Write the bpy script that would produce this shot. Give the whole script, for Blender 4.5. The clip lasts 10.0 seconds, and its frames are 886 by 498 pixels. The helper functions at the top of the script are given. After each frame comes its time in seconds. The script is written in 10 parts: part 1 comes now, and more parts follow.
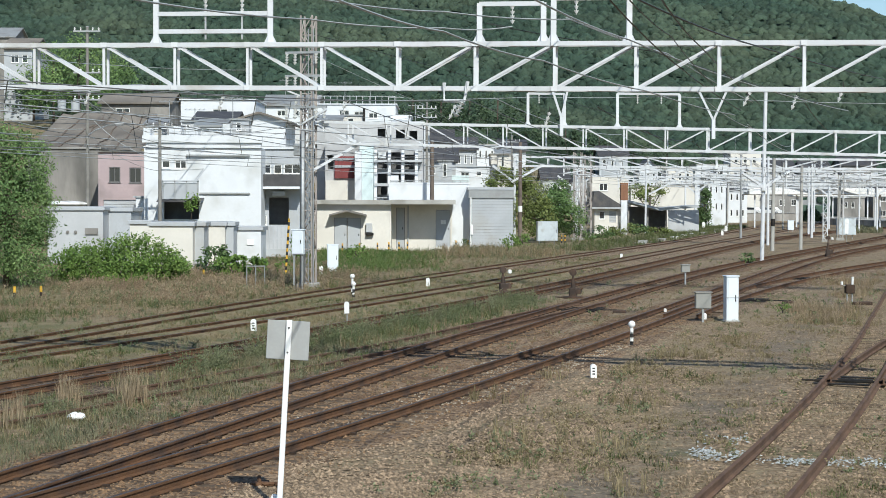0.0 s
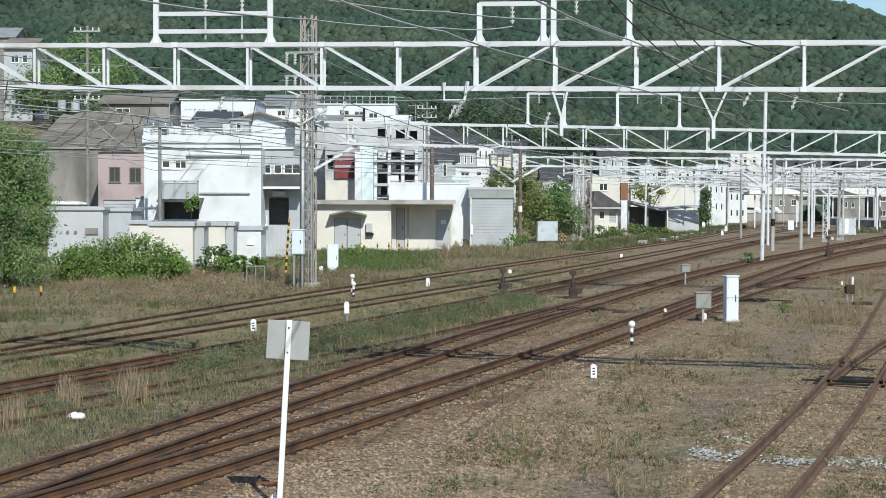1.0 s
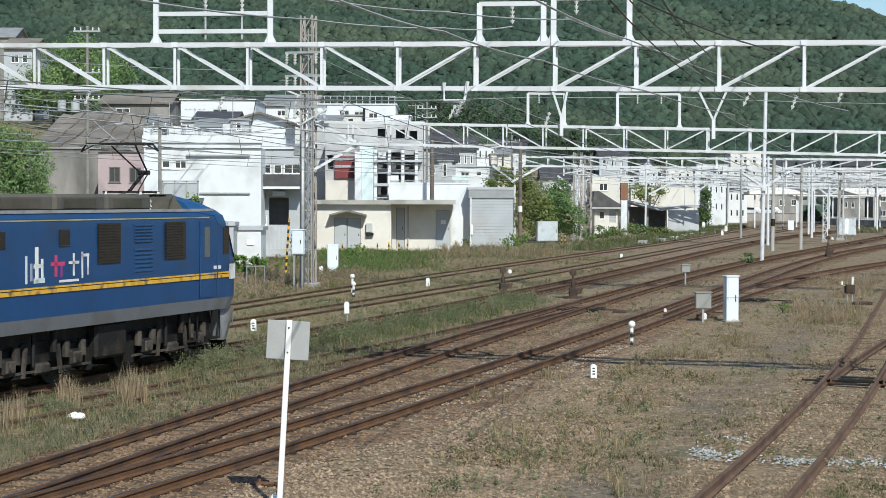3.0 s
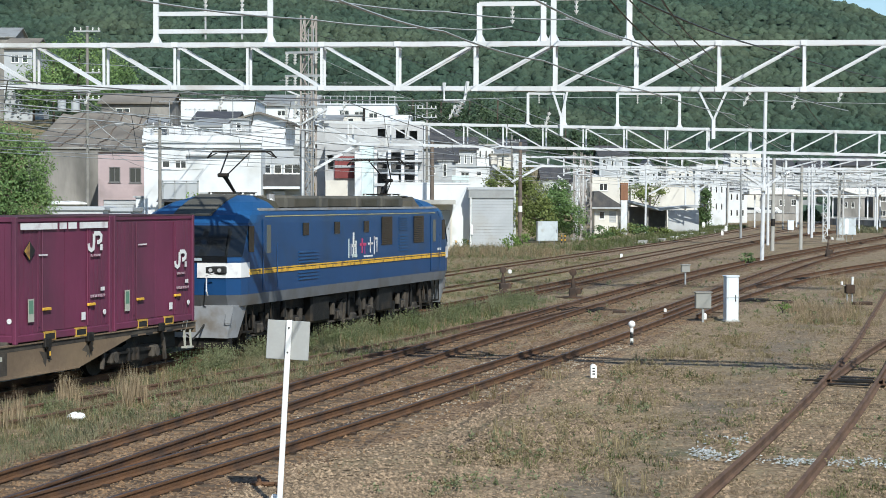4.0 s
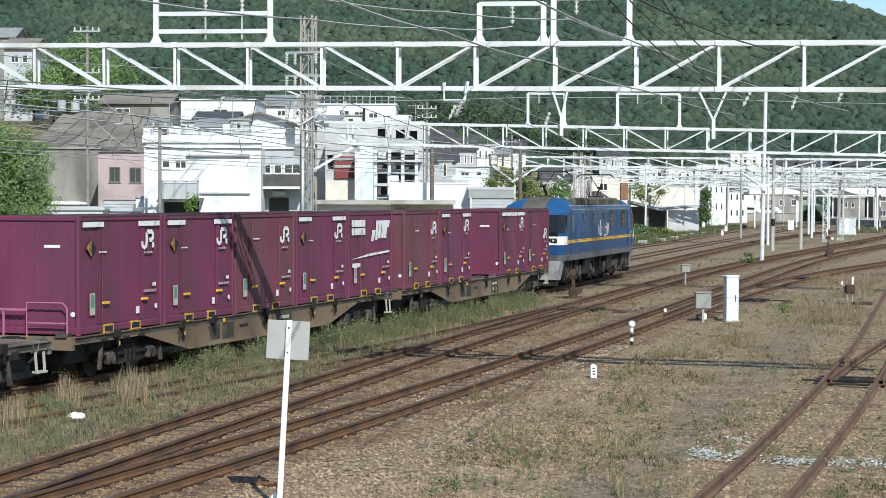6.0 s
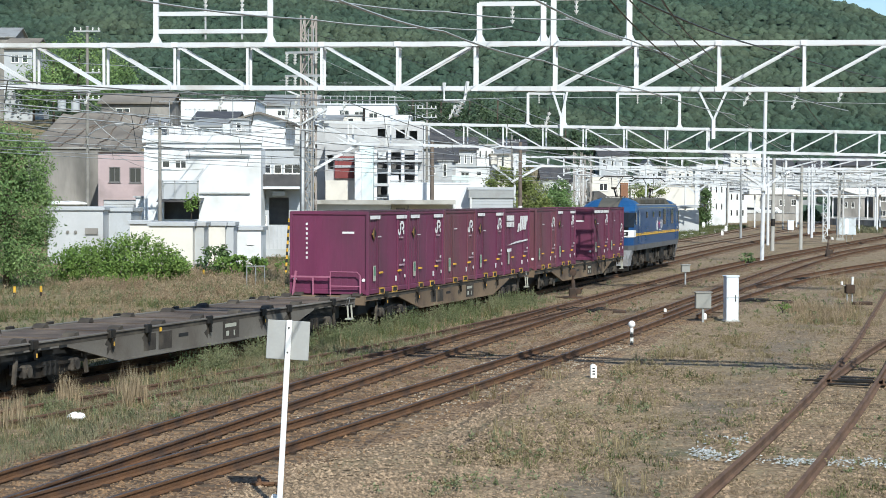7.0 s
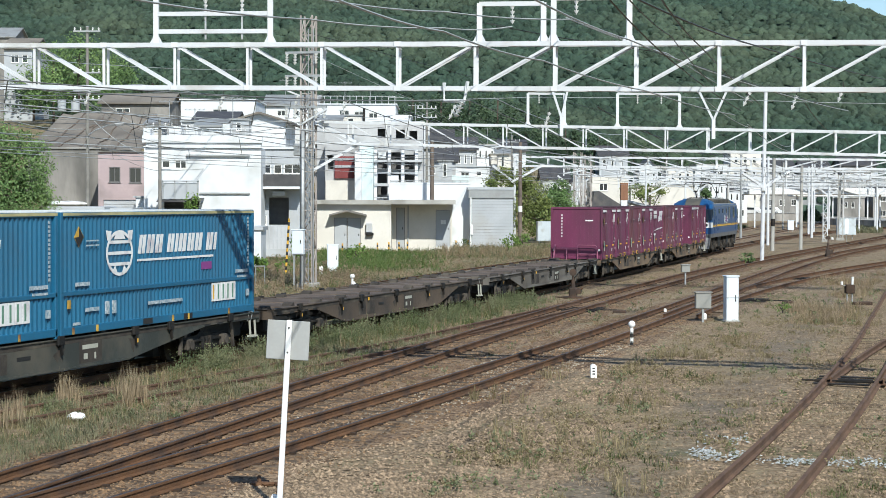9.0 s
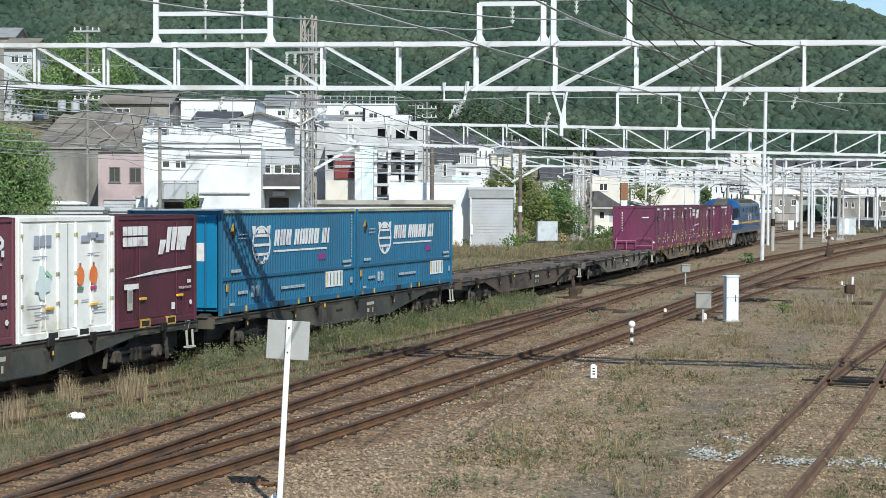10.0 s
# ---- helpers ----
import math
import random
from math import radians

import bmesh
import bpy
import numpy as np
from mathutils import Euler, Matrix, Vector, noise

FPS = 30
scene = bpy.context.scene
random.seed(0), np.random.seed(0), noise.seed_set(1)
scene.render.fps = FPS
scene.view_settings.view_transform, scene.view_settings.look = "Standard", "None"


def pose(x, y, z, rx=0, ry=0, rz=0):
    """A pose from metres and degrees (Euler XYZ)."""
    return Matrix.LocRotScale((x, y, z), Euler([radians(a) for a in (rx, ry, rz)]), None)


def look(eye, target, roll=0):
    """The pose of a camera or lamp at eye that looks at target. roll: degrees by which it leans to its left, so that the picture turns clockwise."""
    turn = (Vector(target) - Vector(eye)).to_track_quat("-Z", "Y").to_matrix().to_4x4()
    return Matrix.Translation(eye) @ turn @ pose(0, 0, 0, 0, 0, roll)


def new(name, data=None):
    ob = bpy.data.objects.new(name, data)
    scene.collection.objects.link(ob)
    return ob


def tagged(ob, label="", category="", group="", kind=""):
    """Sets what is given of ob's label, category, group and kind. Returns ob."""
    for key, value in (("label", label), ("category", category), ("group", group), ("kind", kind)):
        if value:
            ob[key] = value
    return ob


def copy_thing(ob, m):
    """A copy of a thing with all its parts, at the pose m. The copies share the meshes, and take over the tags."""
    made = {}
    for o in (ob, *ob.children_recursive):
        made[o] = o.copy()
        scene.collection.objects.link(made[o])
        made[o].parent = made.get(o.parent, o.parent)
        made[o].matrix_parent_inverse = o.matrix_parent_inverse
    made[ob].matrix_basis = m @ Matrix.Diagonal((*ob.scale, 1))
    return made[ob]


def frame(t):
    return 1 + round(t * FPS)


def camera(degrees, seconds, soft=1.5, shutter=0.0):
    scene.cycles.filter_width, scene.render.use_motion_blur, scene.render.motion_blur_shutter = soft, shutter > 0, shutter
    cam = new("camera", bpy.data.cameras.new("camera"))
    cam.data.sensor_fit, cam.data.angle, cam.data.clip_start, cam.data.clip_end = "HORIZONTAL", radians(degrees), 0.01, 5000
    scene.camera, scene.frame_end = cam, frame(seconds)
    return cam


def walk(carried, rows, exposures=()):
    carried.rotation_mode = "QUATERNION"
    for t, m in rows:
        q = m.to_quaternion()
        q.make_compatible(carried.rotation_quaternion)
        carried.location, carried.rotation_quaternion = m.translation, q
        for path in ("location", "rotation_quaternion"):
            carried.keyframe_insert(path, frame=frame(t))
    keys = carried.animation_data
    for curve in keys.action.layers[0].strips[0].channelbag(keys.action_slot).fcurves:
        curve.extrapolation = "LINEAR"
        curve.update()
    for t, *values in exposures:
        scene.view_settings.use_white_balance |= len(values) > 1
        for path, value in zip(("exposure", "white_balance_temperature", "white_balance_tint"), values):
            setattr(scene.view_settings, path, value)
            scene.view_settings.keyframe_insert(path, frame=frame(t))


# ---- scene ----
EYE = (0.0, 0.0, 3.895)
cam = camera(27.29, 10.0, soft=0.75)
HOLD = look(EYE, (0.0, 100.0, 3.895 - 2.7367), 0.161)
walk(cam, [(0.0, HOLD), (10.0, HOLD)], exposures=((0.0, 0.0, 6360, 5), (2.6, 0.0, 6360, 5), (4.2, 0.15, 6360, 5), (5.5, 0.22, 6360, 5), (7.5, 0.24, 6360, 5), (10.0, 0.14, 6360, 5)))

# ---- world and sun ----
SUN_FROM = Vector((0.31, -1.0, 0.87)).normalized()
world = bpy.data.worlds.new("world")
scene.world = world
world.use_nodes = True
wn = world.node_tree.nodes
sky = wn.new("ShaderNodeTexSky")
sky.sky_type = "NISHITA"
sky.sun_disc = False
sky.sun_elevation = math.asin(SUN_FROM.z)
sky.sun_rotation = math.atan2(SUN_FROM.x, SUN_FROM.y)
sky.air_density, sky.dust_density, sky.ozone_density = 1.0, 0.25, 3.5
wn["Background"].inputs[1].default_value = 0.112
world.node_tree.links.new(sky.outputs[0], wn["Background"].inputs[0])
sun = new("sun", bpy.data.lights.new("sun", "SUN"))
sun.data.energy, sun.data.angle, sun.data.color = 4.7, radians(0.6), (1.0, 0.965, 0.905)
sun.matrix_world = look((0, 0, 60), Vector((0, 0, 60)) - SUN_FROM)


# ---- materials ----
def mat(name, c, rough=0.6, metal=0.0, var=0.18, scale=2.0, dirt=None, amount=0.35, dscale=0.7, bump=0.15, bscale=25.0,
        rand=0.0, stretch=(1, 1, 1), island=0.0, spec=0.4, detail=6.0):
    """Principled surface with grain and stains at two scales, in metres of the object's own space."""
    m = bpy.data.materials.new(name)
    m.use_nodes = True
    n, ln = m.node_tree.nodes, m.node_tree.links
    b = n["Principled BSDF"]
    b.inputs["Roughness"].default_value, b.inputs["Metallic"].default_value = rough, metal
    b.inputs["Specular IOR Level"].default_value = spec
    tc, mp = n.new("ShaderNodeTexCoord"), n.new("ShaderNodeMapping")
    mp.inputs["Scale"].default_value = stretch
    ln.new(tc.outputs["Object"], mp.inputs[0])

    def noise_at(s, d=6.0):
        t = n.new("ShaderNodeTexNoise")
        t.inputs["Scale"].default_value, t.inputs["Detail"].default_value = s, d
        ln.new(mp.outputs[0], t.inputs["Vector"])
        return t.outputs["Fac"]

    def ramp(src, lo, hi):
        r = n.new("ShaderNodeMapRange")
        r.inputs["From Min"].default_value, r.inputs["From Max"].default_value = lo, hi
        ln.new(src, r.inputs["Value"])
        return r.outputs[0]

    def mix(f, a, bb, mode="MIX"):
        x = n.new("ShaderNodeMix")
        x.data_type, x.blend_type = "RGBA", mode
        for i, v in ((0, f), (6, a), (7, bb)):
            if hasattr(v, "links"):
                ln.new(v, x.inputs[i])
            else:
                x.inputs[i].default_value = v if i == 0 else (*v[:3], 1)
        return x.outputs[2]

    lo, hi = [v * (1 - var) for v in c], [min(1, v * (1 + var)) for v in c]
    col = mix(ramp(noise_at(scale, detail), 0.3, 0.7), lo, hi)
    col = mix(ramp(noise_at(scale * 9), 0.35, 0.65), col, mix(0.5, col, [v * (1 - var) for v in c]))
    if dirt:
        col = mix(ramp(noise_at(dscale, 9), 0.62 - amount * 0.4, 0.75 - amount * 0.2), col, dirt)
    if rand or island:
        src = n.new("ShaderNodeObjectInfo").outputs["Random"] if rand else n.new("ShaderNodeNewGeometry").outputs["Random Per Island"]
        k = rand or island
        r = n.new("ShaderNodeMapRange")
        r.inputs["To Min"].default_value, r.inputs["To Max"].default_value = 1 - k, 1 + k
        ln.new(src, r.inputs["Value"])
        hsv = n.new("ShaderNodeHueSaturation")
        ln.new(r.outputs[0], hsv.inputs["Value"])
        ln.new(col, hsv.inputs["Color"])
        col = hsv.outputs[0]
    ln.new(col, b.inputs["Base Color"])
    if bump:
        bp = n.new("ShaderNodeBump")
        bp.inputs["Strength"].default_value, bp.inputs["Distance"].default_value = bump, 0.05
        ln.new(noise_at(bscale, 4), bp.inputs["Height"])
        ln.new(bp.outputs[0], b.inputs["Normal"])
    return m


def leafy(name, a, b2, rough=0.55, k=0.35, trans=0.25, scale=0.8):
    """Foliage: two greens by noise, each leaf a little different, some light passing through."""
    m = mat(name, a, rough, var=0.25, scale=scale, dirt=b2, amount=0.5, dscale=scale * 0.6, bump=0.0, island=k, spec=0.25)
    n, ln = m.node_tree.nodes, m.node_tree.links
    b = n["Principled BSDF"]
    t = n.new("ShaderNodeBsdfTranslucent")
    src = b.inputs["Base Color"].links[0].from_socket
    ln.new(src, t.inputs["Color"])
    mx = n.new("ShaderNodeMixShader")
    mx.inputs[0].default_value = trans
    ln.new(b.outputs[0], mx.inputs[1])
    ln.new(t.outputs[0], mx.inputs[2])
    ln.new(mx.outputs[0], n["Material Output"].inputs["Surface"])
    return m


RUST = (0.10, 0.045, 0.022)
M = {}
M["rustrail"] = mat("bright_rust_rail", (0.15, 0.088, 0.056), 0.85, var=0.3, scale=3, dirt=(0.085, 0.05, 0.034), amount=0.4, dscale=1.5, bump=0.3)
M["rail"] = mat("rusty_rail", (0.145, 0.072, 0.034), 0.9, var=0.35, scale=3, dirt=(0.065, 0.038, 0.025), amount=0.4, dscale=1.5, bump=0.3)
M["railtop"] = mat("rail_running_band", (0.065, 0.048, 0.042), 0.5, 0.1, var=0.25, scale=4, bump=0.05)
M["leverdark"] = mat("rusty_dark_iron", (0.055, 0.034, 0.022), 0.85, var=0.35, scale=5, bump=0.2)
M["sleeper"] = mat("weathered_sleeper", (0.15, 0.108, 0.07), 0.9, var=0.35, scale=4, dirt=(0.085, 0.055, 0.034), amount=0.45, dscale=1.2, rand=0.3, bump=0.5, stretch=(0.4, 3, 3))
M["white"] = mat("white_paint", (0.80, 0.80, 0.78), 0.5, var=0.05, scale=2, dirt=(0.5, 0.47, 0.42), amount=0.15, dscale=1.3, bump=0.04)
M["steelwhite"] = mat("white_painted_steel", (0.64, 0.655, 0.67), 0.45, var=0.07, scale=1.5, dirt=(0.5, 0.49, 0.47), amount=0.2, dscale=0.9, bump=0.05)
M["galv"] = mat("galvanised_steel", (0.42, 0.43, 0.43), 0.5, 0.5, var=0.15, scale=4, bump=0.05)
M["grey"] = mat("grey_paint", (0.33, 0.34, 0.34), 0.55, var=0.12, scale=2, dirt=(0.2, 0.19, 0.17), amount=0.25, bump=0.05)
# oily steel, darkened further to carry body overhang shade on the underframes
M["darksteel"] = mat("dark_oily_steel", (0.014, 0.013, 0.012), 0.65, 0.2, var=0.35, scale=5, dirt=(0.05, 0.037, 0.026), amount=0.28, dscale=2, bump=0.25)
M["black"] = mat("black_rubber", (0.02, 0.02, 0.02), 0.7, var=0.2, bump=0.05)
M["wire"] = mat("dark_wire", (0.06, 0.06, 0.055), 0.5, 0.6, var=0.2, bump=0.0)
M["wiregrey"] = mat("grey_wire", (0.20, 0.205, 0.205), 0.5, 0.15, var=0.15, bump=0.0)
M["darkpole"] = mat("dark_weathered_pole", (0.17, 0.135, 0.11), 0.9, var=0.25, scale=2, dirt=(0.09, 0.075, 0.065), amount=0.4, dscale=0.8, bump=0.2)
M["wirelight"] = mat("bright_wire", (0.42, 0.44, 0.44), 0.5, 0.15, var=0.1, bump=0.0)
M["rustmast"] = mat("rusty_mast_steel", (0.39, 0.345, 0.315), 0.8, 0.1, var=0.25, scale=2, dirt=(0.45, 0.43, 0.4), amount=0.35, dscale=0.6, bump=0.2)
M["concrete"] = mat("concrete", (0.42, 0.41, 0.38), 0.85, var=0.12, scale=0.8, dirt=(0.25, 0.24, 0.21), amount=0.35, dscale=0.5, bump=0.15)
M["porcelain"] = mat("porcelain", (0.72, 0.72, 0.70), 0.2, var=0.04, bump=0.0)
M["yellow"] = mat("yellow_paint", (0.72, 0.42, 0.05), 0.55, var=0.12, scale=6, dirt=(0.2, 0.12, 0.05), amount=0.3, dscale=4, bump=0.05)


def glass(name, c=(0.03, 0.035, 0.04), rough=0.08):
    m = mat(name, c, rough, var=0.1, scale=1, bump=0.0, spec=0.7)
    return m


M["window"] = glass("dark_window_glass")


# ---- mesh helpers ----
class G:
    """Gathers boxes, bars, prisms and sheets into one mesh."""

    def __init__(self):
        self.v, self.f, self.m = [], [], []

    def add(self, vs, fs, m=0):
        k = len(self.v)
        self.v += [tuple(p) for p in vs]
        self.f += [tuple(i + k for i in f) for f in fs]
        self.m += [m] * len(fs)
        return self

    def box(self, x0, x1, y0, y1, z0, z1, m=0):
        vs = [(x, y, z) for z in (z0, z1) for y in (y0, y1) for x in (x0, x1)]
        return self.add(vs, [(0, 2, 3, 1), (4, 5, 7, 6), (0, 1, 5, 4), (2, 6, 7, 3), (0, 4, 6, 2), (1, 3, 7, 5)], m)

    def cbox(self, x0, x1, y0, y1, z0, z1, c=0.02, m=0):
        """A box with chamfered edges."""
        cx, cy, cz = (x0 + x1) / 2, (y0 + y1) / 2, (z0 + z1) / 2
        h = (abs(x1 - x0) / 2, abs(y1 - y0) / 2, abs(z1 - z0) / 2)
        c = min(c, min(h) * 0.9)
        vs, idx = [], {}
        for sx in (-1, 1):
            for sy in (-1, 1):
                for sz in (-1, 1):
                    for a in range(3):
                        p = [h[i] - (0 if i == a else c) for i in range(3)]
                        idx[(sx, sy, sz, a)] = len(vs)
                        vs.append((cx + sx * p[0], cy + sy * p[1], cz + sz * p[2]))
        fs = []
        for a in range(3):
            u, w = [i for i in range(3) if i != a]
            for s in (-1, 1):
                q = []
                for su, sw in ((-1, -1), (1, -1), (1, 1), (-1, 1)):
                    sg = [0, 0, 0]
                    sg[a], sg[u], sg[w] = s, su, sw
                    q.append(idx[(*sg, a)])
                fs.append(q)
        for a in range(3):
            u, w = [i for i in range(3) if i != a]
            for su in (-1, 1):
                for sw in (-1, 1):
                    lo, hi = [0, 0, 0], [0, 0, 0]
                    lo[a], lo[u], lo[w] = -1, su, sw
                    hi[a], hi[u], hi[w] = 1, su, sw
                    fs.append([idx[(*lo, u)], idx[(*hi, u)], idx[(*hi, w)], idx[(*lo, w)]])
        for sx in (-1, 1):
            for sy in (-1, 1):
                for sz in (-1, 1):
                    fs.append([idx[(sx, sy, sz, a)] for a in range(3)])
        return self.add(vs, fs, m)

    def bar(self, p, q, w=0.05, h=None, m=0, n=4, w2=None):
        """A straight bar or tube from p to q; n sides, w its width."""
        p, q = Vector(p), Vector(q)
        d = (q - p)
        if d.length < 1e-6:
            return self
        d.normalize()
        up = Vector((0, 0, 1)) if abs(d.z) < 0.95 else Vector((0, 1, 0))
        a = d.cross(up).normalized()
        b = a.cross(d)
        h = w if h is None else h
        k = 1.0 if w2 is None else w2 / w
        vs = []
        for pt, s in ((p, 1.0), (q, k)):
            for i in range(n):
                t = 2 * math.pi * (i + 0.5) / n
                r = 0.7071 if n == 4 else 0.5
                vs.append(pt + a * math.cos(t) * w * r * s + b * math.sin(t) * h * r * s)
        fs = [(i, (i + 1) % n, n + (i + 1) % n, n + i) for i in range(n)]
        return self.add(vs, fs + [tuple(range(n - 1, -1, -1)), tuple(range(n, 2 * n))], m)

    def tube(self, pts, w, n=5, m=0):
        pts = [Vector(p) for p in pts]
        vs, fs = [], []
        for i, p in enumerate(pts):
            d = (pts[min(i + 1, len(pts) - 1)] - pts[max(i - 1, 0)]).normalized()
            up = Vector((0, 0, 1)) if abs(d.z) < 0.95 else Vector((0, 1, 0))
            a = d.cross(up).normalized()
            b = a.cross(d)
            vs += [p + a * math.cos(2 * math.pi * j / n) * w / 2 + b * math.sin(2 * math.pi * j / n) * w / 2 for j in range(n)]
        for i in range(len(pts) - 1):
            fs += [(i * n + j, i * n + (j + 1) % n, (i + 1) * n + (j + 1) % n, (i + 1) * n + j) for j in range(n)]
        return self.add(vs, fs + [tuple(range(n - 1, -1, -1)), tuple(range((len(pts) - 1) * n, len(pts) * n))], m)

    def prism(self, pts, a0, a1, axis="x", m=0):
        """A 2D outline pushed from a0 to a1 along an axis: x (outline y, z), y (outline x, z) or z (outline x, y)."""
        def at(p, a):
            return {"x": (a, p[0], p[1]), "y": (p[0], a, p[1]), "z": (p[0], p[1], a)}[axis]
        n = len(pts)
        vs = [at(p, a0) for p in pts] + [at(p, a1) for p in pts]
        fs = [(i, (i + 1) % n, n + (i + 1) % n, n + i) for i in range(n)]
        return self.add(vs, fs + [tuple(range(n - 1, -1, -1)), tuple(range(n, 2 * n))], m)

    def disc(self, c, r, t, axis="x", n=16, m=0):
        pts = [(c[1 if axis == "x" else 0] + r * math.cos(2 * math.pi * i / n), c[1 if axis == "z" else 2] + r * math.sin(2 * math.pi * i / n)) for i in range(n)]
        a = c["xyz".index(axis)]
        return self.prism(pts, a - t / 2, a + t / 2, axis, m)

    def loft(self, rings, m=0, cap=True, closed=True):
        n = len(rings[0])
        vs = [p for r in rings for p in r]
        fs = []
        for i in range(len(rings) - 1):
            for j in range(n if closed else n - 1):
                fs.append((i * n + j, i * n + (j + 1) % n, (i + 1) * n + (j + 1) % n, (i + 1) * n + j))
        if cap:
            fs += [tuple(range(n - 1, -1, -1)), tuple(range((len(rings) - 1) * n, len(rings) * n))]
        return self.add(vs, fs, m)

    def mesh(self, name, mats, smooth=False):
        me = bpy.data.meshes.new(name)
        me.from_pydata(self.v, [], self.f)
        for x in (mats if isinstance(mats, (list, tuple)) else [mats]):
            me.materials.append(x)
        me.polygons.foreach_set("material_index", self.m)
        if len(self.f) < 60000:
            b = bmesh.new()
            b.from_mesh(me)
            bmesh.ops.recalc_face_normals(b, faces=b.faces)
            b.to_mesh(me)
            b.free()
        if smooth:
            me.polygons.foreach_set("use_smooth", [True] * len(me.polygons))
        me.update()
        return me


def part(name, g, material, parent, label="", smooth=False):
    ob = new(name, g.mesh(name, material, smooth) if isinstance(g, G) else g)
    if isinstance(g, bpy.types.Mesh) and material and not g.materials:
        g.materials.append(material)
    ob.parent = parent
    if label:
        ob["label"] = label
    return ob


def thing(name, label, category, m=None, group="", kind=""):
    ob = new(name)
    ob.empty_display_size = 0.2
    tagged(ob, label, category, group, kind)
    if m is not None:
        ob.matrix_world = m
    return ob


def solo(name, g, material, label, category, m=None, group="", kind="", smooth=False):
    ob = new(name, g.mesh(name, material, smooth))
    tagged(ob, label, category, group, kind)
    if m is not None:
        ob.matrix_world = m
    return ob


GZ = -0.20  # yard ground below the rail heads


# ---- ground ----
def smooth(a, b, v):
    t = min(max((v - a) / (b - a), 0.0), 1.0)
    return t * t * (3 - 2 * t)


def ground_z(x, y):
    """Yard level, with the town rising behind it on the far side of the tracks."""
    edge = 112 + 0.0 * x
    side = x - (-14 + (y - 100) * 0.30)          # left of the tracks is negative
    town = smooth(-2, -45, side) * smooth(edge, edge + 120, y)
    z = GZ + 14.0 * town
    z += 7.0 * smooth(290, 480, y)
    near = smooth(-12, -2, x + 0.0) if y < 0 else 1
    z += 0.05 * noise.noise((x * 0.35, y * 0.35, 3.1)) + 0.03 * noise.noise((x * 1.3, y * 1.3, 7.7)) * near
    return z


def ground_material():
    m = mat("yard_ground", (0.20, 0.155, 0.115), 0.95, var=0.22, scale=6, dirt=None, bump=0.0)
    n, ln = m.node_tree.nodes, m.node_tree.links
    b = n["Principled BSDF"]
    tc = n.new("ShaderNodeTexCoord")

    def tex(kind, s, **kw):
        t = n.new(kind)
        t.inputs["Scale"].default_value = s
        for k, v in kw.items():
            t.inputs[k].default_value = v
        ln.new(tc.outputs["Object"], t.inputs["Vector"])
        return t

    def rng(src, lo, hi):
        r = n.new("ShaderNodeMapRange")
        r.inputs[1].default_value, r.inputs[2].default_value = lo, hi
        ln.new(src, r.inputs[0])
        return r.outputs[0]

    def mix(f, a, c, mode="MIX"):
        x = n.new("ShaderNodeMix")
        x.data_type, x.blend_type = "RGBA", mode
        for i, v in ((0, f), (6, a), (7, c)):
            if hasattr(v, "links"):
                ln.new(v, x.inputs[i])
            else:
                x.inputs[i].default_value = v if i == 0 else (*v, 1)
        return x.outputs[2]

    stones = tex("ShaderNodeTexVoronoi", 15.0)
    stones2 = tex("ShaderNodeTexVoronoi", 6.0)
    gravel = mix(rng(stones.outputs["Color"], 0.0, 1.0), (0.095, 0.060, 0.034), (0.52, 0.395, 0.25))
    gravel = mix(rng(stones2.outputs["Distance"], 0.0, 0.7), gravel, mix(0.5, gravel, (0.09, 0.065, 0.04)))
    straw = mix(rng(tex("ShaderNodeTexNoise", 30.0, Detail=8).outputs[0], 0.3, 0.7), (0.15, 0.115, 0.06), (0.36, 0.295, 0.175))
    green = mix(rng(tex("ShaderNodeTexNoise", 25.0, Detail=8).outputs[0], 0.3, 0.7), (0.065, 0.08, 0.028), (0.17, 0.175, 0.075))
    soil = (0.19, 0.142, 0.092)
    col = mix(rng(tex("ShaderNodeTexNoise", 0.33, Detail=10, Roughness=0.65).outputs[0], 0.5, 0.68), gravel, straw)
    col = mix(rng(tex("ShaderNodeTexNoise", 0.19, Detail=10, Roughness=0.7).outputs[0], 0.57, 0.70), col, green)
    col = mix(rng(tex("ShaderNodeTexNoise", 0.26, Detail=9, Roughness=0.6, Distortion=0.6).outputs[0], 0.60, 0.72), col, soil)
    # a worn cinder path along an old track bed, and weeds thickening towards the town side
    sep = n.new("ShaderNodeSeparateXYZ")
    ln.new(tc.outputs["Object"], sep.inputs[0])

    def math_node(op, a, c):
        q = n.new("ShaderNodeMath")
        q.operation = op
        for i, v in ((0, a), (1, c)):
            if hasattr(v, "links"):
                ln.new(v, q.inputs[i])
            else:
                q.inputs[i].default_value = v
        return q.outputs[0]

    wob = math_node("MULTIPLY", math_node("SUBTRACT", tex("ShaderNodeTexNoise", 0.9, Detail=6).outputs[0], 0.5), 2.4)
    off = math_node("ADD", math_node("SUBTRACT", sep.outputs["X"], math_node("ADD", math_node("MULTIPLY", sep.outputs["Y"], 0.287), -5.0)), wob)
    band = math_node("MULTIPLY", rng(math_node("ABSOLUTE", off, 0.0), 1.1, 0.3), rng(tex("ShaderNodeTexNoise", 0.45, Detail=5).outputs[0], 0.36, 0.6))
    col = mix(math_node("MULTIPLY", band, 0.55), col, mix(rng(stones.outputs["Color"], 0, 1), (0.06, 0.052, 0.045), (0.17, 0.15, 0.125)))
    beyond = math_node("MULTIPLY", math_node("MAXIMUM", math_node("SUBTRACT", sep.outputs["Y"], 88.0), 0.0), 0.095)
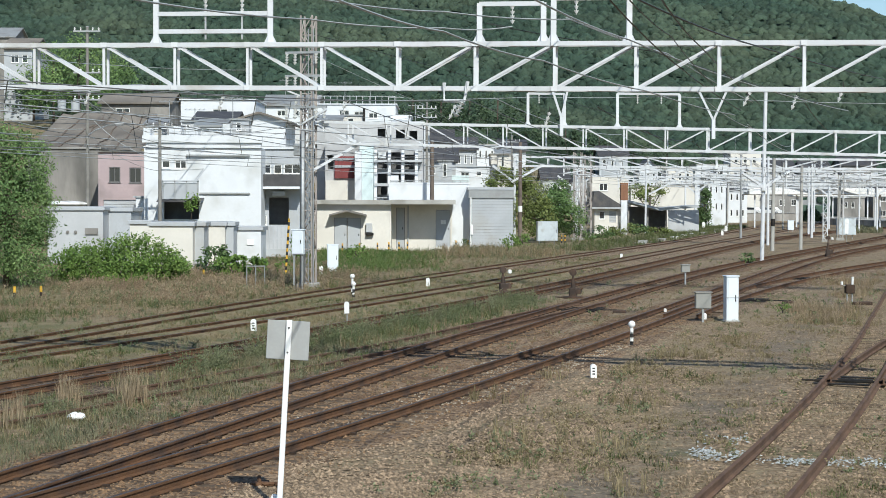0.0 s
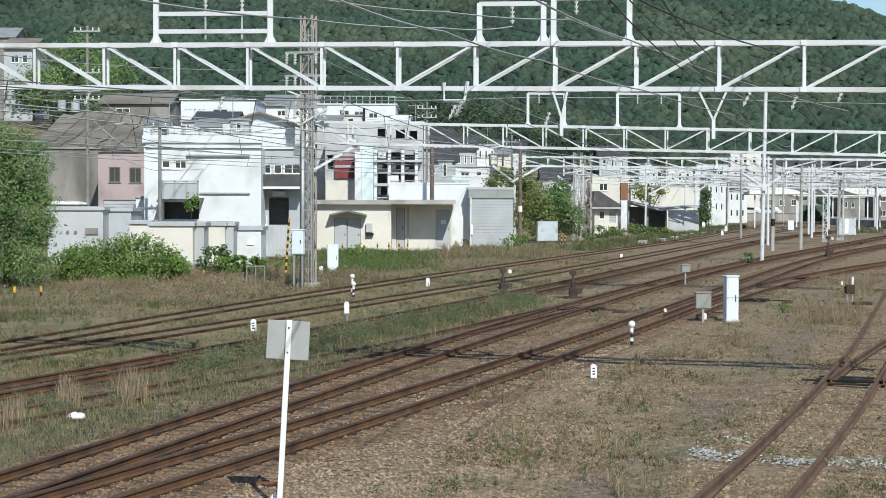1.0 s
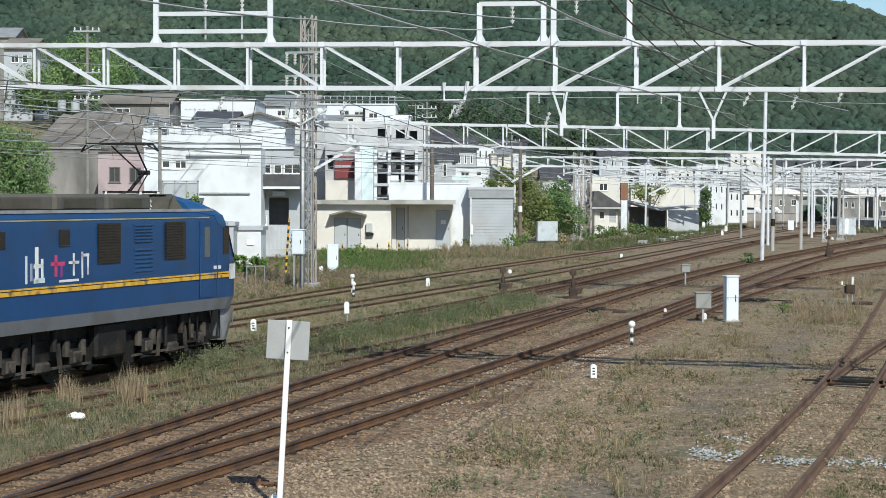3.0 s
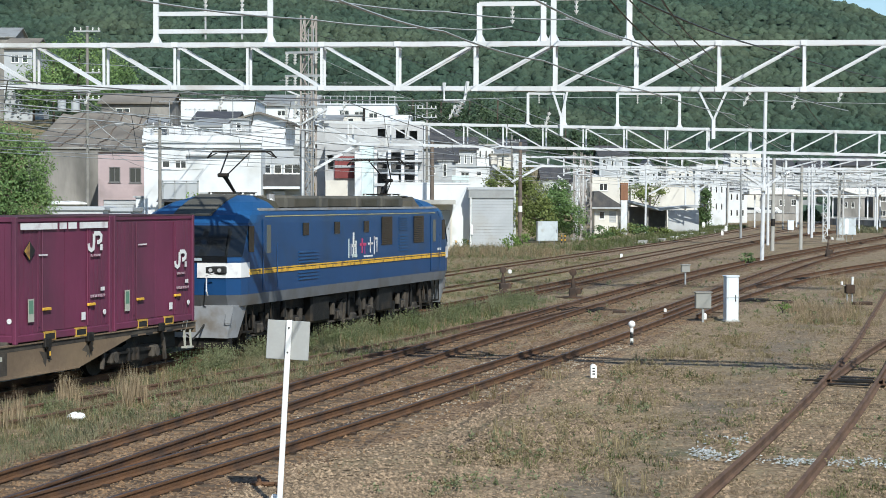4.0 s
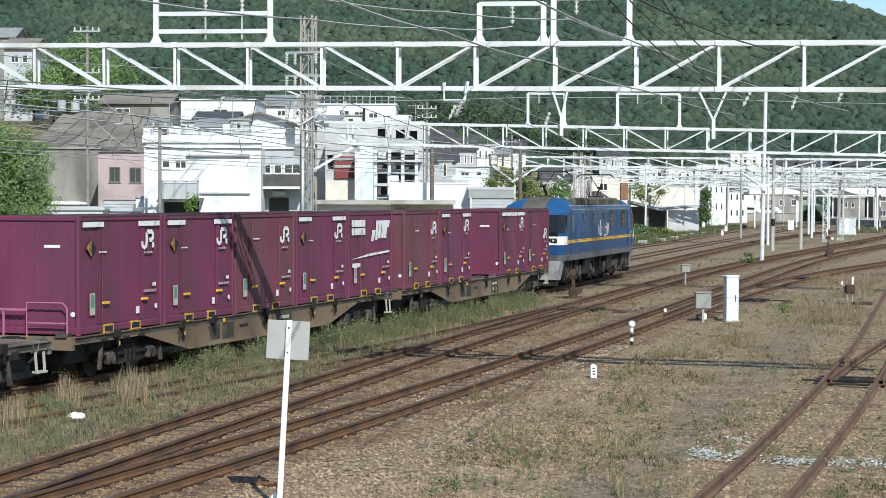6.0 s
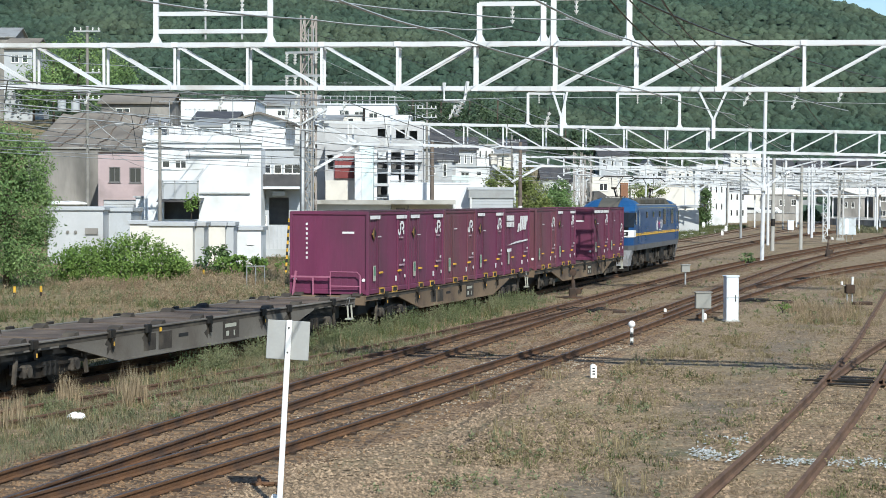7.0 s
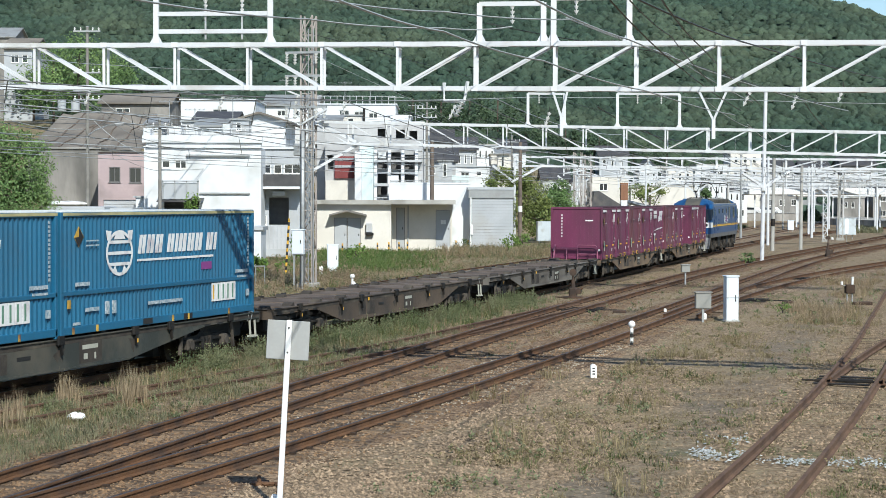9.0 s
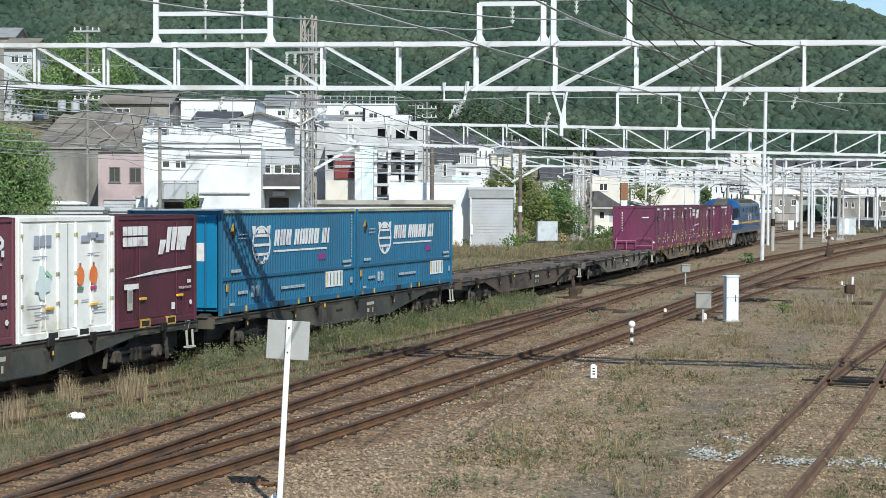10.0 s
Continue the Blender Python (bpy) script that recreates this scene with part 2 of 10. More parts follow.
    left = math_node("SUBTRACT", math_node("SUBTRACT", math_node("ADD", math_node("MULTIPLY", sep.outputs["Y"], 0.285), -18.5), beyond), sep.outputs["X"])
    lush = math_node("MULTIPLY", rng(left, -2.5, 1.5), rng(tex("ShaderNodeTexNoise", 0.5, Detail=8, Roughness=0.7).outputs[0], 0.3, 0.62))
    col = mix(math_node("MULTIPLY", lush, 0.85), col, mix(rng(tex("ShaderNodeTexNoise", 0.9, Detail=8).outputs[0], 0.4, 0.6), green, straw))
    ln.new(col, b.inputs["Base Color"])
    bp = n.new("ShaderNodeBump")
    bp.inputs["Strength"].default_value, bp.inputs["Distance"].default_value = 0.7, 0.04
    ln.new(stones.outputs["Distance"], bp.inputs["Height"])
    ln.new(bp.outputs[0], b.inputs["Normal"])
    return m


M["ground"] = ground_material()


def build_ground():
    xs = sorted(set([*np.arange(-60, 60, 1.5), *np.arange(-400, 700, 20), -3000, -1500, 1500, 3000]))
    ys = sorted(set([*np.arange(-12, 130, 1.5), *np.arange(130, 600, 10), -600, -60, 900, 1500, 3000]))
    g = G()
    vs = [(float(x), float(y), ground_z(float(x), float(y))) for y in ys for x in xs]
    w = len(xs)
    fs = [(j * w + i, j * w + i + 1, (j + 1) * w + i + 1, (j + 1) * w + i) for j in range(len(ys) - 1) for i in range(w - 1)]
    g.add(vs, fs)
    ob = new("ground", g.mesh("ground", M["ground"], True))
    tagged(ob, "railway yard ground of gravel, dry grass and weeds", "ground", kind="structure")


build_ground()


# ---- the running line of the train: position, heading at s metres along it ----
def line_at(s):
    x0, y0, a, k0, k1 = -1.718, 60.423, 0.29928, -0.00092648, 1.5832e-5
    n = 60
    sx = sy = 0.0
    for i in range(n):
        u = (i + 0.5) / n * s
        th = a + k0 * u + k1 * u * u / 2
        sx += math.sin(th)
        sy += math.cos(th)
    u = max(s - 28.0, 0.0)             # the line eases to the left past the junction
    ease = 0.011 * u * u / (u + 12.0)
    return x0 + sx / n * s - ease, y0 + sy / n * s, a + k0 * s + k1 * s * s / 2 - 0.011 * u * (u + 24.0) / (u + 12.0) ** 2


def poly_track(coef, y_lo, y_hi):
    """A centre line X(Y), in units of 60 m; straight beyond its ends."""
    def f(y):
        yc = min(max(y, y_lo), y_hi)
        u = yc / 60
        x = sum(c * u ** i for i, c in enumerate(coef))
        sl = sum(i * c * u ** (i - 1) for i, c in enumerate(coef) if i) / 60
        return x + sl * (y - yc), sl
    return f


TRACKS = {
    "far": poly_track((-19.924, 6.802, 4.725, -0.703), 45, 200),
    "second": poly_track((-27.576, 24.752, -3.475, 0.478), 42, 180),
    "weedy": poly_track((-24.866, 34.335, -7.207), 30, 56),
    "middle": poly_track((-12.033, 14.629, -0.191, 0.546), 22, 125),
    "near": poly_track((-14.112, 25.509, -6.241, 1.559), 22, 150),
    "branch": poly_track((-0.809, 0.994, 7.357), 62, 112),
    "siding": poly_track((-4.41, 22.24, -3.222), 20, 55),
    "spur": poly_track((-1.30, 11.287, 6.48), 38, 58),
}


def centre(name, y):
    if name == "train":
        s = (y - 60.4) / 0.957
        for _ in range(3):
            x, yy, th = line_at(s)
            s += (y - yy) / math.cos(th)
        x, yy, th = line_at(s)
        return x, math.tan(th)
    return TRACKS[name](y)


def centre_line(name, y0, y1, step=2.0):
    out, y = [], y0
    while y <= y1 + 1e-6:
        x, sl = centre(name, y)
        n = math.hypot(1, sl)
        out.append((Vector((x, y, 0)), Vector((sl / n, 1 / n, 0))))
        y += step
    return out


RAIL = [(-0.062, -0.153), (0.062, -0.153), (0.062, -0.14), (0.012, -0.12), (0.010, -0.045), (0.033, -0.034), (0.033, -0.004), (0.028, 0.0), (-0.028, 0.0), (-0.033, -0.004), (-0.033, -0.034), (-0.010, -0.045), (-0.012, -0.12), (-0.062, -0.14)]


def rail_mesh(cl, off, buried=0.0):
    g = G()
    rings = []
    for p, d in cl:
        r = Vector((d.y, -d.x, 0))
        low = -buried * min(max((66 - p.y) / 16, 0.0), 1.0)
        rings.append([p + r * (off + a) + Vector((0, 0, b + low)) for a, b in RAIL])
    g.loft(rings)
    top = 7
    n = len(RAIL)
    for i in range(len(g.f) - 2):
        if i % n == top:
            g.m[i] = 1
    return g


SINK = {"siding": -0.055, "spur": -0.06, "weedy": -0.09, "far": -0.02, "second": -0.02, "middle": -0.012, "near": -0.012}
SLEEPER = G().cbox(-1.05, 1.05, -0.11, 0.11, -0.29, -0.155, 0.015).mesh("sleeper", M["sleeper"])


def lay_track(name, label, y0, y1, sleepers=None, shiny=False):
    t = thing("railway_track", label, "railway track", kind="structure")
    cl = centre_line(name, y0, y1)
    for off in (-0.566, 0.566):
        part("rail", rail_mesh(cl, off, 0.085 if name == "weedy" else 0.0), [M["rustrail"] if name in ("siding", "spur", "weedy") else M["rail"], M["rustrail"] if name in ("siding", "spur", "weedy") else M["railtop"]], t)
    fast = G()
    for p, d in (centre_line(name, y0, y1, 0.62) if sleepers else []):
        a = math.degrees(math.atan2(d.x, d.y))
        if sleepers[0] <= p.y <= sleepers[1]:
            ob = new("sleeper", SLEEPER)
            ob.parent = t
            ob.matrix_basis = pose(p.x + random.uniform(-0.04, 0.04), p.y, random.uniform(-0.02, 0.012) + SINK.get(name, 0.0), 0, 0, -a + random.uniform(-1.2, 1.2))
        else:
            r, f = Vector((d.y, -d.x, 0)) * 1.05, d * 0.11
            vs = [p + r * a2 + f * b2 + Vector((0, 0, -0.16 + SINK.get(name, 0.0))) for a2, b2 in ((-1, -1), (1, -1), (1, 1), (-1, 1))]
            k = [v + Vector((0, 0, -0.12)) for v in vs]
            fast.add(vs + k, [(0, 1, 2, 3), (0, 1, 5, 4), (1, 2, 6, 5), (2, 3, 7, 6), (3, 0, 4, 7)])
    chairs = G()
    for p, d in (centre_line(name, max(y0, 18), min(y1, 92), 0.62) if name in ("near", "middle", "train") else []):
        r = Vector((d.y, -d.x, 0))
        z0 = -0.165 + SINK.get(name, 0.0)
        for off in (-0.566, 0.566):
            for k in (-0.09, 0.09):
                c = p + r * (off + k)
                vs = [c + r * a2 * 0.05 + d * b2 * 0.055 + Vector((0, 0, zz)) for zz in (z0, z0 + 0.04) for a2, b2 in ((-1, -1), (1, -1), (1, 1), (-1, 1))]
                chairs.add(vs, [(4, 5, 6, 7), (0, 1, 5, 4), (1, 2, 6, 5), (2, 3, 7, 6), (3, 0, 4, 7)])
    if chairs.f:
        tagged(part("rail_chairs", chairs, M["leverdark"], t), kind="stuff")
    if fast.f:
        tagged(part("sleepers", fast, M["sleeper"], t), kind="stuff")
    return t


LAID = [
    ("far", "rusty far running line on weedy ballast", 30, 330, (60, 90), False),
    ("second", "rusty running line beside the far track", 30, 330, (60, 90), False),
    ("train", "running line of the freight train, brown rails", 16, 330, (40, 80), True),
    ("weedy", "overgrown disused track joining its neighbour at points", 20, 70, (20, 66), False),
    ("middle", "rusty running line on pale gravel ballast", 10, 300, (22, 75), True),
    ("near", "rusty running line joining its neighbour at points", 8, 300, (20, 75), True),
    ("branch", "branch track leaving the near line at points", 62, 240, (62, 110), False),
    ("siding", "rusty siding half buried in dry grass", 10, 140, (18, 56), False),
    ("spur", "rusty spur leaving the siding at points", 40, 90, (42, 60), False),
]
for row in LAID:
    lay_track(*row)


# ---- ballast beds ----
def gravel_mat(name, lo, hi, tint, scale=16.0):
    """Loose stones told apart by tone, with broad stains."""
    m = mat(name, hi, 0.95, var=0.2, scale=3, dirt=tint, amount=0.45, dscale=0.6, bump=0.0)
    n, ln = m.node_tree.nodes, m.node_tree.links
    b = n["Principled BSDF"]
    base = b.inputs["Base Color"].links[0].from_socket
    tc = n.new("ShaderNodeTexCoord")
    vo = n.new("ShaderNodeTexVoronoi")
    vo.inputs["Scale"].default_value = scale
    ln.new(tc.outputs["Object"], vo.inputs["Vector"])
    bw = n.new("ShaderNodeRGBToBW")
    ln.new(vo.outputs["Color"], bw.inputs[0])
    r = n.new("ShaderNodeMapRange")
    r.inputs[1].default_value, r.inputs[2].default_value = 0.2, 0.75
    ln.new(bw.outputs[0], r.inputs[0])
    x = n.new("ShaderNodeMix")
    x.data_type = "RGBA"
    ln.new(r.outputs[0], x.inputs[0])
    x.inputs[6].default_value = (*lo, 1)
    ln.new(base, x.inputs[7])
    ln.new(x.outputs[2], b.inputs["Base Color"])
    bp = n.new("ShaderNodeBump")
    bp.inputs["Strength"].default_value, bp.inputs["Distance"].default_value = 0.8, 0.05
    ln.new(vo.outputs["Distance"], bp.inputs["Height"])
    ln.new(bp.outputs[0], b.inputs["Normal"])
    return m


M["ballast"] = gravel_mat("stone_ballast", (0.085, 0.050, 0.028), (0.34, 0.235, 0.142), (0.18, 0.108, 0.06))
M["ballastbrown"] = gravel_mat("rusty_ballast", (0.085, 0.055, 0.034), (0.38, 0.275, 0.18), (0.24, 0.175, 0.11), 13.0)
# brown bed, its colour darkened to stand for shade beneath the wagons
M["shadebed"] = gravel_mat("oily_ballast", (0.05, 0.036, 0.024), (0.24, 0.175, 0.115), (0.12, 0.085, 0.055), 13.0)
M["weedbed"] = M["ground"]
RISE = {"far": 0.085, "second": 0.085}
for i, (name, y0, y1, mt) in enumerate((("far", 30, 100, "weedbed"), ("second", 30, 100, "weedbed"), ("far", 99, 330, "ballastbrown"), ("second", 99, 330, "ballastbrown"), ("train", 16, 110, "shadebed"), ("train", 109, 330, "ballastbrown"), ("middle", 10, 300, "ballast"), ("near", 8, 300, "ballast"), ("branch", 66, 240, "ballastbrown"))):
    g = G()
    rings = []
    low = -0.19 if name in ("near", "middle") else -0.182
    for p, d in centre_line(name, y0, y1, 1.0):
        r = Vector((d.y, -d.x, 0))
        rings.append([p + r * (a + 0.18 * noise.noise((p.y * 0.6, a, i))) + Vector((0, 0, z + RISE.get(name, 0.0) * (abs(a) < 1.3) + 0.002 * i + 0.02 * noise.noise((p.x * 1.5 + a, p.y * 1.5, 2))) ) for a, z in ((-2.0, -0.30), (-1.45, -0.20), (-0.9, low), (0, low + 0.006), (0.9, low), (1.45, -0.20), (2.0, -0.30))])
    g.loft(rings, cap=False, closed=False)
    tagged(new("ballast", g.mesh("ballast", M[mt], True)), "bed of crushed stone under a track", "ballast", kind="structure")


# ---- the freight train ----
M["blue"] = mat("locomotive_blue", (0.013, 0.060, 0.172), 0.35, var=0.12, scale=1.2, dirt=(0.02, 0.05, 0.115), amount=0.3, dscale=0.8, bump=0.02)
M["bluelight"] = mat("locomotive_roof_blue", (0.014, 0.078, 0.21), 0.4, var=0.12, scale=1.2, bump=0.02)
M["locogrey"] = mat("locomotive_grey", (0.15, 0.16, 0.175), 0.5, var=0.1, scale=1.5, dirt=(0.1, 0.09, 0.08), amount=0.3, bump=0.03)
M["roofgrey"] = mat("dusty_roof_grey", (0.085, 0.083, 0.072), 0.9, var=0.2, scale=2, dirt=(0.13, 0.118, 0.095), amount=0.35, bump=0.1)
M["skirt"] = mat("light_grey_skirt", (0.30, 0.31, 0.33), 0.5, var=0.1, scale=3, dirt=(0.2, 0.18, 0.16), amount=0.3, dscale=2, bump=0.03)
M["glassblack"] = glass("windscreen_glass", (0.012, 0.014, 0.016), 0.06)
M["purple"] = mat("container_maroon", (0.168, 0.034, 0.086), 0.5, var=0.2, scale=1.0, dirt=(0.105, 0.034, 0.062), amount=0.5, dscale=0.6, bump=0.06, bscale=3, stretch=(1, 1, 0.4))
M["purplebrown"] = mat("container_faded_brown_maroon", (0.168, 0.047, 0.078), 0.55, var=0.2, scale=1.0, dirt=(0.115, 0.05, 0.06), amount=0.5, dscale=0.6, bump=0.06, bscale=3, stretch=(1, 1, 0.4))
M["purpledeep"] = mat("container_deep_maroon", (0.160, 0.032, 0.076), 0.5, var=0.2, scale=1.0, dirt=(0.095, 0.03, 0.055), amount=0.45, dscale=0.6, bump=0.06, bscale=3, stretch=(1, 1, 0.4))
M["rustline"] = mat("dark_rusty_edge", (0.045, 0.022, 0.026), 0.8, var=0.4, scale=4, dirt=(0.10, 0.035, 0.05), amount=0.5, dscale=2, bump=0.1)
M["plum"] = mat("container_dark_plum", (0.092, 0.024, 0.040), 0.5, var=0.14, scale=1.2, dirt=(0.05, 0.018, 0.022), amount=0.3, bump=0.05, bscale=6)
M["cyan"] = mat("container_blue", (0.015, 0.120, 0.226), 0.45, var=0.14, scale=1.0, dirt=(0.018, 0.09, 0.165), amount=0.3, dscale=0.5, bump=0.04)
M["cyanlight"] = mat("container_bright_blue_door", (0.012, 0.19, 0.37), 0.45, var=0.1, scale=1.0, bump=0.04)
M["cream"] = mat("container_white", (0.79, 0.80, 0.77), 0.45, var=0.05, scale=1.5, dirt=(0.5, 0.46, 0.38), amount=0.2, dscale=0.9, bump=0.03)
M["beige"] = mat("wagon_dusty_beige", (0.23, 0.165, 0.105), 0.8, var=0.25, scale=1.2, dirt=(0.10, 0.07, 0.05), amount=0.45, dscale=0.6, bump=0.15)
M["brownwagon"] = mat("wagon_dirty_brown", (0.125, 0.092, 0.066), 0.85, var=0.25, scale=1.2, dirt=(0.05, 0.042, 0.036), amount=0.45, dscale=0.6, bump=0.2)
M["greywagon"] = mat("wagon_dusty_grey", (0.175, 0.162, 0.142), 0.85, var=0.22, scale=1.2, dirt=(0.1, 0.085, 0.07), amount=0.4, dscale=0.6, bump=0.2)
M["deckbrown"] = mat("rusty_deck_plate", (0.15, 0.115, 0.09), 0.9, var=0.3, scale=2, dirt=(0.07, 0.052, 0.042), amount=0.5, dscale=0.8, bump=0.25)
# oily dirt tone, used too for the painted shade below the deck flange
M["grime"] = mat("oily_grime", (0.05, 0.042, 0.035), 0.8, var=0.35, scale=4, dirt=(0.10, 0.085, 0.065), amount=0.4, dscale=1.5, bump=0.15)
M["greenwagon"] = mat("wagon_dark_grey_green", (0.042, 0.048, 0.043), 0.75, var=0.25, scale=1.2, dirt=(0.1, 0.09, 0.07), amount=0.35, dscale=0.7, bump=0.15)
M["label"] = mat("label_white", (0.72, 0.72, 0.72), 0.5, var=0.06, scale=5, dirt=(0.45, 0.4, 0.42), amount=0.25, dscale=3, bump=0.0)
M["faintlabel"] = mat("worn_label_white", (0.5, 0.4, 0.44), 0.5, var=0.3, scale=14, dirt=(0.2, 0.06, 0.1), amount=0.55, dscale=16, bump=0.0)
M["dulllabel"] = mat("dull_label_white", (0.45, 0.5, 0.53), 0.5, var=0.25, scale=14, dirt=(0.15, 0.25, 0.32), amount=0.45, dscale=16, bump=0.0)
M["worngrey"] = mat("worn_notice_grey", (0.42, 0.42, 0.36), 0.5, var=0.15, scale=8, bump=0.0)
M["labelgreen"] = mat("label_green", (0.12, 0.24, 0.17), 0.5, var=0.15, bump=0.0)
M["labelpink"] = mat("faded_pink_mark", (0.22, 0.05, 0.22), 0.5, var=0.15, bump=0.0)
M["labelred"] = mat("faded_crimson_mark", (0.5, 0.06, 0.16), 0.5, var=0.15, bump=0.0)
M["orange"] = mat("orange_picture", (0.72, 0.20, 0.06), 0.5, var=0.15, bump=0.0)
M["paleblue"] = mat("pale_blue_picture", (0.60, 0.70, 0.70), 0.5, var=0.1, bump=0.0)
M["brick_mark"] = mat("brown_picture_mark", (0.3, 0.12, 0.06), 0.5, var=0.1, bump=0.0)
M["palegreen"] = mat("pale_green_picture", (0.30, 0.55, 0.38), 0.5, var=0.1, bump=0.0)
M["navy"] = mat("faded_navy_mark", (0.33, 0.36, 0.44), 0.5, var=0.15, bump=0.0)
M["pocket"] = mat("dirty_yellow_paint", (0.55, 0.34, 0.06), 0.65, var=0.25, scale=5, dirt=(0.12, 0.06, 0.04), amount=0.5, dscale=3, bump=0.05)
M["edge"] = mat("pale_ochre_paint", (0.42, 0.38, 0.20), 0.6, var=0.2, scale=3, dirt=(0.2, 0.2, 0.15), amount=0.3, bump=0.03)
# pale green-grey base: a reflection put into the glass colour
M["cabglass"] = glass("cab_side_glass", (0.10, 0.12, 0.12), 0.05)
M["pinkrail"] = mat("faded_pink_rail", (0.36, 0.13, 0.20), 0.5, var=0.15, bump=0.02)
M["fairing"] = mat("olive_grey_roof_paint", (0.062, 0.058, 0.042), 0.85, var=0.25, scale=2, dirt=(0.11, 0.095, 0.075), amount=0.35, bump=0.08)
M["undergear"] = mat("dusty_grey_brown_iron", (0.085, 0.072, 0.058), 0.85, 0.1, var=0.35, scale=5, dirt=(0.025, 0.022, 0.02), amount=0.45, dscale=3, bump=0.2)
M["lampglass"] = glass("headlamp_glass", (0.5, 0.5, 0.5), 0.1)

STRETCH = 1.029
WHEELS = []       # (wheel object, radius)
CARRIED = []      # (thing, offset along the train, half distance of its bogies, pose on its vehicle)


def wheelset(parent, y, r):
    ax = new("wheelset", G().bar((-0.62, 0, 0), (0.62, 0, 0), 0.14, n=8).disc((-0.56, 0, 0), r, 0.12, n=24).disc((0.56, 0, 0), r, 0.12, n=24)
             .disc((-0.50, 0, 0), r + 0.028, 0.03, n=24).disc((0.50, 0, 0), r + 0.028, 0.03, n=24)
             .box(-0.63, 0.63, -0.05, 0.05, -r * 0.8, r * 0.8).mesh("wheelset", M["darksteel"]))
    ax.parent = parent
    ax.matrix_basis = pose(0, y, r)
    WHEELS.append((ax, r, y))
    return ax


def side_plate(parent, name, mt, x, t, y0, y1, z0, z1, label="", c=0.0):
    """A thin plate on a side wall at x, standing t proud."""
    s = 1 if x > 0 else -1
    return part(name, G().cbox(min(x, x + s * t), max(x, x + s * t), y0, y1, z0, z1, c) if c else G().box(min(x, x + s * t), max(x, x + s * t), y0, y1, z0, z1), mt, parent, label)


# --- locomotive; +y is the way it runs, its right side faces the yard ---
def insulator_stack(x, y, z, h):
    g = G()
    for i in range(3):
        g.bar((x, y, z + h * i / 3), (x, y, z + h * (i + 0.8) / 3), 0.15, n=8, w2=0.09)
    return g.bar((x, y, z), (x, y, z + h), 0.05, n=6)


def build_loco():
    L = thing("electric_locomotive", "blue electric freight locomotive with grey roof and yellow stripe", "locomotive")
    levels = [(1.22, 1.40, 8.55), (1.50, 1.44, 8.72), (2.35, 1.445, 8.75), (3.28, 1.435, 8.30), (3.48, 1.425, 8.12), (3.60, 1.37, 7.86), (3.80, 1.14, 7.36), (3.97, 0.72, 6.7)]

    def ring(z, w, l):
        pts = []
        for sx, sy in ((1, -1), (1, 1), (-1, 1), (-1, -1)):
            e = [(w, l - 0.75), (w * 0.97, l - 0.42), (w * 0.80, l - 0.08), (w * 0.3, l)]
            if sx * sy < 0:
                e = e[::-1]
            pts += [Vector((sx * a, sy * b, z)) for a, b in e]
        return pts
    rings = [ring(*v) for v in levels]
    part("frame", G().loft(rings[0:2]), M["locogrey"], L, "grey sill band along the body")
    part("body", G().loft(rings[1:6], cap=False), M["blue"], L)
    part("roof", G().box(-1.365, 1.365, -6.3, 6.3, 3.56, 3.605), M["roofgrey"], L, "dusty grey roof deck")
    for e in (-1, 1):
        caps = []
        for z, w, l in levels[3:]:
            w, l = w + 0.008, l + 0.008
            half = [(w, 6.1 if z > 3.55 else l - 0.95), (w, l - 0.75), (w * 0.97, l - 0.42), (w * 0.80, l - 0.08), (w * 0.3, l)]
            caps.append([Vector((a, e * b, z + 0.004)) for a, b in half] + [Vector((-a, e * b, z + 0.004)) for a, b in half[::-1]])
        part("cab_roof", G().loft(caps), M["bluelight"], L, "light blue cab roof")
        walkway = [[Vector((sx * 0.52, e * y, z + dz)) for sx, dz in ((-1, 0), (1, 0), (1, -0.06), (-1, -0.06))] for y, z in ((6.05, 4.0), (6.72, 4.0), (7.38, 3.83), (7.9, 3.635), (8.16, 3.51))]
        part("roof_strip", G().loft(walkway), M["roofgrey"], L, "dark dusty strip over the cab roof")
        # sloped fairing between the cab roof and the roof gear
        part("roof_fairing", G().loft([[(-1.18, e * 5.35, 3.6), (1.18, e * 5.35, 3.6), (1.1, e * 5.5, 3.82), (-1.1, e * 5.5, 3.82)], [(-1.2, e * 6.15, 3.6), (1.2, e * 6.15, 3.6), (0.9, e * 6.15, 3.97), (-0.9, e * 6.15, 3.97)]]), M["fairing"], L, "olive grey roof fairing")
        for sx in (-0.8, -0.3, 0.3, 0.8):
            part("roof_insulator", insulator_stack(sx, e * 5.1, 3.6, 0.3), M["porcelain"], L)
    gut = G()
    for s in (-1, 1):
        gut.box(*sorted((s * 1.34, s * 1.40)), -7.2, 7.2, 3.585, 3.65)
    part("gutter", gut, M["skirt"], L, "pale grey gutter strip")
    # roof housings with shallow side panels
    for a, b in ((-4.7, -2.3), (-2.26, 0.6), (0.64, 2.7), (2.74, 4.75)):
        hs = part("roof_housing", G().cbox(-1.08, 1.08, a, b, 3.6, 3.98, 0.07), M["roofgrey"], L, "dusty grey roof housing")
        m = (a + b) / 2
        w2 = (b - a) * 0.32
        for s in (-1, 1):
            part("roof_vent", G().box(*sorted((s * 1.08, s * 1.092)), m - w2, m + w2, 3.68, 3.88), M["fairing"], hs)
    part("arrester", G().bar((0.75, -5.0, 3.6), (0.75, -5.0, 4.02), 0.26, n=10, w2=0.2), M["skirt"], L, "pale grey surge arrester")
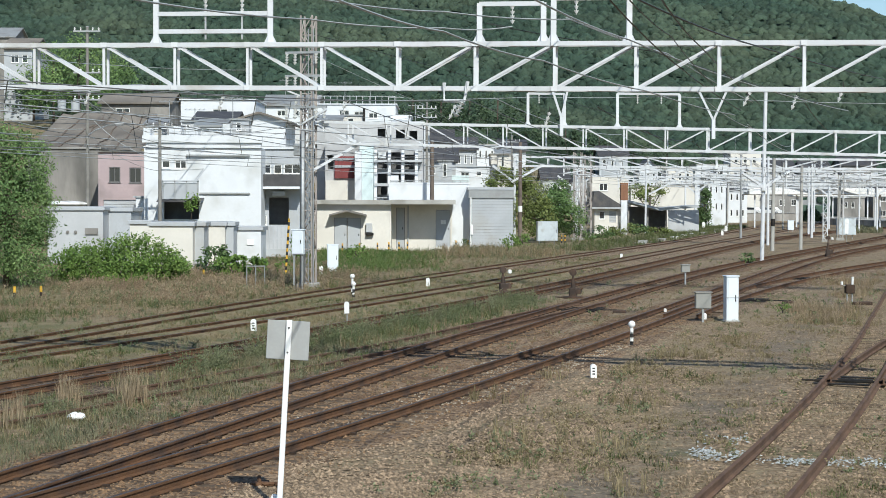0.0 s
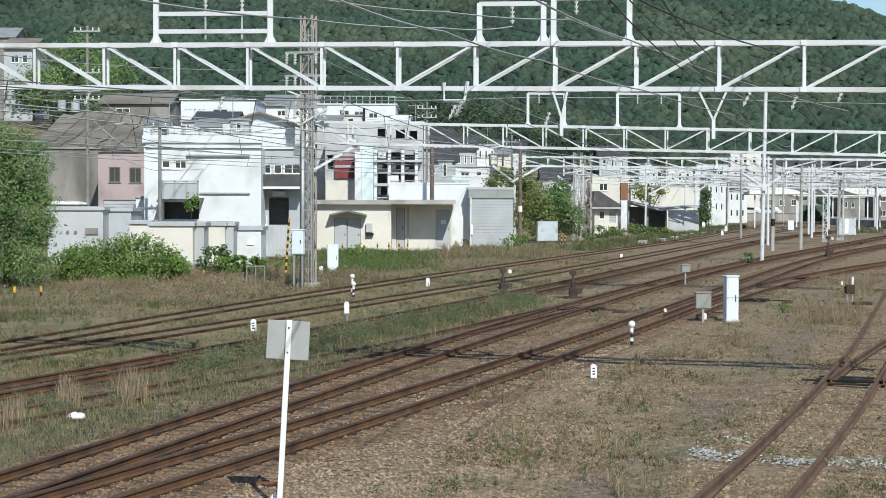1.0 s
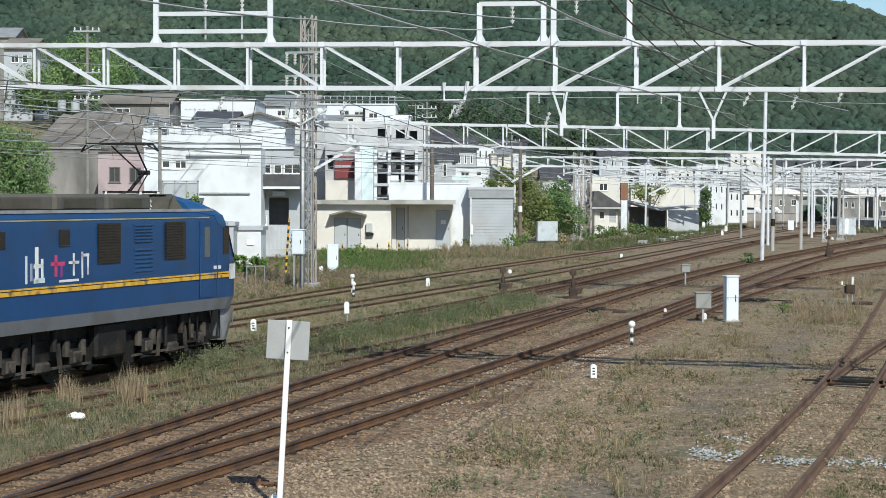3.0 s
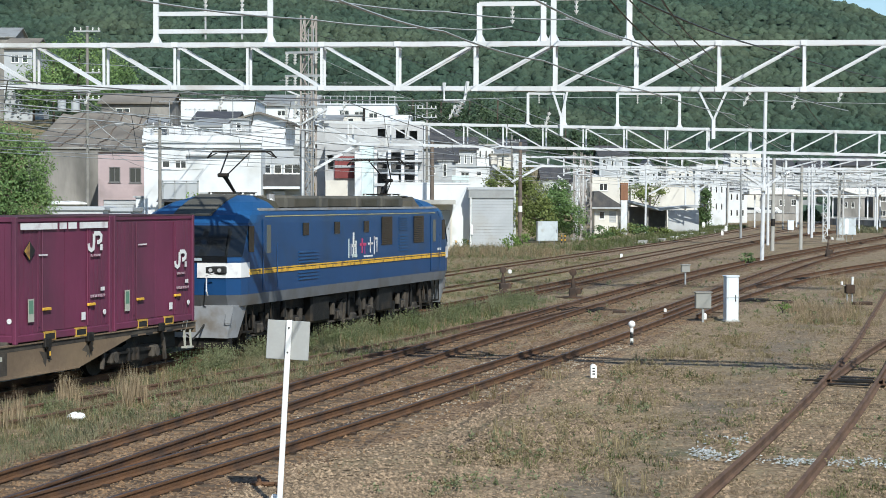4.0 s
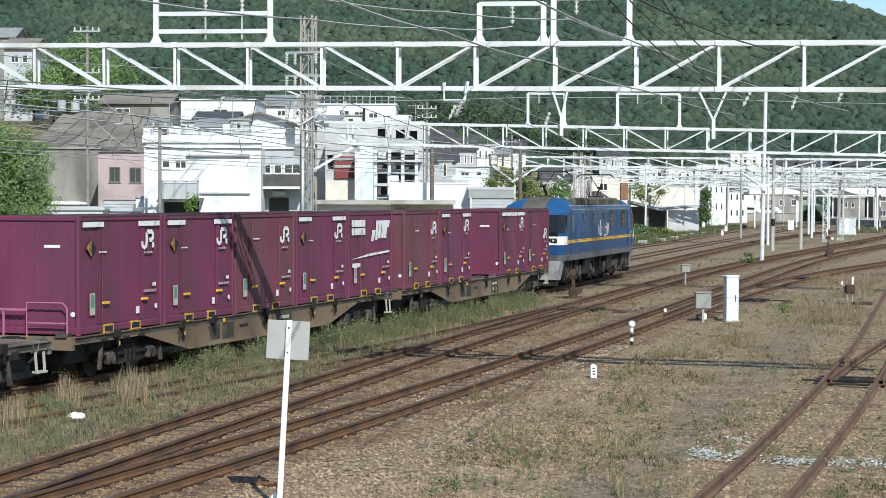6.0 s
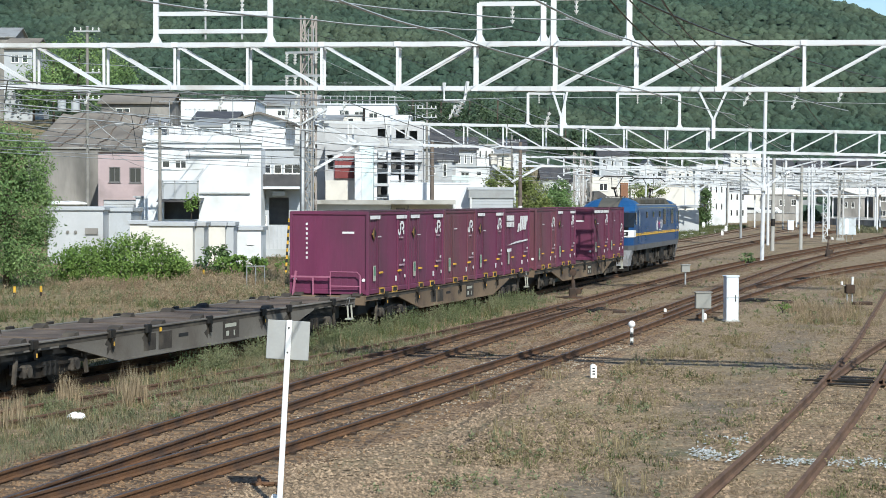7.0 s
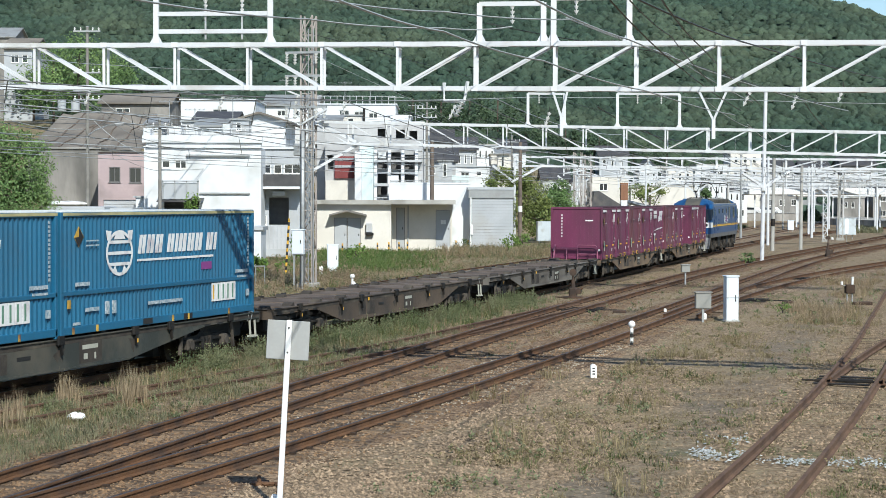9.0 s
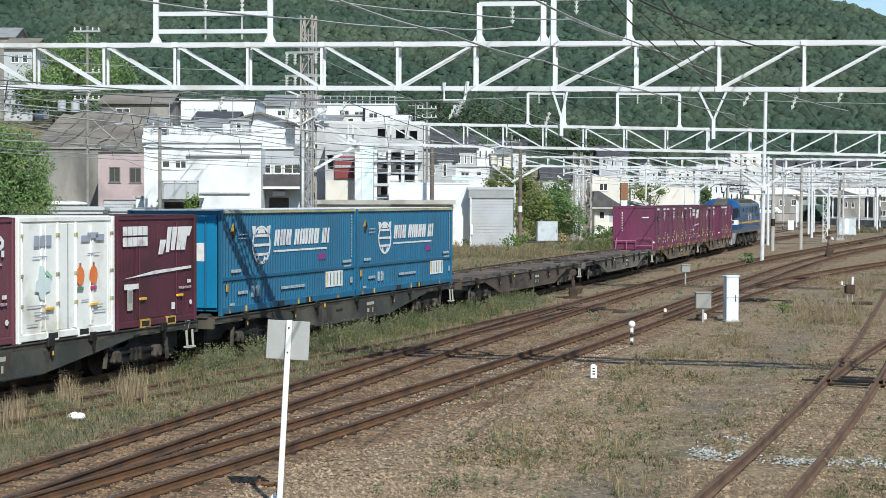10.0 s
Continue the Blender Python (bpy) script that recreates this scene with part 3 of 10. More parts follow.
    for s in (-1, 1):
        stripe = G().box(min(s * 1.447, s * 1.465), max(s * 1.447, s * 1.465), -7.95, 7.95, 1.985, 2.065)
        stripe.box(min(s * 1.447, s * 1.465), max(s * 1.447, s * 1.465), -7.95, 7.95, 2.085, 2.12)
        part("stripe", stripe, M["yellow"], L, "yellow double stripe")
        part("pale_line", G().box(min(s * 1.428, s * 1.437), max(s * 1.428, s * 1.437), -6.9, 6.9, 3.43, 3.455), M["edge"], L)
    # side doors, windows, louvres on both sides
    for s in (-1, 1):
        w = 1.447 * s
        for y in (-6.75, 6.75):
            side_plate(L, "cab_door", M["blue"], w, 0.012, y - 0.34, y + 0.34, 1.55, 3.36)
            side_plate(L, "door_window", M["cabglass"], w + 0.012 * s, 0.008, y - 0.13, y + 0.13, 2.5, 3.22)
            for k in (-0.46, 0.46):
                part("handrail", G().bar((w + 0.06 * s, y + k, 1.6), (w + 0.06 * s, y + k, 2.75), 0.025, n=6), M["blue"], L)
        for y in (-7.75, 7.75):
            side_plate(L, "cab_side_window", M["glassblack"], w * 0.992, 0.016, y - 0.12 if y > 0 else y - 0.2, y + 0.2 if y > 0 else y + 0.12, 2.55, 3.2)
        for y in (-4.25, -1.95, 0.4):
            p = G().cbox(*sorted((w - 0.01 * s, w + 0.02 * s)), y - 0.2, y + 0.2, 2.91, 3.25, 0.06)
            part("side_window", p, M["glassblack"], L)
        for y in (2.2, 5.2):
            gr = side_plate(L, "grille", M["glassblack"], w, 0.01, y - 0.47, y + 0.47, 2.5, 3.36, "dark air intake grille")
            sl = G()
            for i in range(14):
                sl.box(*sorted((w + 0.01 * s, w + 0.022 * s)), y - 0.47, y + 0.47, 2.51 + i * 0.061, 2.525 + i * 0.061)
            part("grille_slats", sl, M["darksteel"], gr)
        for z0, z1 in ((2.93, 3.36), (2.28, 2.84)):
            lv = G()
            for i in range(6):
                z = z0 + (z1 - z0) * i / 6
                lv.box(min(w, w + 0.02 * s), max(w, w + 0.02 * s), 3.28, 4.08, z, z + (z1 - z0) / 12)
            part("louvre", lv, M["bluelight"], L)
        lv = G()
        for i in range(9):
            z = 1.72 + 0.09 * i
            if not 1.95 < z < 2.12:
                lv.box(min(w, w + 0.022 * s), max(w, w + 0.022 * s), -4.75, -3.35, z, z + 0.045)
        part("louvre", lv, M["bluelight"], L)
        # plain coloured transfer patches on the side
        for i, (a, b, z0, z1, c) in enumerate(((-1.05, -0.98, 2.2, 2.75, "paleblue"), (-0.88, -0.8, 2.25, 2.6, "navy"), (-0.7, -0.58, 2.2, 2.92, "cream"), (-0.75, -0.35, 2.2, 2.3, "paleblue"), (-0.48, -0.4, 2.3, 2.68, "cream"), (-0.75, -0.4, 2.5, 2.58, "label"), (-0.12, 0.4, 2.52, 2.6, "labelred"), (0.02, 0.12, 2.3, 2.74, "labelred"), (0.24, 0.32, 2.28, 2.52, "labelpink"), (0.56, 0.96, 2.54, 2.6, "label"), (0.72, 0.79, 2.3, 2.76, "label"), (1.06, 1.12, 2.24, 2.78, "label"), (1.06, 1.36, 2.68, 2.74, "label"), (1.29, 1.35, 2.3, 2.7, "label"), (0.2, 0.95, 2.18, 2.23, "label"))):
            side_plate(L, "transfer_patch", M[c], w, 0.006, a, b, z0, z1)
        side_plate(L, "number_bar", M["label"], w, 0.006, 7.0, 7.5, 2.2, 2.28)
    # cab ends
    for e in (-1, 1):
        ws = G()
        def fy(z):
            return e * (8.75 - (z - 2.35) / 0.97 * 0.47)
        ws.add([(-1.12, fy(2.47) + e * 0.0, 2.47), (1.12, fy(2.47), 2.47), (1.08, fy(3.2), 3.2), (-1.08, fy(3.2), 3.2)], [(0, 1, 2, 3)])
        ws.loft([[(sx * a, e * (8.765 - k), z) for sx, a, k in ((-1, 1.2, 0.07), (-1, 0.42, 0.0), (1, 0.42, 0.0), (1, 1.2, 0.07))] for z in (2.31, 2.47)], cap=False, closed=False)
        ws.add([(sx * a, fy(z) + e * 0.012 - e * k, z) for z in (2.45, 3.22) for sx, a, k in ((-1, 1.425, 0.42), (-1, 1.17, 0.075), (-1, 0.43, -0.003), (1, 0.43, -0.003), (1, 1.17, 0.075), (1, 1.425, 0.42))],
               [(i, i + 1, i + 7, i + 6) for i in range(5)])
        part("windscreen", ws, M["glassblack"], L, "black wraparound windscreen band")
        part("windscreen_pillar", G().bar((0, fy(2.47) + e * 0.03, 2.47), (0, fy(3.2) + e * 0.03, 3.2), 0.09), M["blue"], L)
        for s in (-1, 1):
            wp = G().loft([[Vector((s * a, e * (l + 0.015), z)) for a, l in ((0.42, 8.752), (1.165, 8.672), (1.418, 8.33), (1.462, 7.9))] for z in (1.93, 2.3)], cap=False, closed=False)
            part("front_panel", wp, M["label"], L, "white end panel round the headlamps")
        for s in (-1, 1):
            part("headlamp_box", G().cbox(s * 0.9 - 0.28, s * 0.9 + 0.28, e * 8.70 - 0.05, e * 8.70 + 0.05, 2.02, 2.22, 0.03), M["black"], L)
            for k in (-0.12, 0.12):
                part("headlamp", G().disc((s * 0.9 + k, e * 8.76, 2.12), 0.05, 0.03, "y"), M["lampglass"], L)
            part("front_rail", G().tube([(s * 0.75, e * 8.85, 1.5), (s * 0.75, e * 8.92, 1.6), (s * 0.75, e * 8.92, 2.0), (s * 0.95, e * 8.92, 2.05)], 0.04), M["label"], L)
            part("front_step", G().tube([(s * 1.08, e * 8.5, 1.2), (s * 1.08, e * 8.58, 0.8), (s * 1.25, e * 8.56, 0.8), (s * 1.25, e * 8.48, 1.2)], 0.028), M["locogrey"], L)
        part("skirt", G().loft([[(-1.3, e * 7.7, 1.24), (-1.3, e * 8.55, 1.24), (1.3, e * 8.55, 1.24), (1.3, e * 7.7, 1.24)], [(-1.2, e * 8.1, 0.42), (-1.1, e * 8.5, 0.42), (1.1, e * 8.5, 0.42), (1.2, e * 8.1, 0.42)]]), M["skirt"], L, "light grey front skirt")
        part("rail_guard", G().box(-1.15, 1.15, min(e * 8.3, e * 8.4), max(e * 8.3, e * 8.4), 0.16, 0.42), M["darksteel"], L)
        part("coupler", G().cbox(-0.13, 0.13, min(e * 8.5, e * 9.15), max(e * 8.5, e * 9.15), 0.76, 1.0, 0.04).cbox(-0.2, 0.16, min(e * 9.0, e * 9.2), max(e * 9.0, e * 9.2), 0.72, 1.04, 0.05), M["darksteel"], L)
        part("brake_hose", G().tube([(0.5, e * 8.55, 0.75), (0.5, e * 8.8, 0.6), (0.42, e * 9.0, 0.42), (0.3, e * 9.1, 0.55)], 0.05), M["black"], L)
        part("number_bar", G().box(-0.55, 0.55, min(e * 8.768, e * 8.775), max(e * 8.768, e * 8.775), 2.35, 2.42), M["dulllabel"], L)
        # pantograph
        y0 = e * 5.75
        pan = G()
        for s in (-0.45, 0.45):
            pan.bar((s, y0 - 0.5, 4.04), (s, y0 + 0.5, 4.04), 0.045)
        for k in (-0.4, 0.4):
            pan.bar((-0.45, y0 + k, 4.04), (0.45, y0 + k, 4.04), 0.045)
        # one folding arm: base, knee pointing outwards, head over the base
        part("pantograph_base", pan, M["darksteel"], L)
        pan = G()
        pan.bar((0, y0 - e * 0.1, 4.06), (0, y0 + e * 0.6, 4.5), 0.085, n=8)
        pan.bar((0.12, y0 + e * 0.1, 4.06), (0.1, y0 + e * 0.58, 4.45), 0.03, n=6)
        pan.bar((-0.14, y0 + e * 0.6, 4.5), (0.14, y0 + e * 0.6, 4.5), 0.12, n=8)
        for s in (-0.1, 0.1):
            pan.bar((s, y0 + e * 0.6, 4.5), (s * 3.2, y0 - e * 0.4, 5.13), 0.04, n=6)
        arm = part("pantograph", pan, M["darksteel"], L, "raised single-arm steel pantograph")
        pan = G()
        for k in (-0.2, 0.2):
            pan.bar((-0.75, y0 - e * 0.4 + k, 5.15), (0.75, y0 - e * 0.4 + k, 5.15), 0.05)
        for s in (-1, 1):
            pan.bar((s * 0.75, y0 - e * 0.6, 5.15), (s * 1.0, y0 - e * 0.4, 4.98), 0.03)
            pan.bar((s * 0.75, y0 - e * 0.2, 5.15), (s * 1.0, y0 - e * 0.4, 4.98), 0.03)
        part("contact_head", pan, M["darksteel"], arm)
        for sx in (-0.45, 0.45):
            for sy in (-0.42, 0.42):
                part("insulator", G().bar((sx, y0 + sy, 3.75), (sx, y0 + sy, 4.05), 0.11, n=8), M["porcelain"], L)
    # bogies
    for yb in (-5.55, 0, 5.55):
        for k in (-1.25, 1.25):
            wheelset(L, yb + k, 0.56)
        for s in (-1, 1):
            f = G().prism([(yb - 2.0, 0.62), (yb - 2.0, 0.86), (yb - 0.75, 0.86), (yb - 0.5, 0.98), (yb + 0.5, 0.98), (yb + 0.75, 0.86), (yb + 2.0, 0.86), (yb + 2.0, 0.62), (yb + 0.7, 0.55), (yb - 0.7, 0.55)], s * 0.92, s * 1.05)
            for k in (-1.25, 1.25):
                f.cbox(min(s * 1.0, s * 1.22), max(s * 1.0, s * 1.22), yb + k - 0.2, yb + k + 0.2, 0.4, 0.74, 0.05)
                for q in (-0.32, 0.32):
                    f.bar((s * 1.12, yb + k + q, 0.62), (s * 1.12, yb + k + q, 0.95), 0.15, n=8)
            for k in (-1.25, 1.25):
                ax = G().cbox(*sorted((s * 1.2, s * 1.27)), yb + k - 0.17, yb + k + 0.17, 0.44, 0.7, 0.06).disc((s * 1.275, yb + k, 0.57), 0.1, 0.04, n=12)
                for q in (-0.32, 0.32):
                    ax.bar((s * 1.15, yb + k + q, 0.6), (s * 1.15, yb + k + q, 0.92), 0.17, n=8)
                part("axle_box", ax, M["undergear"], L, "dusty axle box and springs")
            part("brake_rigging", G().bar((s * 1.14, yb - 1.9, 0.4), (s * 1.14, yb + 1.9, 0.4), 0.05).cbox(*sorted((s * 1.05, s * 1.2)), yb - 0.3, yb + 0.3, 0.32, 0.56, 0.05).bar((s * 1.16, yb - 0.7, 0.3), (s * 1.16, yb - 0.6, 0.9), 0.07).bar((s * 1.16, yb + 0.7, 0.3), (s * 1.16, yb + 0.6, 0.9), 0.07), M["undergear"], L)
            f.bar((s * 1.18, yb - 0.35, 0.5), (s * 1.18, yb - 0.35, 1.15), 0.09, n=6)
            f.bar((s * 1.18, yb + 0.4, 0.75), (s * 1.18, yb + 0.4, 1.2), 0.16, n=8)
            f.box(min(s * 0.95, s * 1.16), max(s * 0.95, s * 1.16), yb - 1.95, yb - 1.8, 0.25, 0.7)
            f.box(min(s * 0.95, s * 1.16), max(s * 0.95, s * 1.16), yb + 1.8, yb + 1.95, 0.25, 0.7)
            part("bogie_frame", f, M["darksteel"], L)
    for a, b in ((-3.3, -2.0), (2.0, 3.3)):
        part("underfloor_box", G().cbox(-1.25, 1.25, a, b, 0.45, 1.22, 0.06), M["darksteel"], L)
    part("underframe", G().box(-1.0, 1.0, -8.2, 8.2, 0.85, 1.23), M["darksteel"], L)
    for s in (-1, 1):
        for y in (-7.55, -6.4, 6.4, 7.55):
            part("step", G().box(min(s * 1.1, s * 1.3), max(s * 1.1, s * 1.3), y - 0.2, y + 0.2, 0.5, 0.55).bar((s * 1.28, y - 0.2, 0.5), (s * 1.28, y - 0.2, 1.2), 0.03).bar((s * 1.28, y + 0.2, 0.5), (s * 1.28, y + 0.2, 1.2), 0.03), M["darksteel"], L)
    # set out to the full length over the body
    for ob in L.children:
        if ob in [w[0] for w in WHEELS]:
            continue
        for v in ob.data.vertices:
            v.co.y *= STRETCH
    for i, (ax, r, y) in enumerate(WHEELS):
        WHEELS[i] = (ax, r, y * STRETCH)
        ax.matrix_basis = pose(0, y * STRETCH, r)
    return L


# --- container wagon ---
def build_wagon(mt, label, rail_end=True, belly=(4.5, 6.8)):
    W = thing("container_wagon", label, "freight wagon")
    H = 9.9
    for s in (-1, 1):
        x0, x1 = sorted((s * 1.16, s * 1.22))
        sill = G().prism([(-H, 0.83), (-belly[1], 0.83), (-belly[0], 0.34), (belly[0], 0.34), (belly[1], 0.83), (H, 0.83), (H, 0.99), (-H, 0.99)], x0, x1)
        part("side_sill", sill, mt, W)
        lip = G().box(*sorted((s * 1.10, s * 1.255)), -H, H, 0.975, 1.0).box(*sorted((s * 1.22, s * 1.245)), -belly[0], belly[0], 0.34, 0.38)
        part("sill_flange", lip, mt, W)
        for y in (-8.1, -4.9, -3.2, 0.0, 3.2, 4.9, 8.1):
            part("container_lock", G().cbox(*sorted((s * 1.2, s * 1.30)), y - 0.13, y + 0.13, 0.86, 1.06, 0.02).bar((s * 1.27, y, 0.9), (s * 1.27, y + 0.05, 0.66), 0.05), M["darksteel"], W)
        part("marking_bar", G().box(*sorted((s * 1.221, s * 1.226)), 0.95, 1.6, 0.71, 0.80).box(*sorted((s * 1.221, s * 1.226)), 1.0, 1.16, 0.50, 0.62).box(*sorted((s * 1.221, s * 1.226)), 1.45, 1.52, 0.48, 0.62), M["worngrey"], W, "worn white marking bars")
        # dark strip: the flange's shadow painted on together with real grime
        part("grime_band", G().box(*sorted((s * 1.2205, s * 1.2235)), -H + 0.05, H - 0.05, 0.87, 0.974), M["grime"], W, "dark band of oily grime and painted flange shade under the deck edge")
        part("marking_panel", G().box(*sorted((s * 1.2195, s * 1.2225)), 0.82, 1.78, 0.42, 0.865), M["grime"], W, "dark painted number panel")
        part("card_panel", G().box(*sorted((s * 1.2195, s * 1.2235)), -3.35, -2.75, 0.46, 0.84).box(*sorted((s * 1.2195, s * 1.2255)), -2.62, -1.95, 0.44, 0.84), M["grime"], W, "dark card holder plates")
        for y in (-8.6, -7.6, -6.9, 6.9, 7.6, 8.6):
            part("sill_hole", G().box(*sorted((s * 1.2205, s * 1.225)), y - 0.16, y + 0.16, 0.82, 0.868), M["black"], W)
        for y in (-8.1, -4.9, 3.2):
            part("lock_tag", G().cbox(*sorted((s * 1.26, s * 1.30)), y + 0.02, y + 0.08, 0.69, 0.79, 0.01), M["yellow"], W, "yellow lock tag")
        for y in (-4.9, -3.2, 0.0, 3.2, 4.9):
            if abs(y) < belly[0] + 0.6:
                st = [(y + (0.17 + 0.12 * math.sin(y * 3 + k * 2.1)) * math.cos(k * 0.5236), 0.70 + (0.15 + 0.08 * math.sin(y * 5 + k * 3.3)) * math.sin(k * 0.5236)) for k in range(12)]
                part("oil_stain", G().prism(st, *sorted((s * 1.2195, s * 1.2225))), M["grime"], W, "dark oily stain under a lock")
        part("sill_slot", G().box(*sorted((s * 1.221, s * 1.227)), -1.6, -1.1, 0.66, 0.74), M["black"], W)
        part("reflector", G().box(*sorted((s * 1.245, s * 1.265)), -2.62, -2.54, 0.86, 0.95), M["yellow"], W)
        for y in (-5.6, 5.75):
            part("hand_wheel", G().disc((s * 1.2, y, 0.72), 0.11, 0.03, n=14).bar((s * 1.05, y, 0.72), (s * 1.21, y, 0.72), 0.05), M["darksteel"], W)
    # deck: cross plates with openings between them
    for a, b in ((-9.9, -9.2), (-8.7, -6.9), (-6.6, -4.6), (-4.3, -2.3), (-2.0, -0.2), (0.2, 2.0), (2.3, 4.3), (4.6, 6.6), (6.9, 8.7), (9.2, 9.9)):
        part("deck_plate", G().box(-1.02, 1.02, a, b, 0.955, 0.985), M["deckbrown"], W)
    part("centre_sill", G().box(-0.32, 0.32, -9.7, 9.7, 0.55, 0.955), M["darksteel"], W)
    cr = G()
    for y in np.arange(-9.3, 9.4, 1.55):
        cr.box(-1.16, 1.16, y - 0.06, y + 0.06, 0.78, 0.955)
    part("cross_beam", cr, M["darksteel"], W)
    for y in (-9.85, -8.2, -6.1, -4.15, -2.1, -0.05, 2.1, 4.15, 6.1, 8.2, 9.85):
        for s in (-1, 1):
            part("container_stop", G().prism([(y - 0.14, 0.985), (y + 0.14, 0.985), (y + 0.08, 1.085), (y - 0.05, 1.06)], *sorted((s * 0.8, s * 1.08))), M["grime"], W)
    for e in (-1, 1):
        part("end_beam", G().box(-1.2, 1.2, *sorted((e * 9.84, e * 9.95)), 0.72, 1.0), mt, W)
        part("coupler", G().cbox(-0.12, 0.12, *sorted((e * 9.8, e * 10.28)), 0.76, 0.98, 0.03).cbox(-0.18, 0.15, *sorted((e * 10.15, e * 10.34)), 0.72, 1.02, 0.05), M["darksteel"], W)
        part("brake_hose", G().tube([(0.4, e * 9.95, 0.75), (0.4, e * 10.15, 0.55), (0.3, e * 10.3, 0.4)], 0.05), M["black"], W)
        yb = e * 7.15
        for k in (-0.95, 0.95):
            wheelset(W, yb + k, 0.41)
        for s in (-1, 1):
            f = G().prism([(yb - 1.3, 0.36), (yb - 1.3, 0.58), (yb - 0.45, 0.60), (yb - 0.3, 0.66), (yb + 0.3, 0.66), (yb + 0.45, 0.60), (yb + 1.3, 0.58), (yb + 1.3, 0.36), (yb + 0.5, 0.24), (yb - 0.5, 0.24)], *sorted((s * 0.9, s * 1.02)))
            for k in (-0.95, 0.95):
                ax = G().cbox(*sorted((s * 0.98, s * 1.14)), yb + k - 0.16, yb + k + 0.16, 0.27, 0.55, 0.04)
                ax.disc((s * 1.15, yb + k, 0.41), 0.11, 0.04, n=12)
                part("axle_box", ax, M["undergear"], W, "dusty axle box")
            for k in (-0.2, 0.0, 0.2):
                f.bar((s * 1.04, yb + k, 0.28), (s * 1.04, yb + k, 0.56), 0.14, n=8)
            f.bar((s * 1.06, yb - 1.4, 0.48), (s * 1.06, yb + 1.4, 0.48), 0.05)
            part("bogie_frame", f, M["darksteel"], W)
        part("bolster", G().box(-1.0, 1.0, yb - 0.22, yb + 0.22, 0.5, 0.78), M["darksteel"], W)
    # steps at opposite corners, brake pipes and cylinder
    for s, e in ((1, 1), (-1, -1)):
        x, y = s * 1.2, e * 9.5
        part("step", G().bar((x, y - 0.15, 0.8), (x + 0.03, y - 0.15, 0.40), 0.04).bar((x, y + 0.15, 0.8), (x + 0.03, y + 0.15, 0.40), 0.04).box(x - 0.06, x + 0.09, y - 0.17, y + 0.17, 0.38, 0.42), M["worngrey"], W, "worn white corner step")
        part("step_rail", G().tube([(x, y - 0.28, 0.8), (x + s * 0.05, y - 0.28, 1.02), (x + s * 0.05, y - 0.08, 1.02), (x, y - 0.08, 0.8)], 0.025), M["galv"], W)
    if rail_end:
        y = -9.9
        part("end_railing", G().bar((-1.15, y, 1.55), (0.1, y, 1.55), 0.05).bar((-1.1, y, 0.98), (-1.0, y, 1.72), 0.06).bar((-0.45, y, 0.98), (-0.45, y, 1.55), 0.04).tube([(0.1, y, 0.98), (0.1, y, 1.7), (0.95, y, 1.7), (1.05, y, 1.6), (1.05, y, 0.98)], 0.04).bar((0.1, y, 1.28), (1.05, y, 1.28), 0.03), M["pinkrail"], W, "pink-maroon end railing")
    # added black blocks that stand for the deep shade beneath the deck
    for a, b, w in ((-5.6, -3.6, 0.75), (3.4, 5.4, 0.7), (-9.6, -8.6, 0.85), (8.6, 9.6, 0.85)):
        part("brake_gear_case", G().cbox(-w, w, a, b, 0.38, 0.82, 0.05), M["black"], W, "black block standing for the shade under the wagon")
    # added black filler between the wheels, in place of shade there
    for yb in (-7.15, 7.15):
        part("bogie_centre", G().prism([(-0.85, 0.82), (0.85, 0.82), (0.85, 0.5), (0.48, 0.45), (0.48, 0.16), (-0.48, 0.16), (-0.48, 0.45), (-0.85, 0.5)], yb - 1.65, yb + 1.65, "y"), M["black"], W, "black block standing for the shade inside the bogie")
    for s in (-1, 1):
        for y in (-7.15, 7.15):
            for k in (-1, 1):
                part("brake_hanger", G().bar((s * 1.09, y + k * 1.45, 0.2), (s * 1.09, y + k * 1.35, 0.75), 0.07), M["undergear"], W)
    part("brake_cylinder", G().bar((-0.6, -2.2, 0.55), (-0.6, -1.2, 0.55), 0.36, n=12).bar((0.55, 1.0, 0.52), (0.55, 2.2, 0.52), 0.42, n=12), M["darksteel"], W)
    return W


CL, CW, CH = 3.72, 1.22, 2.5


def mark_shape(x, y, z, h, w):
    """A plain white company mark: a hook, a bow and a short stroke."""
    s = 1 if x > 0 else -1
    g = G()
    a, b = sorted((x, x + s * 0.006))
    def q(u, v):
        return (y - s * 0 + u * w, z + v * h)
    def strip(pts, t):
        """A ribbon of width t along a bent line, mitred at its bends."""
        p = [Vector(q(*v)) for v in pts]
        left, right = [], []
        for i, c in enumerate(p):
            d = (p[min(i + 1, len(p) - 1)] - p[max(i - 1, 0)]).normalized()
            nrm = Vector((-d.y, d.x)) * t / 2
            left.append(c + nrm)
            right.append(c - nrm)
        g.loft([[(a, l.x, l.y), (b, l.x, l.y), (b, r.x, r.y), (a, r.x, r.y)] for l, r in zip(left, right)])
    strip([(0.06, 0.42), (0.10, 0.16), (0.24, 0.08), (0.38, 0.16), (0.42, 0.45), (0.42, 0.9)], 0.095)
    strip([(0.44, 0.92), (0.80, 0.92), (0.92, 0.78), (0.90, 0.58), (0.76, 0.48), (0.64, 0.48)], 0.095)
    strip([(0.92, 0.36), (0.92, 0.06)], 0.095)
    return g


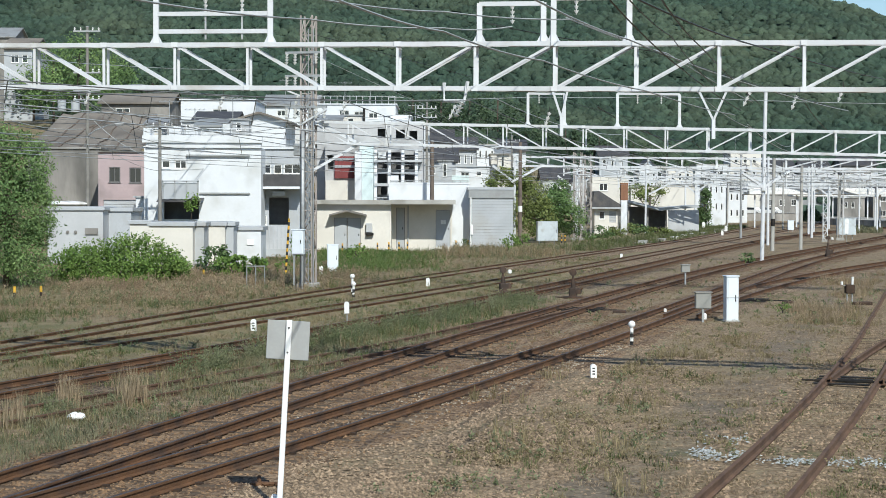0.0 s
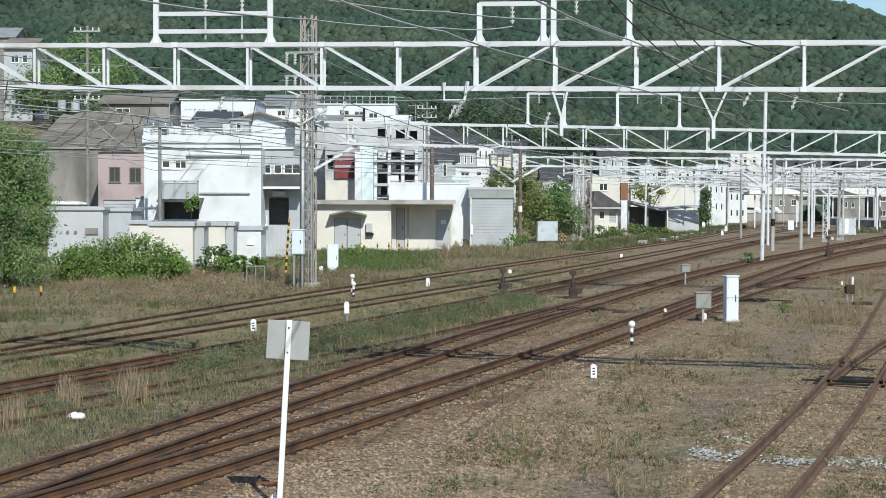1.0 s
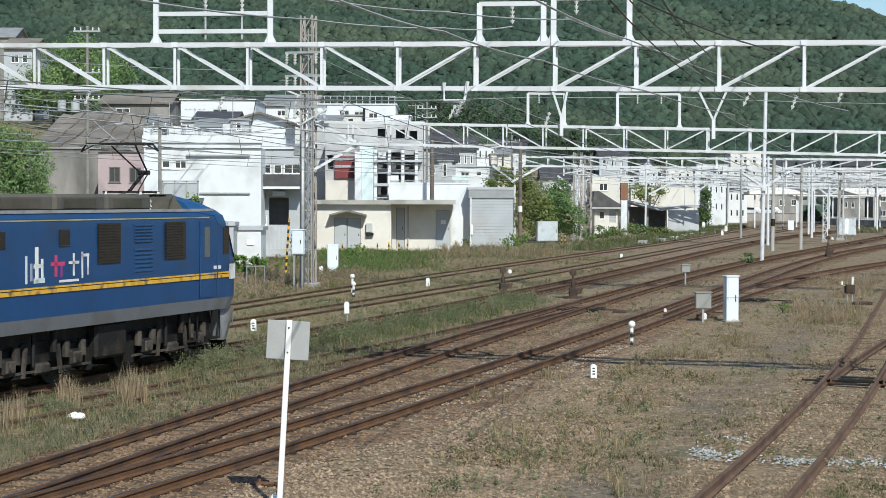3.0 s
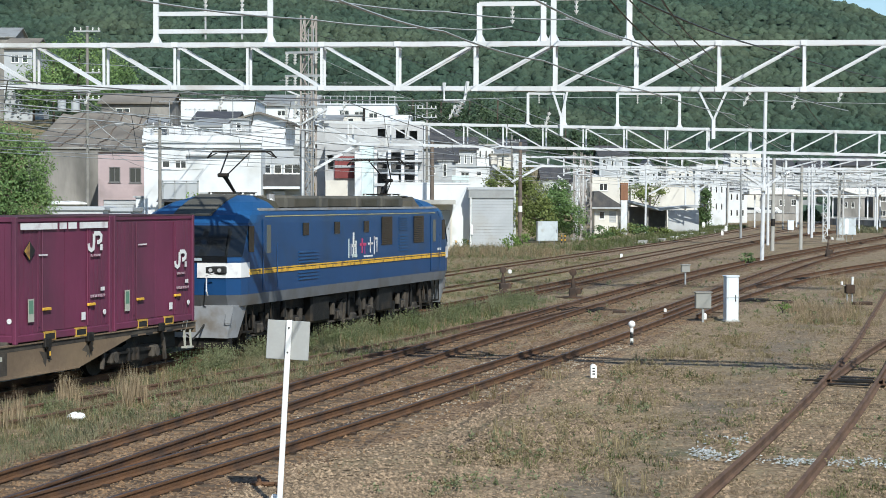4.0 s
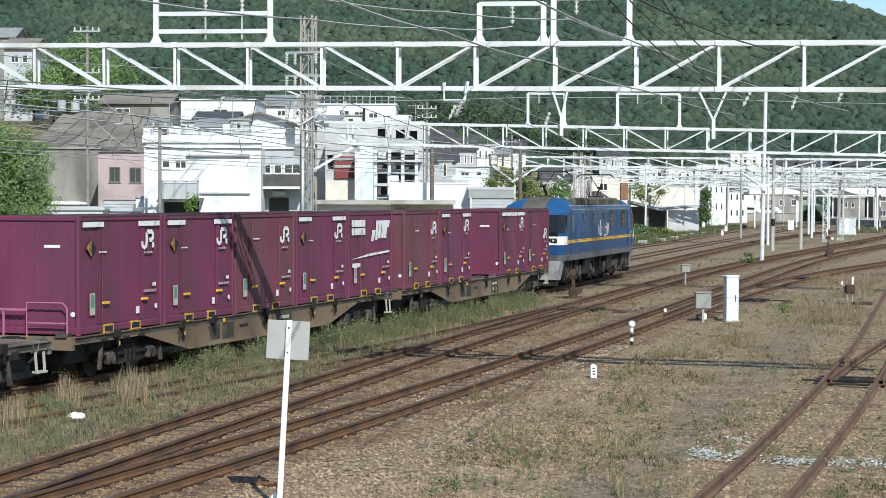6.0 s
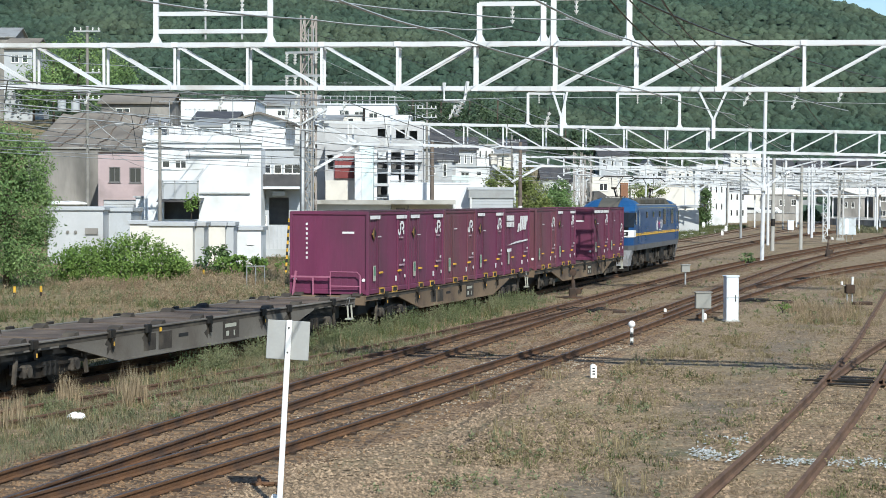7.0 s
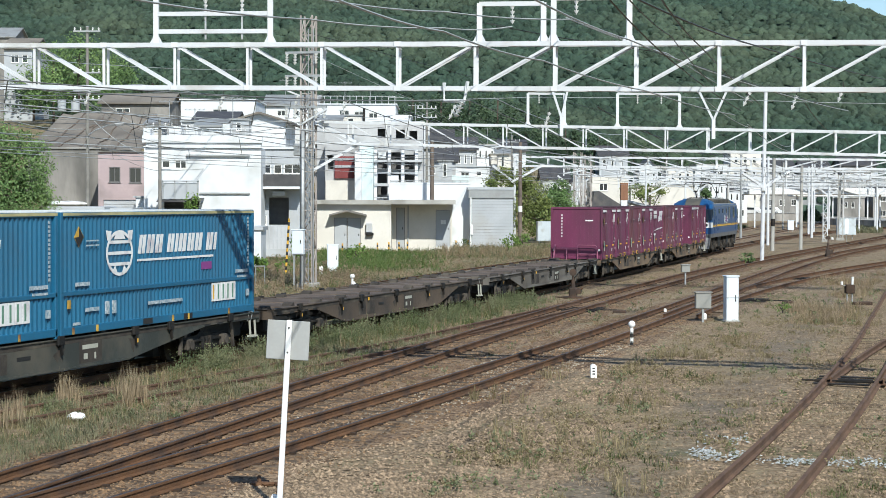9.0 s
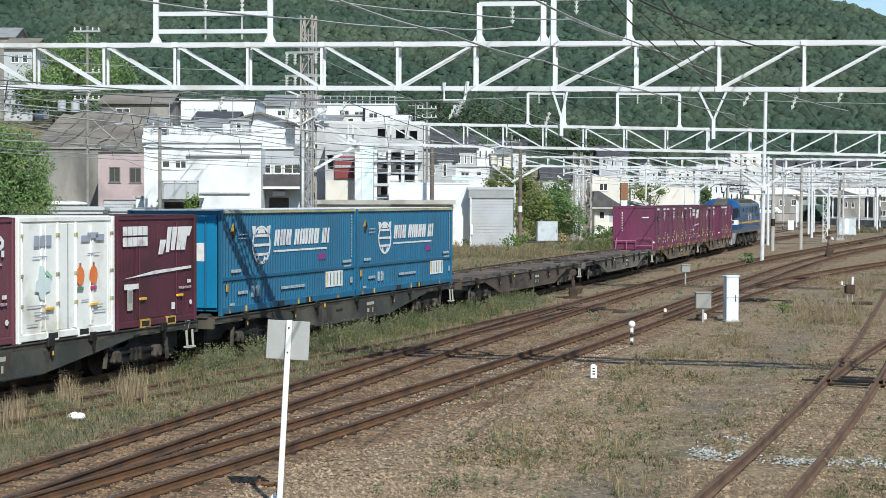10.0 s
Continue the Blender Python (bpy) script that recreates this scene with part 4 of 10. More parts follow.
def build_container(kind):
    """A 12-foot container; +y forward, floor at z = 0."""
    mt = M[{"mark": "purple", "marktop": "purpledeep", "plainlow": "purpledeep", "plain": "purplebrown", "plum": "plum", "slant": "purple", "white": "cream"}[kind]]
    label = {"plainlow": "deep maroon steel goods container with a low company mark", "marktop": "deep maroon steel goods container with four white top plates", "mark": "maroon steel goods container with white top plates and company mark", "plain": "maroon steel goods container with a company mark",
             "plum": "dark plum goods container with a white slanted mark and stripe", "slant": "maroon goods container with a white slanted mark and stripe", "white": "white goods container with painted pictures and bars"}[kind]
    C = thing("goods_container", label, "container", group="containers on the train")
    h = CL / 2
    g = G().cbox(-CW, CW, -h, h, 0.14, CH, 0.02)
    part("body", g, mt, C)
    fr = G()
    for s in (-1, 1):
        for e in (-1, 1):
            fr.cbox(s * CW - 0.045, s * CW + 0.045, e * h - 0.05, e * h + 0.05, 0.0, CH + 0.01, 0.012)
        fr.cbox(s * CW - 0.04, s * CW + 0.03, -h, h, CH - 0.09, CH + 0.012, 0.012)
        fr.cbox(s * CW - 0.04, s * CW + 0.03, -h, h, 0.03, 0.17, 0.012)
    for e in (-1, 1):
        fr.cbox(-CW, CW, e * h - 0.035, e * h + 0.035, CH - 0.09, CH + 0.012, 0.012)
        fr.cbox(-CW, CW, e * h - 0.035, e * h + 0.035, 0.03, 0.17, 0.012)
    part("frame", fr, mt, C)
    part("roof_sheet", G().cbox(-CW + 0.03, CW - 0.03, -h + 0.04, h - 0.04, CH, CH + 0.02, 0.006), M["rustline"] if kind != "white" else mt, C, "dark rusty roof sheet" if kind != "white" else "")
    for s in (-1, 1):
        x = s * CW
        if kind != "white":
            part("worn_edge", G().box(*sorted((x + s * 0.03, x + s * 0.034)), -h + 0.06, h - 0.06, CH - 0.012, CH + 0.013), M["rustline"], C)
        # corrugated side panels and the pair of doors
        if kind == "white":
            part("door_seam", G().box(*sorted((x + s * 0.012, x + s * 0.018)), -0.018, 0.018, 0.2, CH - 0.13), M["grey"], C, "dark seam between the doors")
            for y in (-1.8, -0.42, 0.3, 1.8):
                part("lock_bar", G().bar((x + s * 0.03, y, 0.2), (x + s * 0.03, y, CH - 0.1), 0.05, n=6), mt, C, "cream lock bar")
                for z in (0.7, 1.3, 2.1):
                    part("hinge", G().cbox(*sorted((x + s * 0.02, x + s * 0.06)), y - 0.05, y + 0.05, z, z + 0.08, 0.01), M["edge"], C)
        rib = G()
        for y in np.arange(-1.7, -1.15, 0.16) if kind != "white" else (-1.7,):
            rib.prism([(y, 0.2), (y + 0.07, 0.2), (y + 0.07, CH - 0.12), (y, CH - 0.12)], *sorted((x, x + s * 0.006)))
        part("side_rib_panel", rib, mt, C)
        rib = G()
        for y in np.arange(1.2, 1.75, 0.16) if kind != "white" else (1.68,):
            rib.prism([(y, 0.2), (y + 0.07, 0.2), (y + 0.07, CH - 0.12), (y, CH - 0.12)], *sorted((x, x + s * 0.006)))
        part("side_rib_panel", rib, mt, C)
        for a, b in ((-1.05, -0.01), (0.01, 1.05)):
            d = side_plate(C, "door", mt, x, 0.012, a, b, 0.2, CH - 0.13, c=0.005)
            ym = a + 0.16 if a < 0 else b - 0.16
            part("lock_rod", G().bar((x + s * 0.03, ym, 0.22), (x + s * 0.03, ym, CH - 0.15), 0.025, n=6), mt, d)
            part("door_handle", G().cbox(*sorted((x + s * 0.03, x + s * 0.08)), ym - 0.03, ym + 0.27, 0.62, 0.68, 0.01), M["yellow"], d, "yellow door handle")
            part("hinge_bar", G().box(*sorted((x + s * 0.016, x + s * 0.03)), a + 0.02 if a < 0 else b - 0.08, a + 0.08 if a < 0 else b - 0.02, 0.3, CH - 0.2), mt, d)
        for y in (-0.62, 0.62):
            pk = G().box(*sorted((x - s * 0.2, x + s * 0.045)), y - 0.22, y + 0.22, 0.15, 0.19).box(*sorted((x - s * 0.2, x + s * 0.045)), y - 0.22, y + 0.22, 0.0, 0.03)
            pk.box(*sorted((x - s * 0.2, x + s * 0.045)), y - 0.22, y - 0.19, 0.03, 0.15).box(*sorted((x - s * 0.2, x + s * 0.045)), y + 0.19, y + 0.22, 0.03, 0.15)
            part("fork_pocket", pk, M["pocket"] if kind != "white" else mt, C, "yellow-edged fork pocket" if kind != "white" else "")
            part("pocket_hole", G().box(*sorted((x - s * 0.1, x + s * 0.038)), y - 0.19, y + 0.19, 0.03, 0.15), M["black"], C)
        k = x + s * 0.044
        kk = x + s * 0.044
        if kind == "marktop":
            for a, b in ((-1.72, -0.35), (-0.25, 0.02), (0.1, 0.42), (0.55, 1.72)):
                side_plate(C, "top_plate", M["label"], kk, 0.012, a, b, CH - 0.24, CH - 0.11, "white top plate")
        elif kind == "mark":
            for a, b in ((-1.75, -0.85), (0.75, 1.75)):
                side_plate(C, "top_plate", M["label"], kk, 0.012, a, b, CH - 0.22, CH - 0.11, "white top plate")
        if kind in ("mark", "marktop"):
            part("company_mark", mark_shape(kk, 0.88, 1.76, 0.42, 0.62), M["label"], C, "white company mark")
            side_plate(C, "mark_bar", M["faintlabel"], k, 0.006, 1.0, 1.42, 1.66, 1.71)
            part("diamond_edge", G().prism([(-1.4, 1.64), (-1.18, 1.84), (-1.4, 2.04), (-1.62, 1.84)], *sorted((kk, kk + s * 0.006))), M["black"], C)
            dm = G().prism([(-1.4, 1.645), (-1.185, 1.84), (-1.4, 2.035), (-1.615, 1.84)], *sorted((kk + s * 0.004, kk + s * 0.009)))
            part("diamond_label", dm, M["black"], C, "black and yellow diamond label")
            part("diamond_half", G().prism([(-1.4, 1.66), (-1.4, 2.02), (-1.60, 1.84)], *sorted((kk + s * 0.009, kk + s * 0.013))), M["pocket"], C)
            side_plate(C, "mark_bar", M["label"], k, 0.004, -1.05, -0.72, 1.73, 1.76)
        elif kind in ("plain", "plainlow"):
            dz = 0.45 if kind == "plainlow" else 0.0
            part("company_mark", mark_shape(kk, 0.88, 1.72 - dz, 0.42, 0.62), M["label"], C, "white company mark")
            side_plate(C, "mark_bar", M["faintlabel"], k, 0.006, 1.0, 1.42, 1.58 - dz, 1.63 - dz)
            side_plate(C, "mark_bar", M["label"], k, 0.004, -0.85, -0.45, 1.85, 1.88)
        elif kind in ("plum", "slant"):
            side_plate(C, "mark_bar", M["label"], kk, 0.005, -1.6, -0.95, 1.0 - 0.12, 1.0)
            lg = G()
            for a, w, z0, z1 in ((-0.02, 0.30, 1.62, 1.95), (0.34, 0.22, 1.66, 2.24), (0.58, 0.26, 1.7, 2.24), (0.86, 0.26, 1.7, 2.24), (1.08, 0.3, 1.7, 2.24), (1.36, 0.22, 2.02, 2.24)):
                lg.prism([(a, z0), (a + w * 0.7, z0), (a + w + 0.08, z1), (a + 0.1, z1)], *sorted((k, k + s * 0.006)))
            part("company_mark", lg, M["label"], C, "slanted white company mark")
            part("swoosh", G().prism([(-1.65, 1.12), (1.6, 1.26), (1.6, 1.32), (-0.2, 1.26)], *sorted((k, k + s * 0.006))), M["label"], C, "white tapering stripe")
            for i in range(2):
                for j in range(5):
                    side_plate(C, "notice_block", M["label"], kk, 0.006, -1.66 + j * 0.23, -1.46 + j * 0.23, 2.07 - i * 0.24, 2.27 - i * 0.24)
        else:
            bar = lambda y0, y1, z0, z1, m, lab="": part("marking", G().box(*sorted((k, k + s * 0.005)), y0, y1, z0, z1), M[m], C, lab)
            for a in (-1.35, -1.12, -0.89):
                bar(a, a + 0.2, 1.92, 2.14, "navy", "faded navy block")
            for a, b, z in ((0.5, 0.85, 1.98), (0.75, 1.2, 2.04), (1.1, 1.45, 2.0)):
                bar(a, b, z, z + 0.13, "navy", "faded navy block")
            for a, b, z in ((-1.4, -0.85, 1.7), (0.75, 1.25, 1.72), (-1.6, -0.9, 0.72), (-1.35, -0.75, 0.58), (-1.3, -0.8, 0.48), (0.5, 0.8, 0.74), (0.85, 1.4, 0.62), (0.95, 1.5, 0.5), (-1.6, -1.2, 0.35)):
                bar(a, b, z, z + 0.022, "navy")
            pic = [(-1.15, 1.55), (-0.98, 1.5), (-0.92, 1.3), (-0.7, 1.25), (-0.74, 1.02), (-0.9, 0.98), (-0.95, 0.82), (-1.12, 0.86), (-1.18, 1.0), (-1.32, 1.02), (-1.3, 1.22), (-1.18, 1.28)]
            part("picture_patch", G().prism(pic, *sorted((k, k + s * 0.005))), M["paleblue"], C, "pale blue painted picture")
            part("picture_patch", G().prism([(-0.95, 1.38), (-0.7, 1.24), (-0.66, 1.3), (-0.88, 1.44)], *sorted((k + s * 0.005, k + s * 0.008))), M["palegreen"], C)
            for y in (0.45, 1.0):
                fruit = G().prism([(y + 0.17 * math.cos(t), 1.27 + 0.2 * math.sin(t)) for t in np.linspace(0, 6.0, 14)], *sorted((k, k + s * 0.005)))
                part("picture_patch", fruit, M["orange"], C, "round orange painted picture")
                part("picture_patch", G().box(*sorted((k, k + s * 0.005)), y - 0.13, y + 0.13, 0.96, 1.04), M["labelgreen" if y < 0.7 else "labelred"], C)
                part("picture_patch", G().box(*sorted((k, k + s * 0.005)), y - 0.03, y + 0.04, 1.46, 1.54), M["brick_mark"], C)
        if kind != "white":
            side_plate(C, "notice", M["worngrey"], kk, 0.008, -1.46, -1.24, 0.42, 0.88)
            side_plate(C, "notice_picture", M["labelgreen"] if kind not in ("plum", "slant") else M["grey"], kk + s * 0.008, 0.003, -1.43, -1.27, 0.58, 0.85)
            side_plate(C, "mark_bar", M["faintlabel"], kk, 0.005, 0.98, 1.6, 0.79, 0.85)
            side_plate(C, "mark_bar", M["label"], kk, 0.005, 1.42, 1.58, 0.92, 1.0)
            side_plate(C, "notice", M["label"], k, 0.005, 0.62, 0.78, 0.34, 0.5)
            part("marker_dot", G().disc((kk + s * 0.004, 1.58, 0.46), 0.06, 0.01, n=10), M["label"], C)
    for e in (-1, 1):
        y = e * h
        y1, y2 = y + e * 0.003, y + e * 0.011
        prof = [(-1.13, y1)]
        for x in np.arange(-1.1, 1.1, 0.2):
            prof += [(x, y1), (x, y2), (x + 0.09, y2), (x + 0.09, y1)]
        prof += [(1.13, y1), (1.13, y - e * 0.01), (-1.13, y - e * 0.01)]
        er = G().loft([[Vector((p, q, z)) for p, q in prof] for z in (0.2, CH - 0.12)])
        part("end_panel", er, mt, C)
        if kind in ("mark", "marktop", "plain", "plainlow"):
            nb = G()
            for i in range(8):
                nb.box(-0.72 - 0.03, -0.72 + 0.03, *sorted((y + e * 0.01, y + e * 0.014)), 2.10 - i * 0.145, 2.17 - i * 0.145)
            part("marking", nb, M["label"], C, "column of white number bars")
            part("mark_bar", G().box(0.42, 0.80, *sorted((y + e * 0.01, y + e * 0.014)), 1.85, 1.91), M["label"], C)
            for x in (-1.1, 1.1):
                part("marker_dot", G().disc((x, y + e * 0.02, 0.46), 0.055, 0.012, "y", n=10), M["label"], C)
    return C


def build_long_container():
    """A 31-foot corrugated container."""
    C = thing("long_goods_container", "blue corrugated long goods container with white globe mark", "container", group="containers on the train")
    hl, hw, hh = 4.68, 1.23, 2.6
    part("body", G().box(-hw + 0.04, hw - 0.04, -hl + 0.02, hl - 0.02, 0.12, hh - 0.02), M["cyan"], C)
    fr = G()
    for s in (-1, 1):
        for e in (-1, 1):
            fr.cbox(s * hw - 0.07, s * hw + 0.03, e * hl - 0.09, e * hl + 0.03, 0.0, hh, 0.015)
        fr.cbox(s * hw - 0.05, s * hw + 0.025, -hl, hl, hh - 0.1, hh, 0.012)
        fr.cbox(s * hw - 0.05, s * hw + 0.03, -hl, hl, 0.05, 0.22, 0.012)
        fr.cbox(s * hw - 0.05, s * hw + 0.03, -hl, hl, 0.86, 0.96, 0.012)
    part("frame", fr, M["cyan"], C)
    part("roof", G().box(-hw, hw, -hl, hl, hh - 0.01, hh + 0.02), M["cream"], C, "pale roof sheet")
    part("top_edge", G().box(hw + 0.026, hw + 0.034, -hl, hl, hh - 0.07, hh - 0.01).box(-hw - 0.034, -hw - 0.026, -hl, hl, hh - 0.07, hh - 0.01), M["edge"], C, "pale ochre top edge strip")
    for s in (-1, 1):
        x = s * (hw - 0.04)
        rb = G()
        y = -hl + 0.14
        while y < hl - 0.2:
            for z0, z1 in ((0.22, 0.86), (0.96, hh - 0.1)):
                rb.loft([[(x, y, z), (x + s * 0.04, y + 0.03, z), (x + s * 0.04, y + 0.10, z), (x, y + 0.13, z)] for z in (z0, z1)], cap=False, closed=False)
            y += 0.175
        part("corrugated_side", rb, M["cyan"], C)
        k = hw + 0.003
        a, b = sorted((s * k, s * (k + 0.005)))
        gl = G()
        cy, cz, ry, rz = -2.25, 1.70, 0.60, 0.50
        for i in range(24):
            t0, t1 = 2 * math.pi * i / 24, 2 * math.pi * (i + 1) / 24
            gl.prism([(cy + ry * math.cos(t0), cz + rz * math.sin(t0)), (cy + ry * math.cos(t1), cz + rz * math.sin(t1)), (cy + (ry - 0.07) * math.cos(t1), cz + (rz - 0.07) * math.sin(t1)), (cy + (ry - 0.07) * math.cos(t0), cz + (rz - 0.07) * math.sin(t0))], a, b)
        for z in (1.46, 1.70, 1.94):
            w = ry * math.sqrt(max(0, 1 - ((z - cz) / rz) ** 2)) - 0.03
            gl.prism([(cy - w, z - 0.035), (cy + w, z - 0.035), (cy + w, z + 0.035), (cy - w, z + 0.035)], a, b)
        gl.prism([(cy - 0.55, 1.98), (cy - 0.42, 1.98), (cy - 0.36, 2.18), (cy - 0.6, 2.2)], a, b)
        gl.prism([(cy + 0.42, 1.98), (cy + 0.55, 1.98), (cy + 0.6, 2.2), (cy + 0.36, 2.18)], a, b)
        gl.prism([(cy - 0.34, 1.28), (cy - 0.08, 1.22), (cy - 0.2, 1.44)], a, b)
        gl.prism([(cy + 0.08, 1.22), (cy + 0.34, 1.28), (cy + 0.2, 1.44)], a, b)
        gl.prism([(cy - 0.26, 2.0), (cy + 0.26, 2.0), (cy + 0.14, 2.14), (cy - 0.14, 2.14)], a, b)
        part("globe_mark", gl, M["label"], C, "white globe outline mark")
        nm = G()
        y = -1.42
        for w in (0.33, 0.35, 0.35, 0.0, 0.32, 0.13, 0.39, 0.34, 0.36, 0.0, 0.34, 0.13):
            if w:
                for u0, u1 in ((0, 0.40), (0.52, 0.94)) if w > 0.2 else ((0, 1),):
                    nm.prism([(y + u0 * w, 1.66), (y + u1 * w, 1.66), (y + u1 * w + 0.10, 2.08), (y + u0 * w + 0.10, 2.08)], a, b)
            y += (w + 0.06) if w else 0.18
        nm.prism([(-1.45, 1.49), (2.4, 1.49), (2.4, 1.54), (-1.45, 1.54)], a, b)
        part("lettering", nm, M["label"], C, "white slanted lettering bars")
        part("diamond_label", G().prism([(-4.0, 1.86), (-3.8, 2.08), (-4.0, 2.30), (-4.2, 2.08)], a, b), M["pocket"], C, "black and yellow diamond label")
        part("diamond_half", G().prism([(-4.0, 1.87), (-3.81, 2.08), (-4.0, 2.28), (-4.0, 2.08), (-4.18, 2.07)], *sorted((s * (k + 0.005), s * (k + 0.008)))), M["black"], C)
        mb = G()
        for y0, y1, z0, z1 in ((-3.75, -3.2, 1.98, 2.01), (-3.75, -3.2, 1.88, 1.91), (-4.2, -3.6, 1.05, 1.13), (3.6, 4.3, 1.05, 1.13), (-3.8, -3.2, 0.5, 0.58), (-1.0, 0.7, 0.5, 0.575), (3.7, 4.3, 0.93, 0.98), (4.2, 4.4, 0.45, 0.62), (-4.3, -4.0, 0.24, 0.3)):
            mb.prism([(y0, z0), (y1, z0), (y1, z1), (y0, z1)], a + s * 0.028, b + s * 0.028)
        for i in range(14):
            mb.prism([(4.35, 1.2 + i * 0.09), (4.43, 1.2 + i * 0.09), (4.43, 1.26 + i * 0.09), (4.35, 1.26 + i * 0.09)], a + s * 0.005, b + s * 0.005)
        part("marking", mb, M["dulllabel"], C)
        for i in range(5):
            y = 2.3 + i * 0.27
            side_plate(C, "notice", M["label"], s * (k + 0.002), 0.012, y, y + 0.25, 0.40, 0.84)
            side_plate(C, "notice_picture", M["labelgreen"] if i else M["yellow"], s * (k + 0.014), 0.003, y + 0.05, y + 0.12, 0.45, 0.8)
        if s > 0:
            part("pink_mark", G().box(s * k, s * (k + 0.006), 1.75, 2.3, 1.2, 1.38), M["labelpink"], C)
        for y in (-4.3, -3.3, 0.2, 1.0, 3.2):
            side_plate(C, "clamp", M["pocket"], s * (hw + 0.03), 0.03, y - 0.025, y + 0.025, 0.06, 0.2)
        for y in (-1.0, 1.0):
            side_plate(C, "fork_pocket", M["black"], s * (hw + 0.028), 0.006, y - 0.22, y + 0.22, 0.07, 0.2)
        side_plate(C, "lamp_box", M["pocket"], s * (hw + 0.03), 0.03, -4.52, -4.42, 0.6, 0.78)
        part("box_marks", G().box(*sorted((s * k, s * (k + 0.03))), -2.9, -2.75, 0.4, 0.68).box(*sorted((s * k, s * (k + 0.03))), -2.6, -2.45, 0.4, 0.68), M["dulllabel"], C)
    for e in (-1, 1):
        y = e * hl
        for a, b in ((-1.1, -0.02), (0.02, 1.1)):
            d = part("door", G().cbox(a, b, *sorted((y, y + e * 0.035)), 0.2, hh - 0.12, 0.01), M["cyanlight"] if e < 0 else M["cyan"], C, "bright blue end door" if e < 0 else "")
            for q in (0.25, 0.8):
                part("lock_rod", G().bar((a + q, y + e * 0.06, 0.2), (a + q, y + e * 0.06, hh - 0.15), 0.04, n=6), M["cyan"], d)
            part("door_notice", G().box(a + 0.35, a + 0.75, *sorted((y + e * 0.035, y + e * 0.04)), 1.35, 1.8), M["label"], d)
    return C


SPEED, SLOW, MID = 17.408, -0.0345, 5.0


def train_pose(off, half, t):
    """Pose of a vehicle on the line at t seconds, carried on two bogies."""
    s = off + SPEED * (t - MID) + SLOW * (t - MID) ** 2
    xa, ya, _ = line_at(s - half)
    xb, yb, _ = line_at(s + half)
    return pose((xa + xb) / 2, (ya + yb) / 2, 0, 0, 0, -math.degrees(math.atan2(xb - xa, yb - ya)))


LOCO = build_loco()
CARRIED.append((LOCO, 10.6, 5.71, Matrix.Identity(4)))
WAGON_STEP, WAGON_FIRST = 20.7, -10.05
PLAIN = build_container("plain")
MARK = build_container("mark")
MARKTOP = build_container("marktop")
PLAINLOW = build_container("plainlow")
SLANT = build_container("slant")
PLUM = build_container("plum")
WHITE = build_container("white")
LONG = build_long_container()
FIRST_USE = set()


def load(src, wagon_off, y, turned=False):
    ob = src if src.name not in FIRST_USE else copy_thing(src, Matrix.Identity(4))
    FIRST_USE.add(src.name)
    CARRIED.append((ob, wagon_off, 7.15, pose(0, y, 1.0, 0, 0, 180 if turned else 0)))


PITCH = 3.93
WAGONS = [
    ("beige", "dusty beige container wagon loaded with maroon containers", ["plainlow", "marktop", None, "mark", "plain"]),
    ("beige", "dusty beige container wagon with maroon containers and end railing", ["slant", "mark", "plain", "mark", "mark"]),
    ("greywagon", "dusty grey container wagon, empty", []),
    ("brownwagon", "dirty brown container wagon, empty", []),
    ("greenwagon", "dark grey-green container wagon with two long blue containers", ["long"]),
    ("greenwagon", "dark grey-green container wagon with plum and white containers", ["plum", "white", "plain"]),
]
for i, (mt, label, cargo) in enumerate(WAGONS):
    off = WAGON_FIRST - WAGON_STEP * i
    CARRIED.append((build_wagon(M[mt], label, rail_end=(i == 1), belly=(3.0, 6.9) if mt == "greenwagon" else (4.5, 6.8)), off, 7.15, Matrix.Identity(4)))
    if cargo == ["long"]:
        load(LONG, off, 4.79)
        load(LONG, off, -4.79)
    else:
        for j, kind in enumerate(cargo):
            if kind:
                load({"plain": PLAIN, "mark": MARK, "marktop": MARKTOP, "plainlow": PLAINLOW, "plum": PLUM, "slant": SLANT, "white": WHITE}[kind], off, 2 * PITCH - j * PITCH)


# ---- overhead line structures ----
ACROSS = -0.27                    # the portals stand square to the tracks: y falls by this for each metre of x


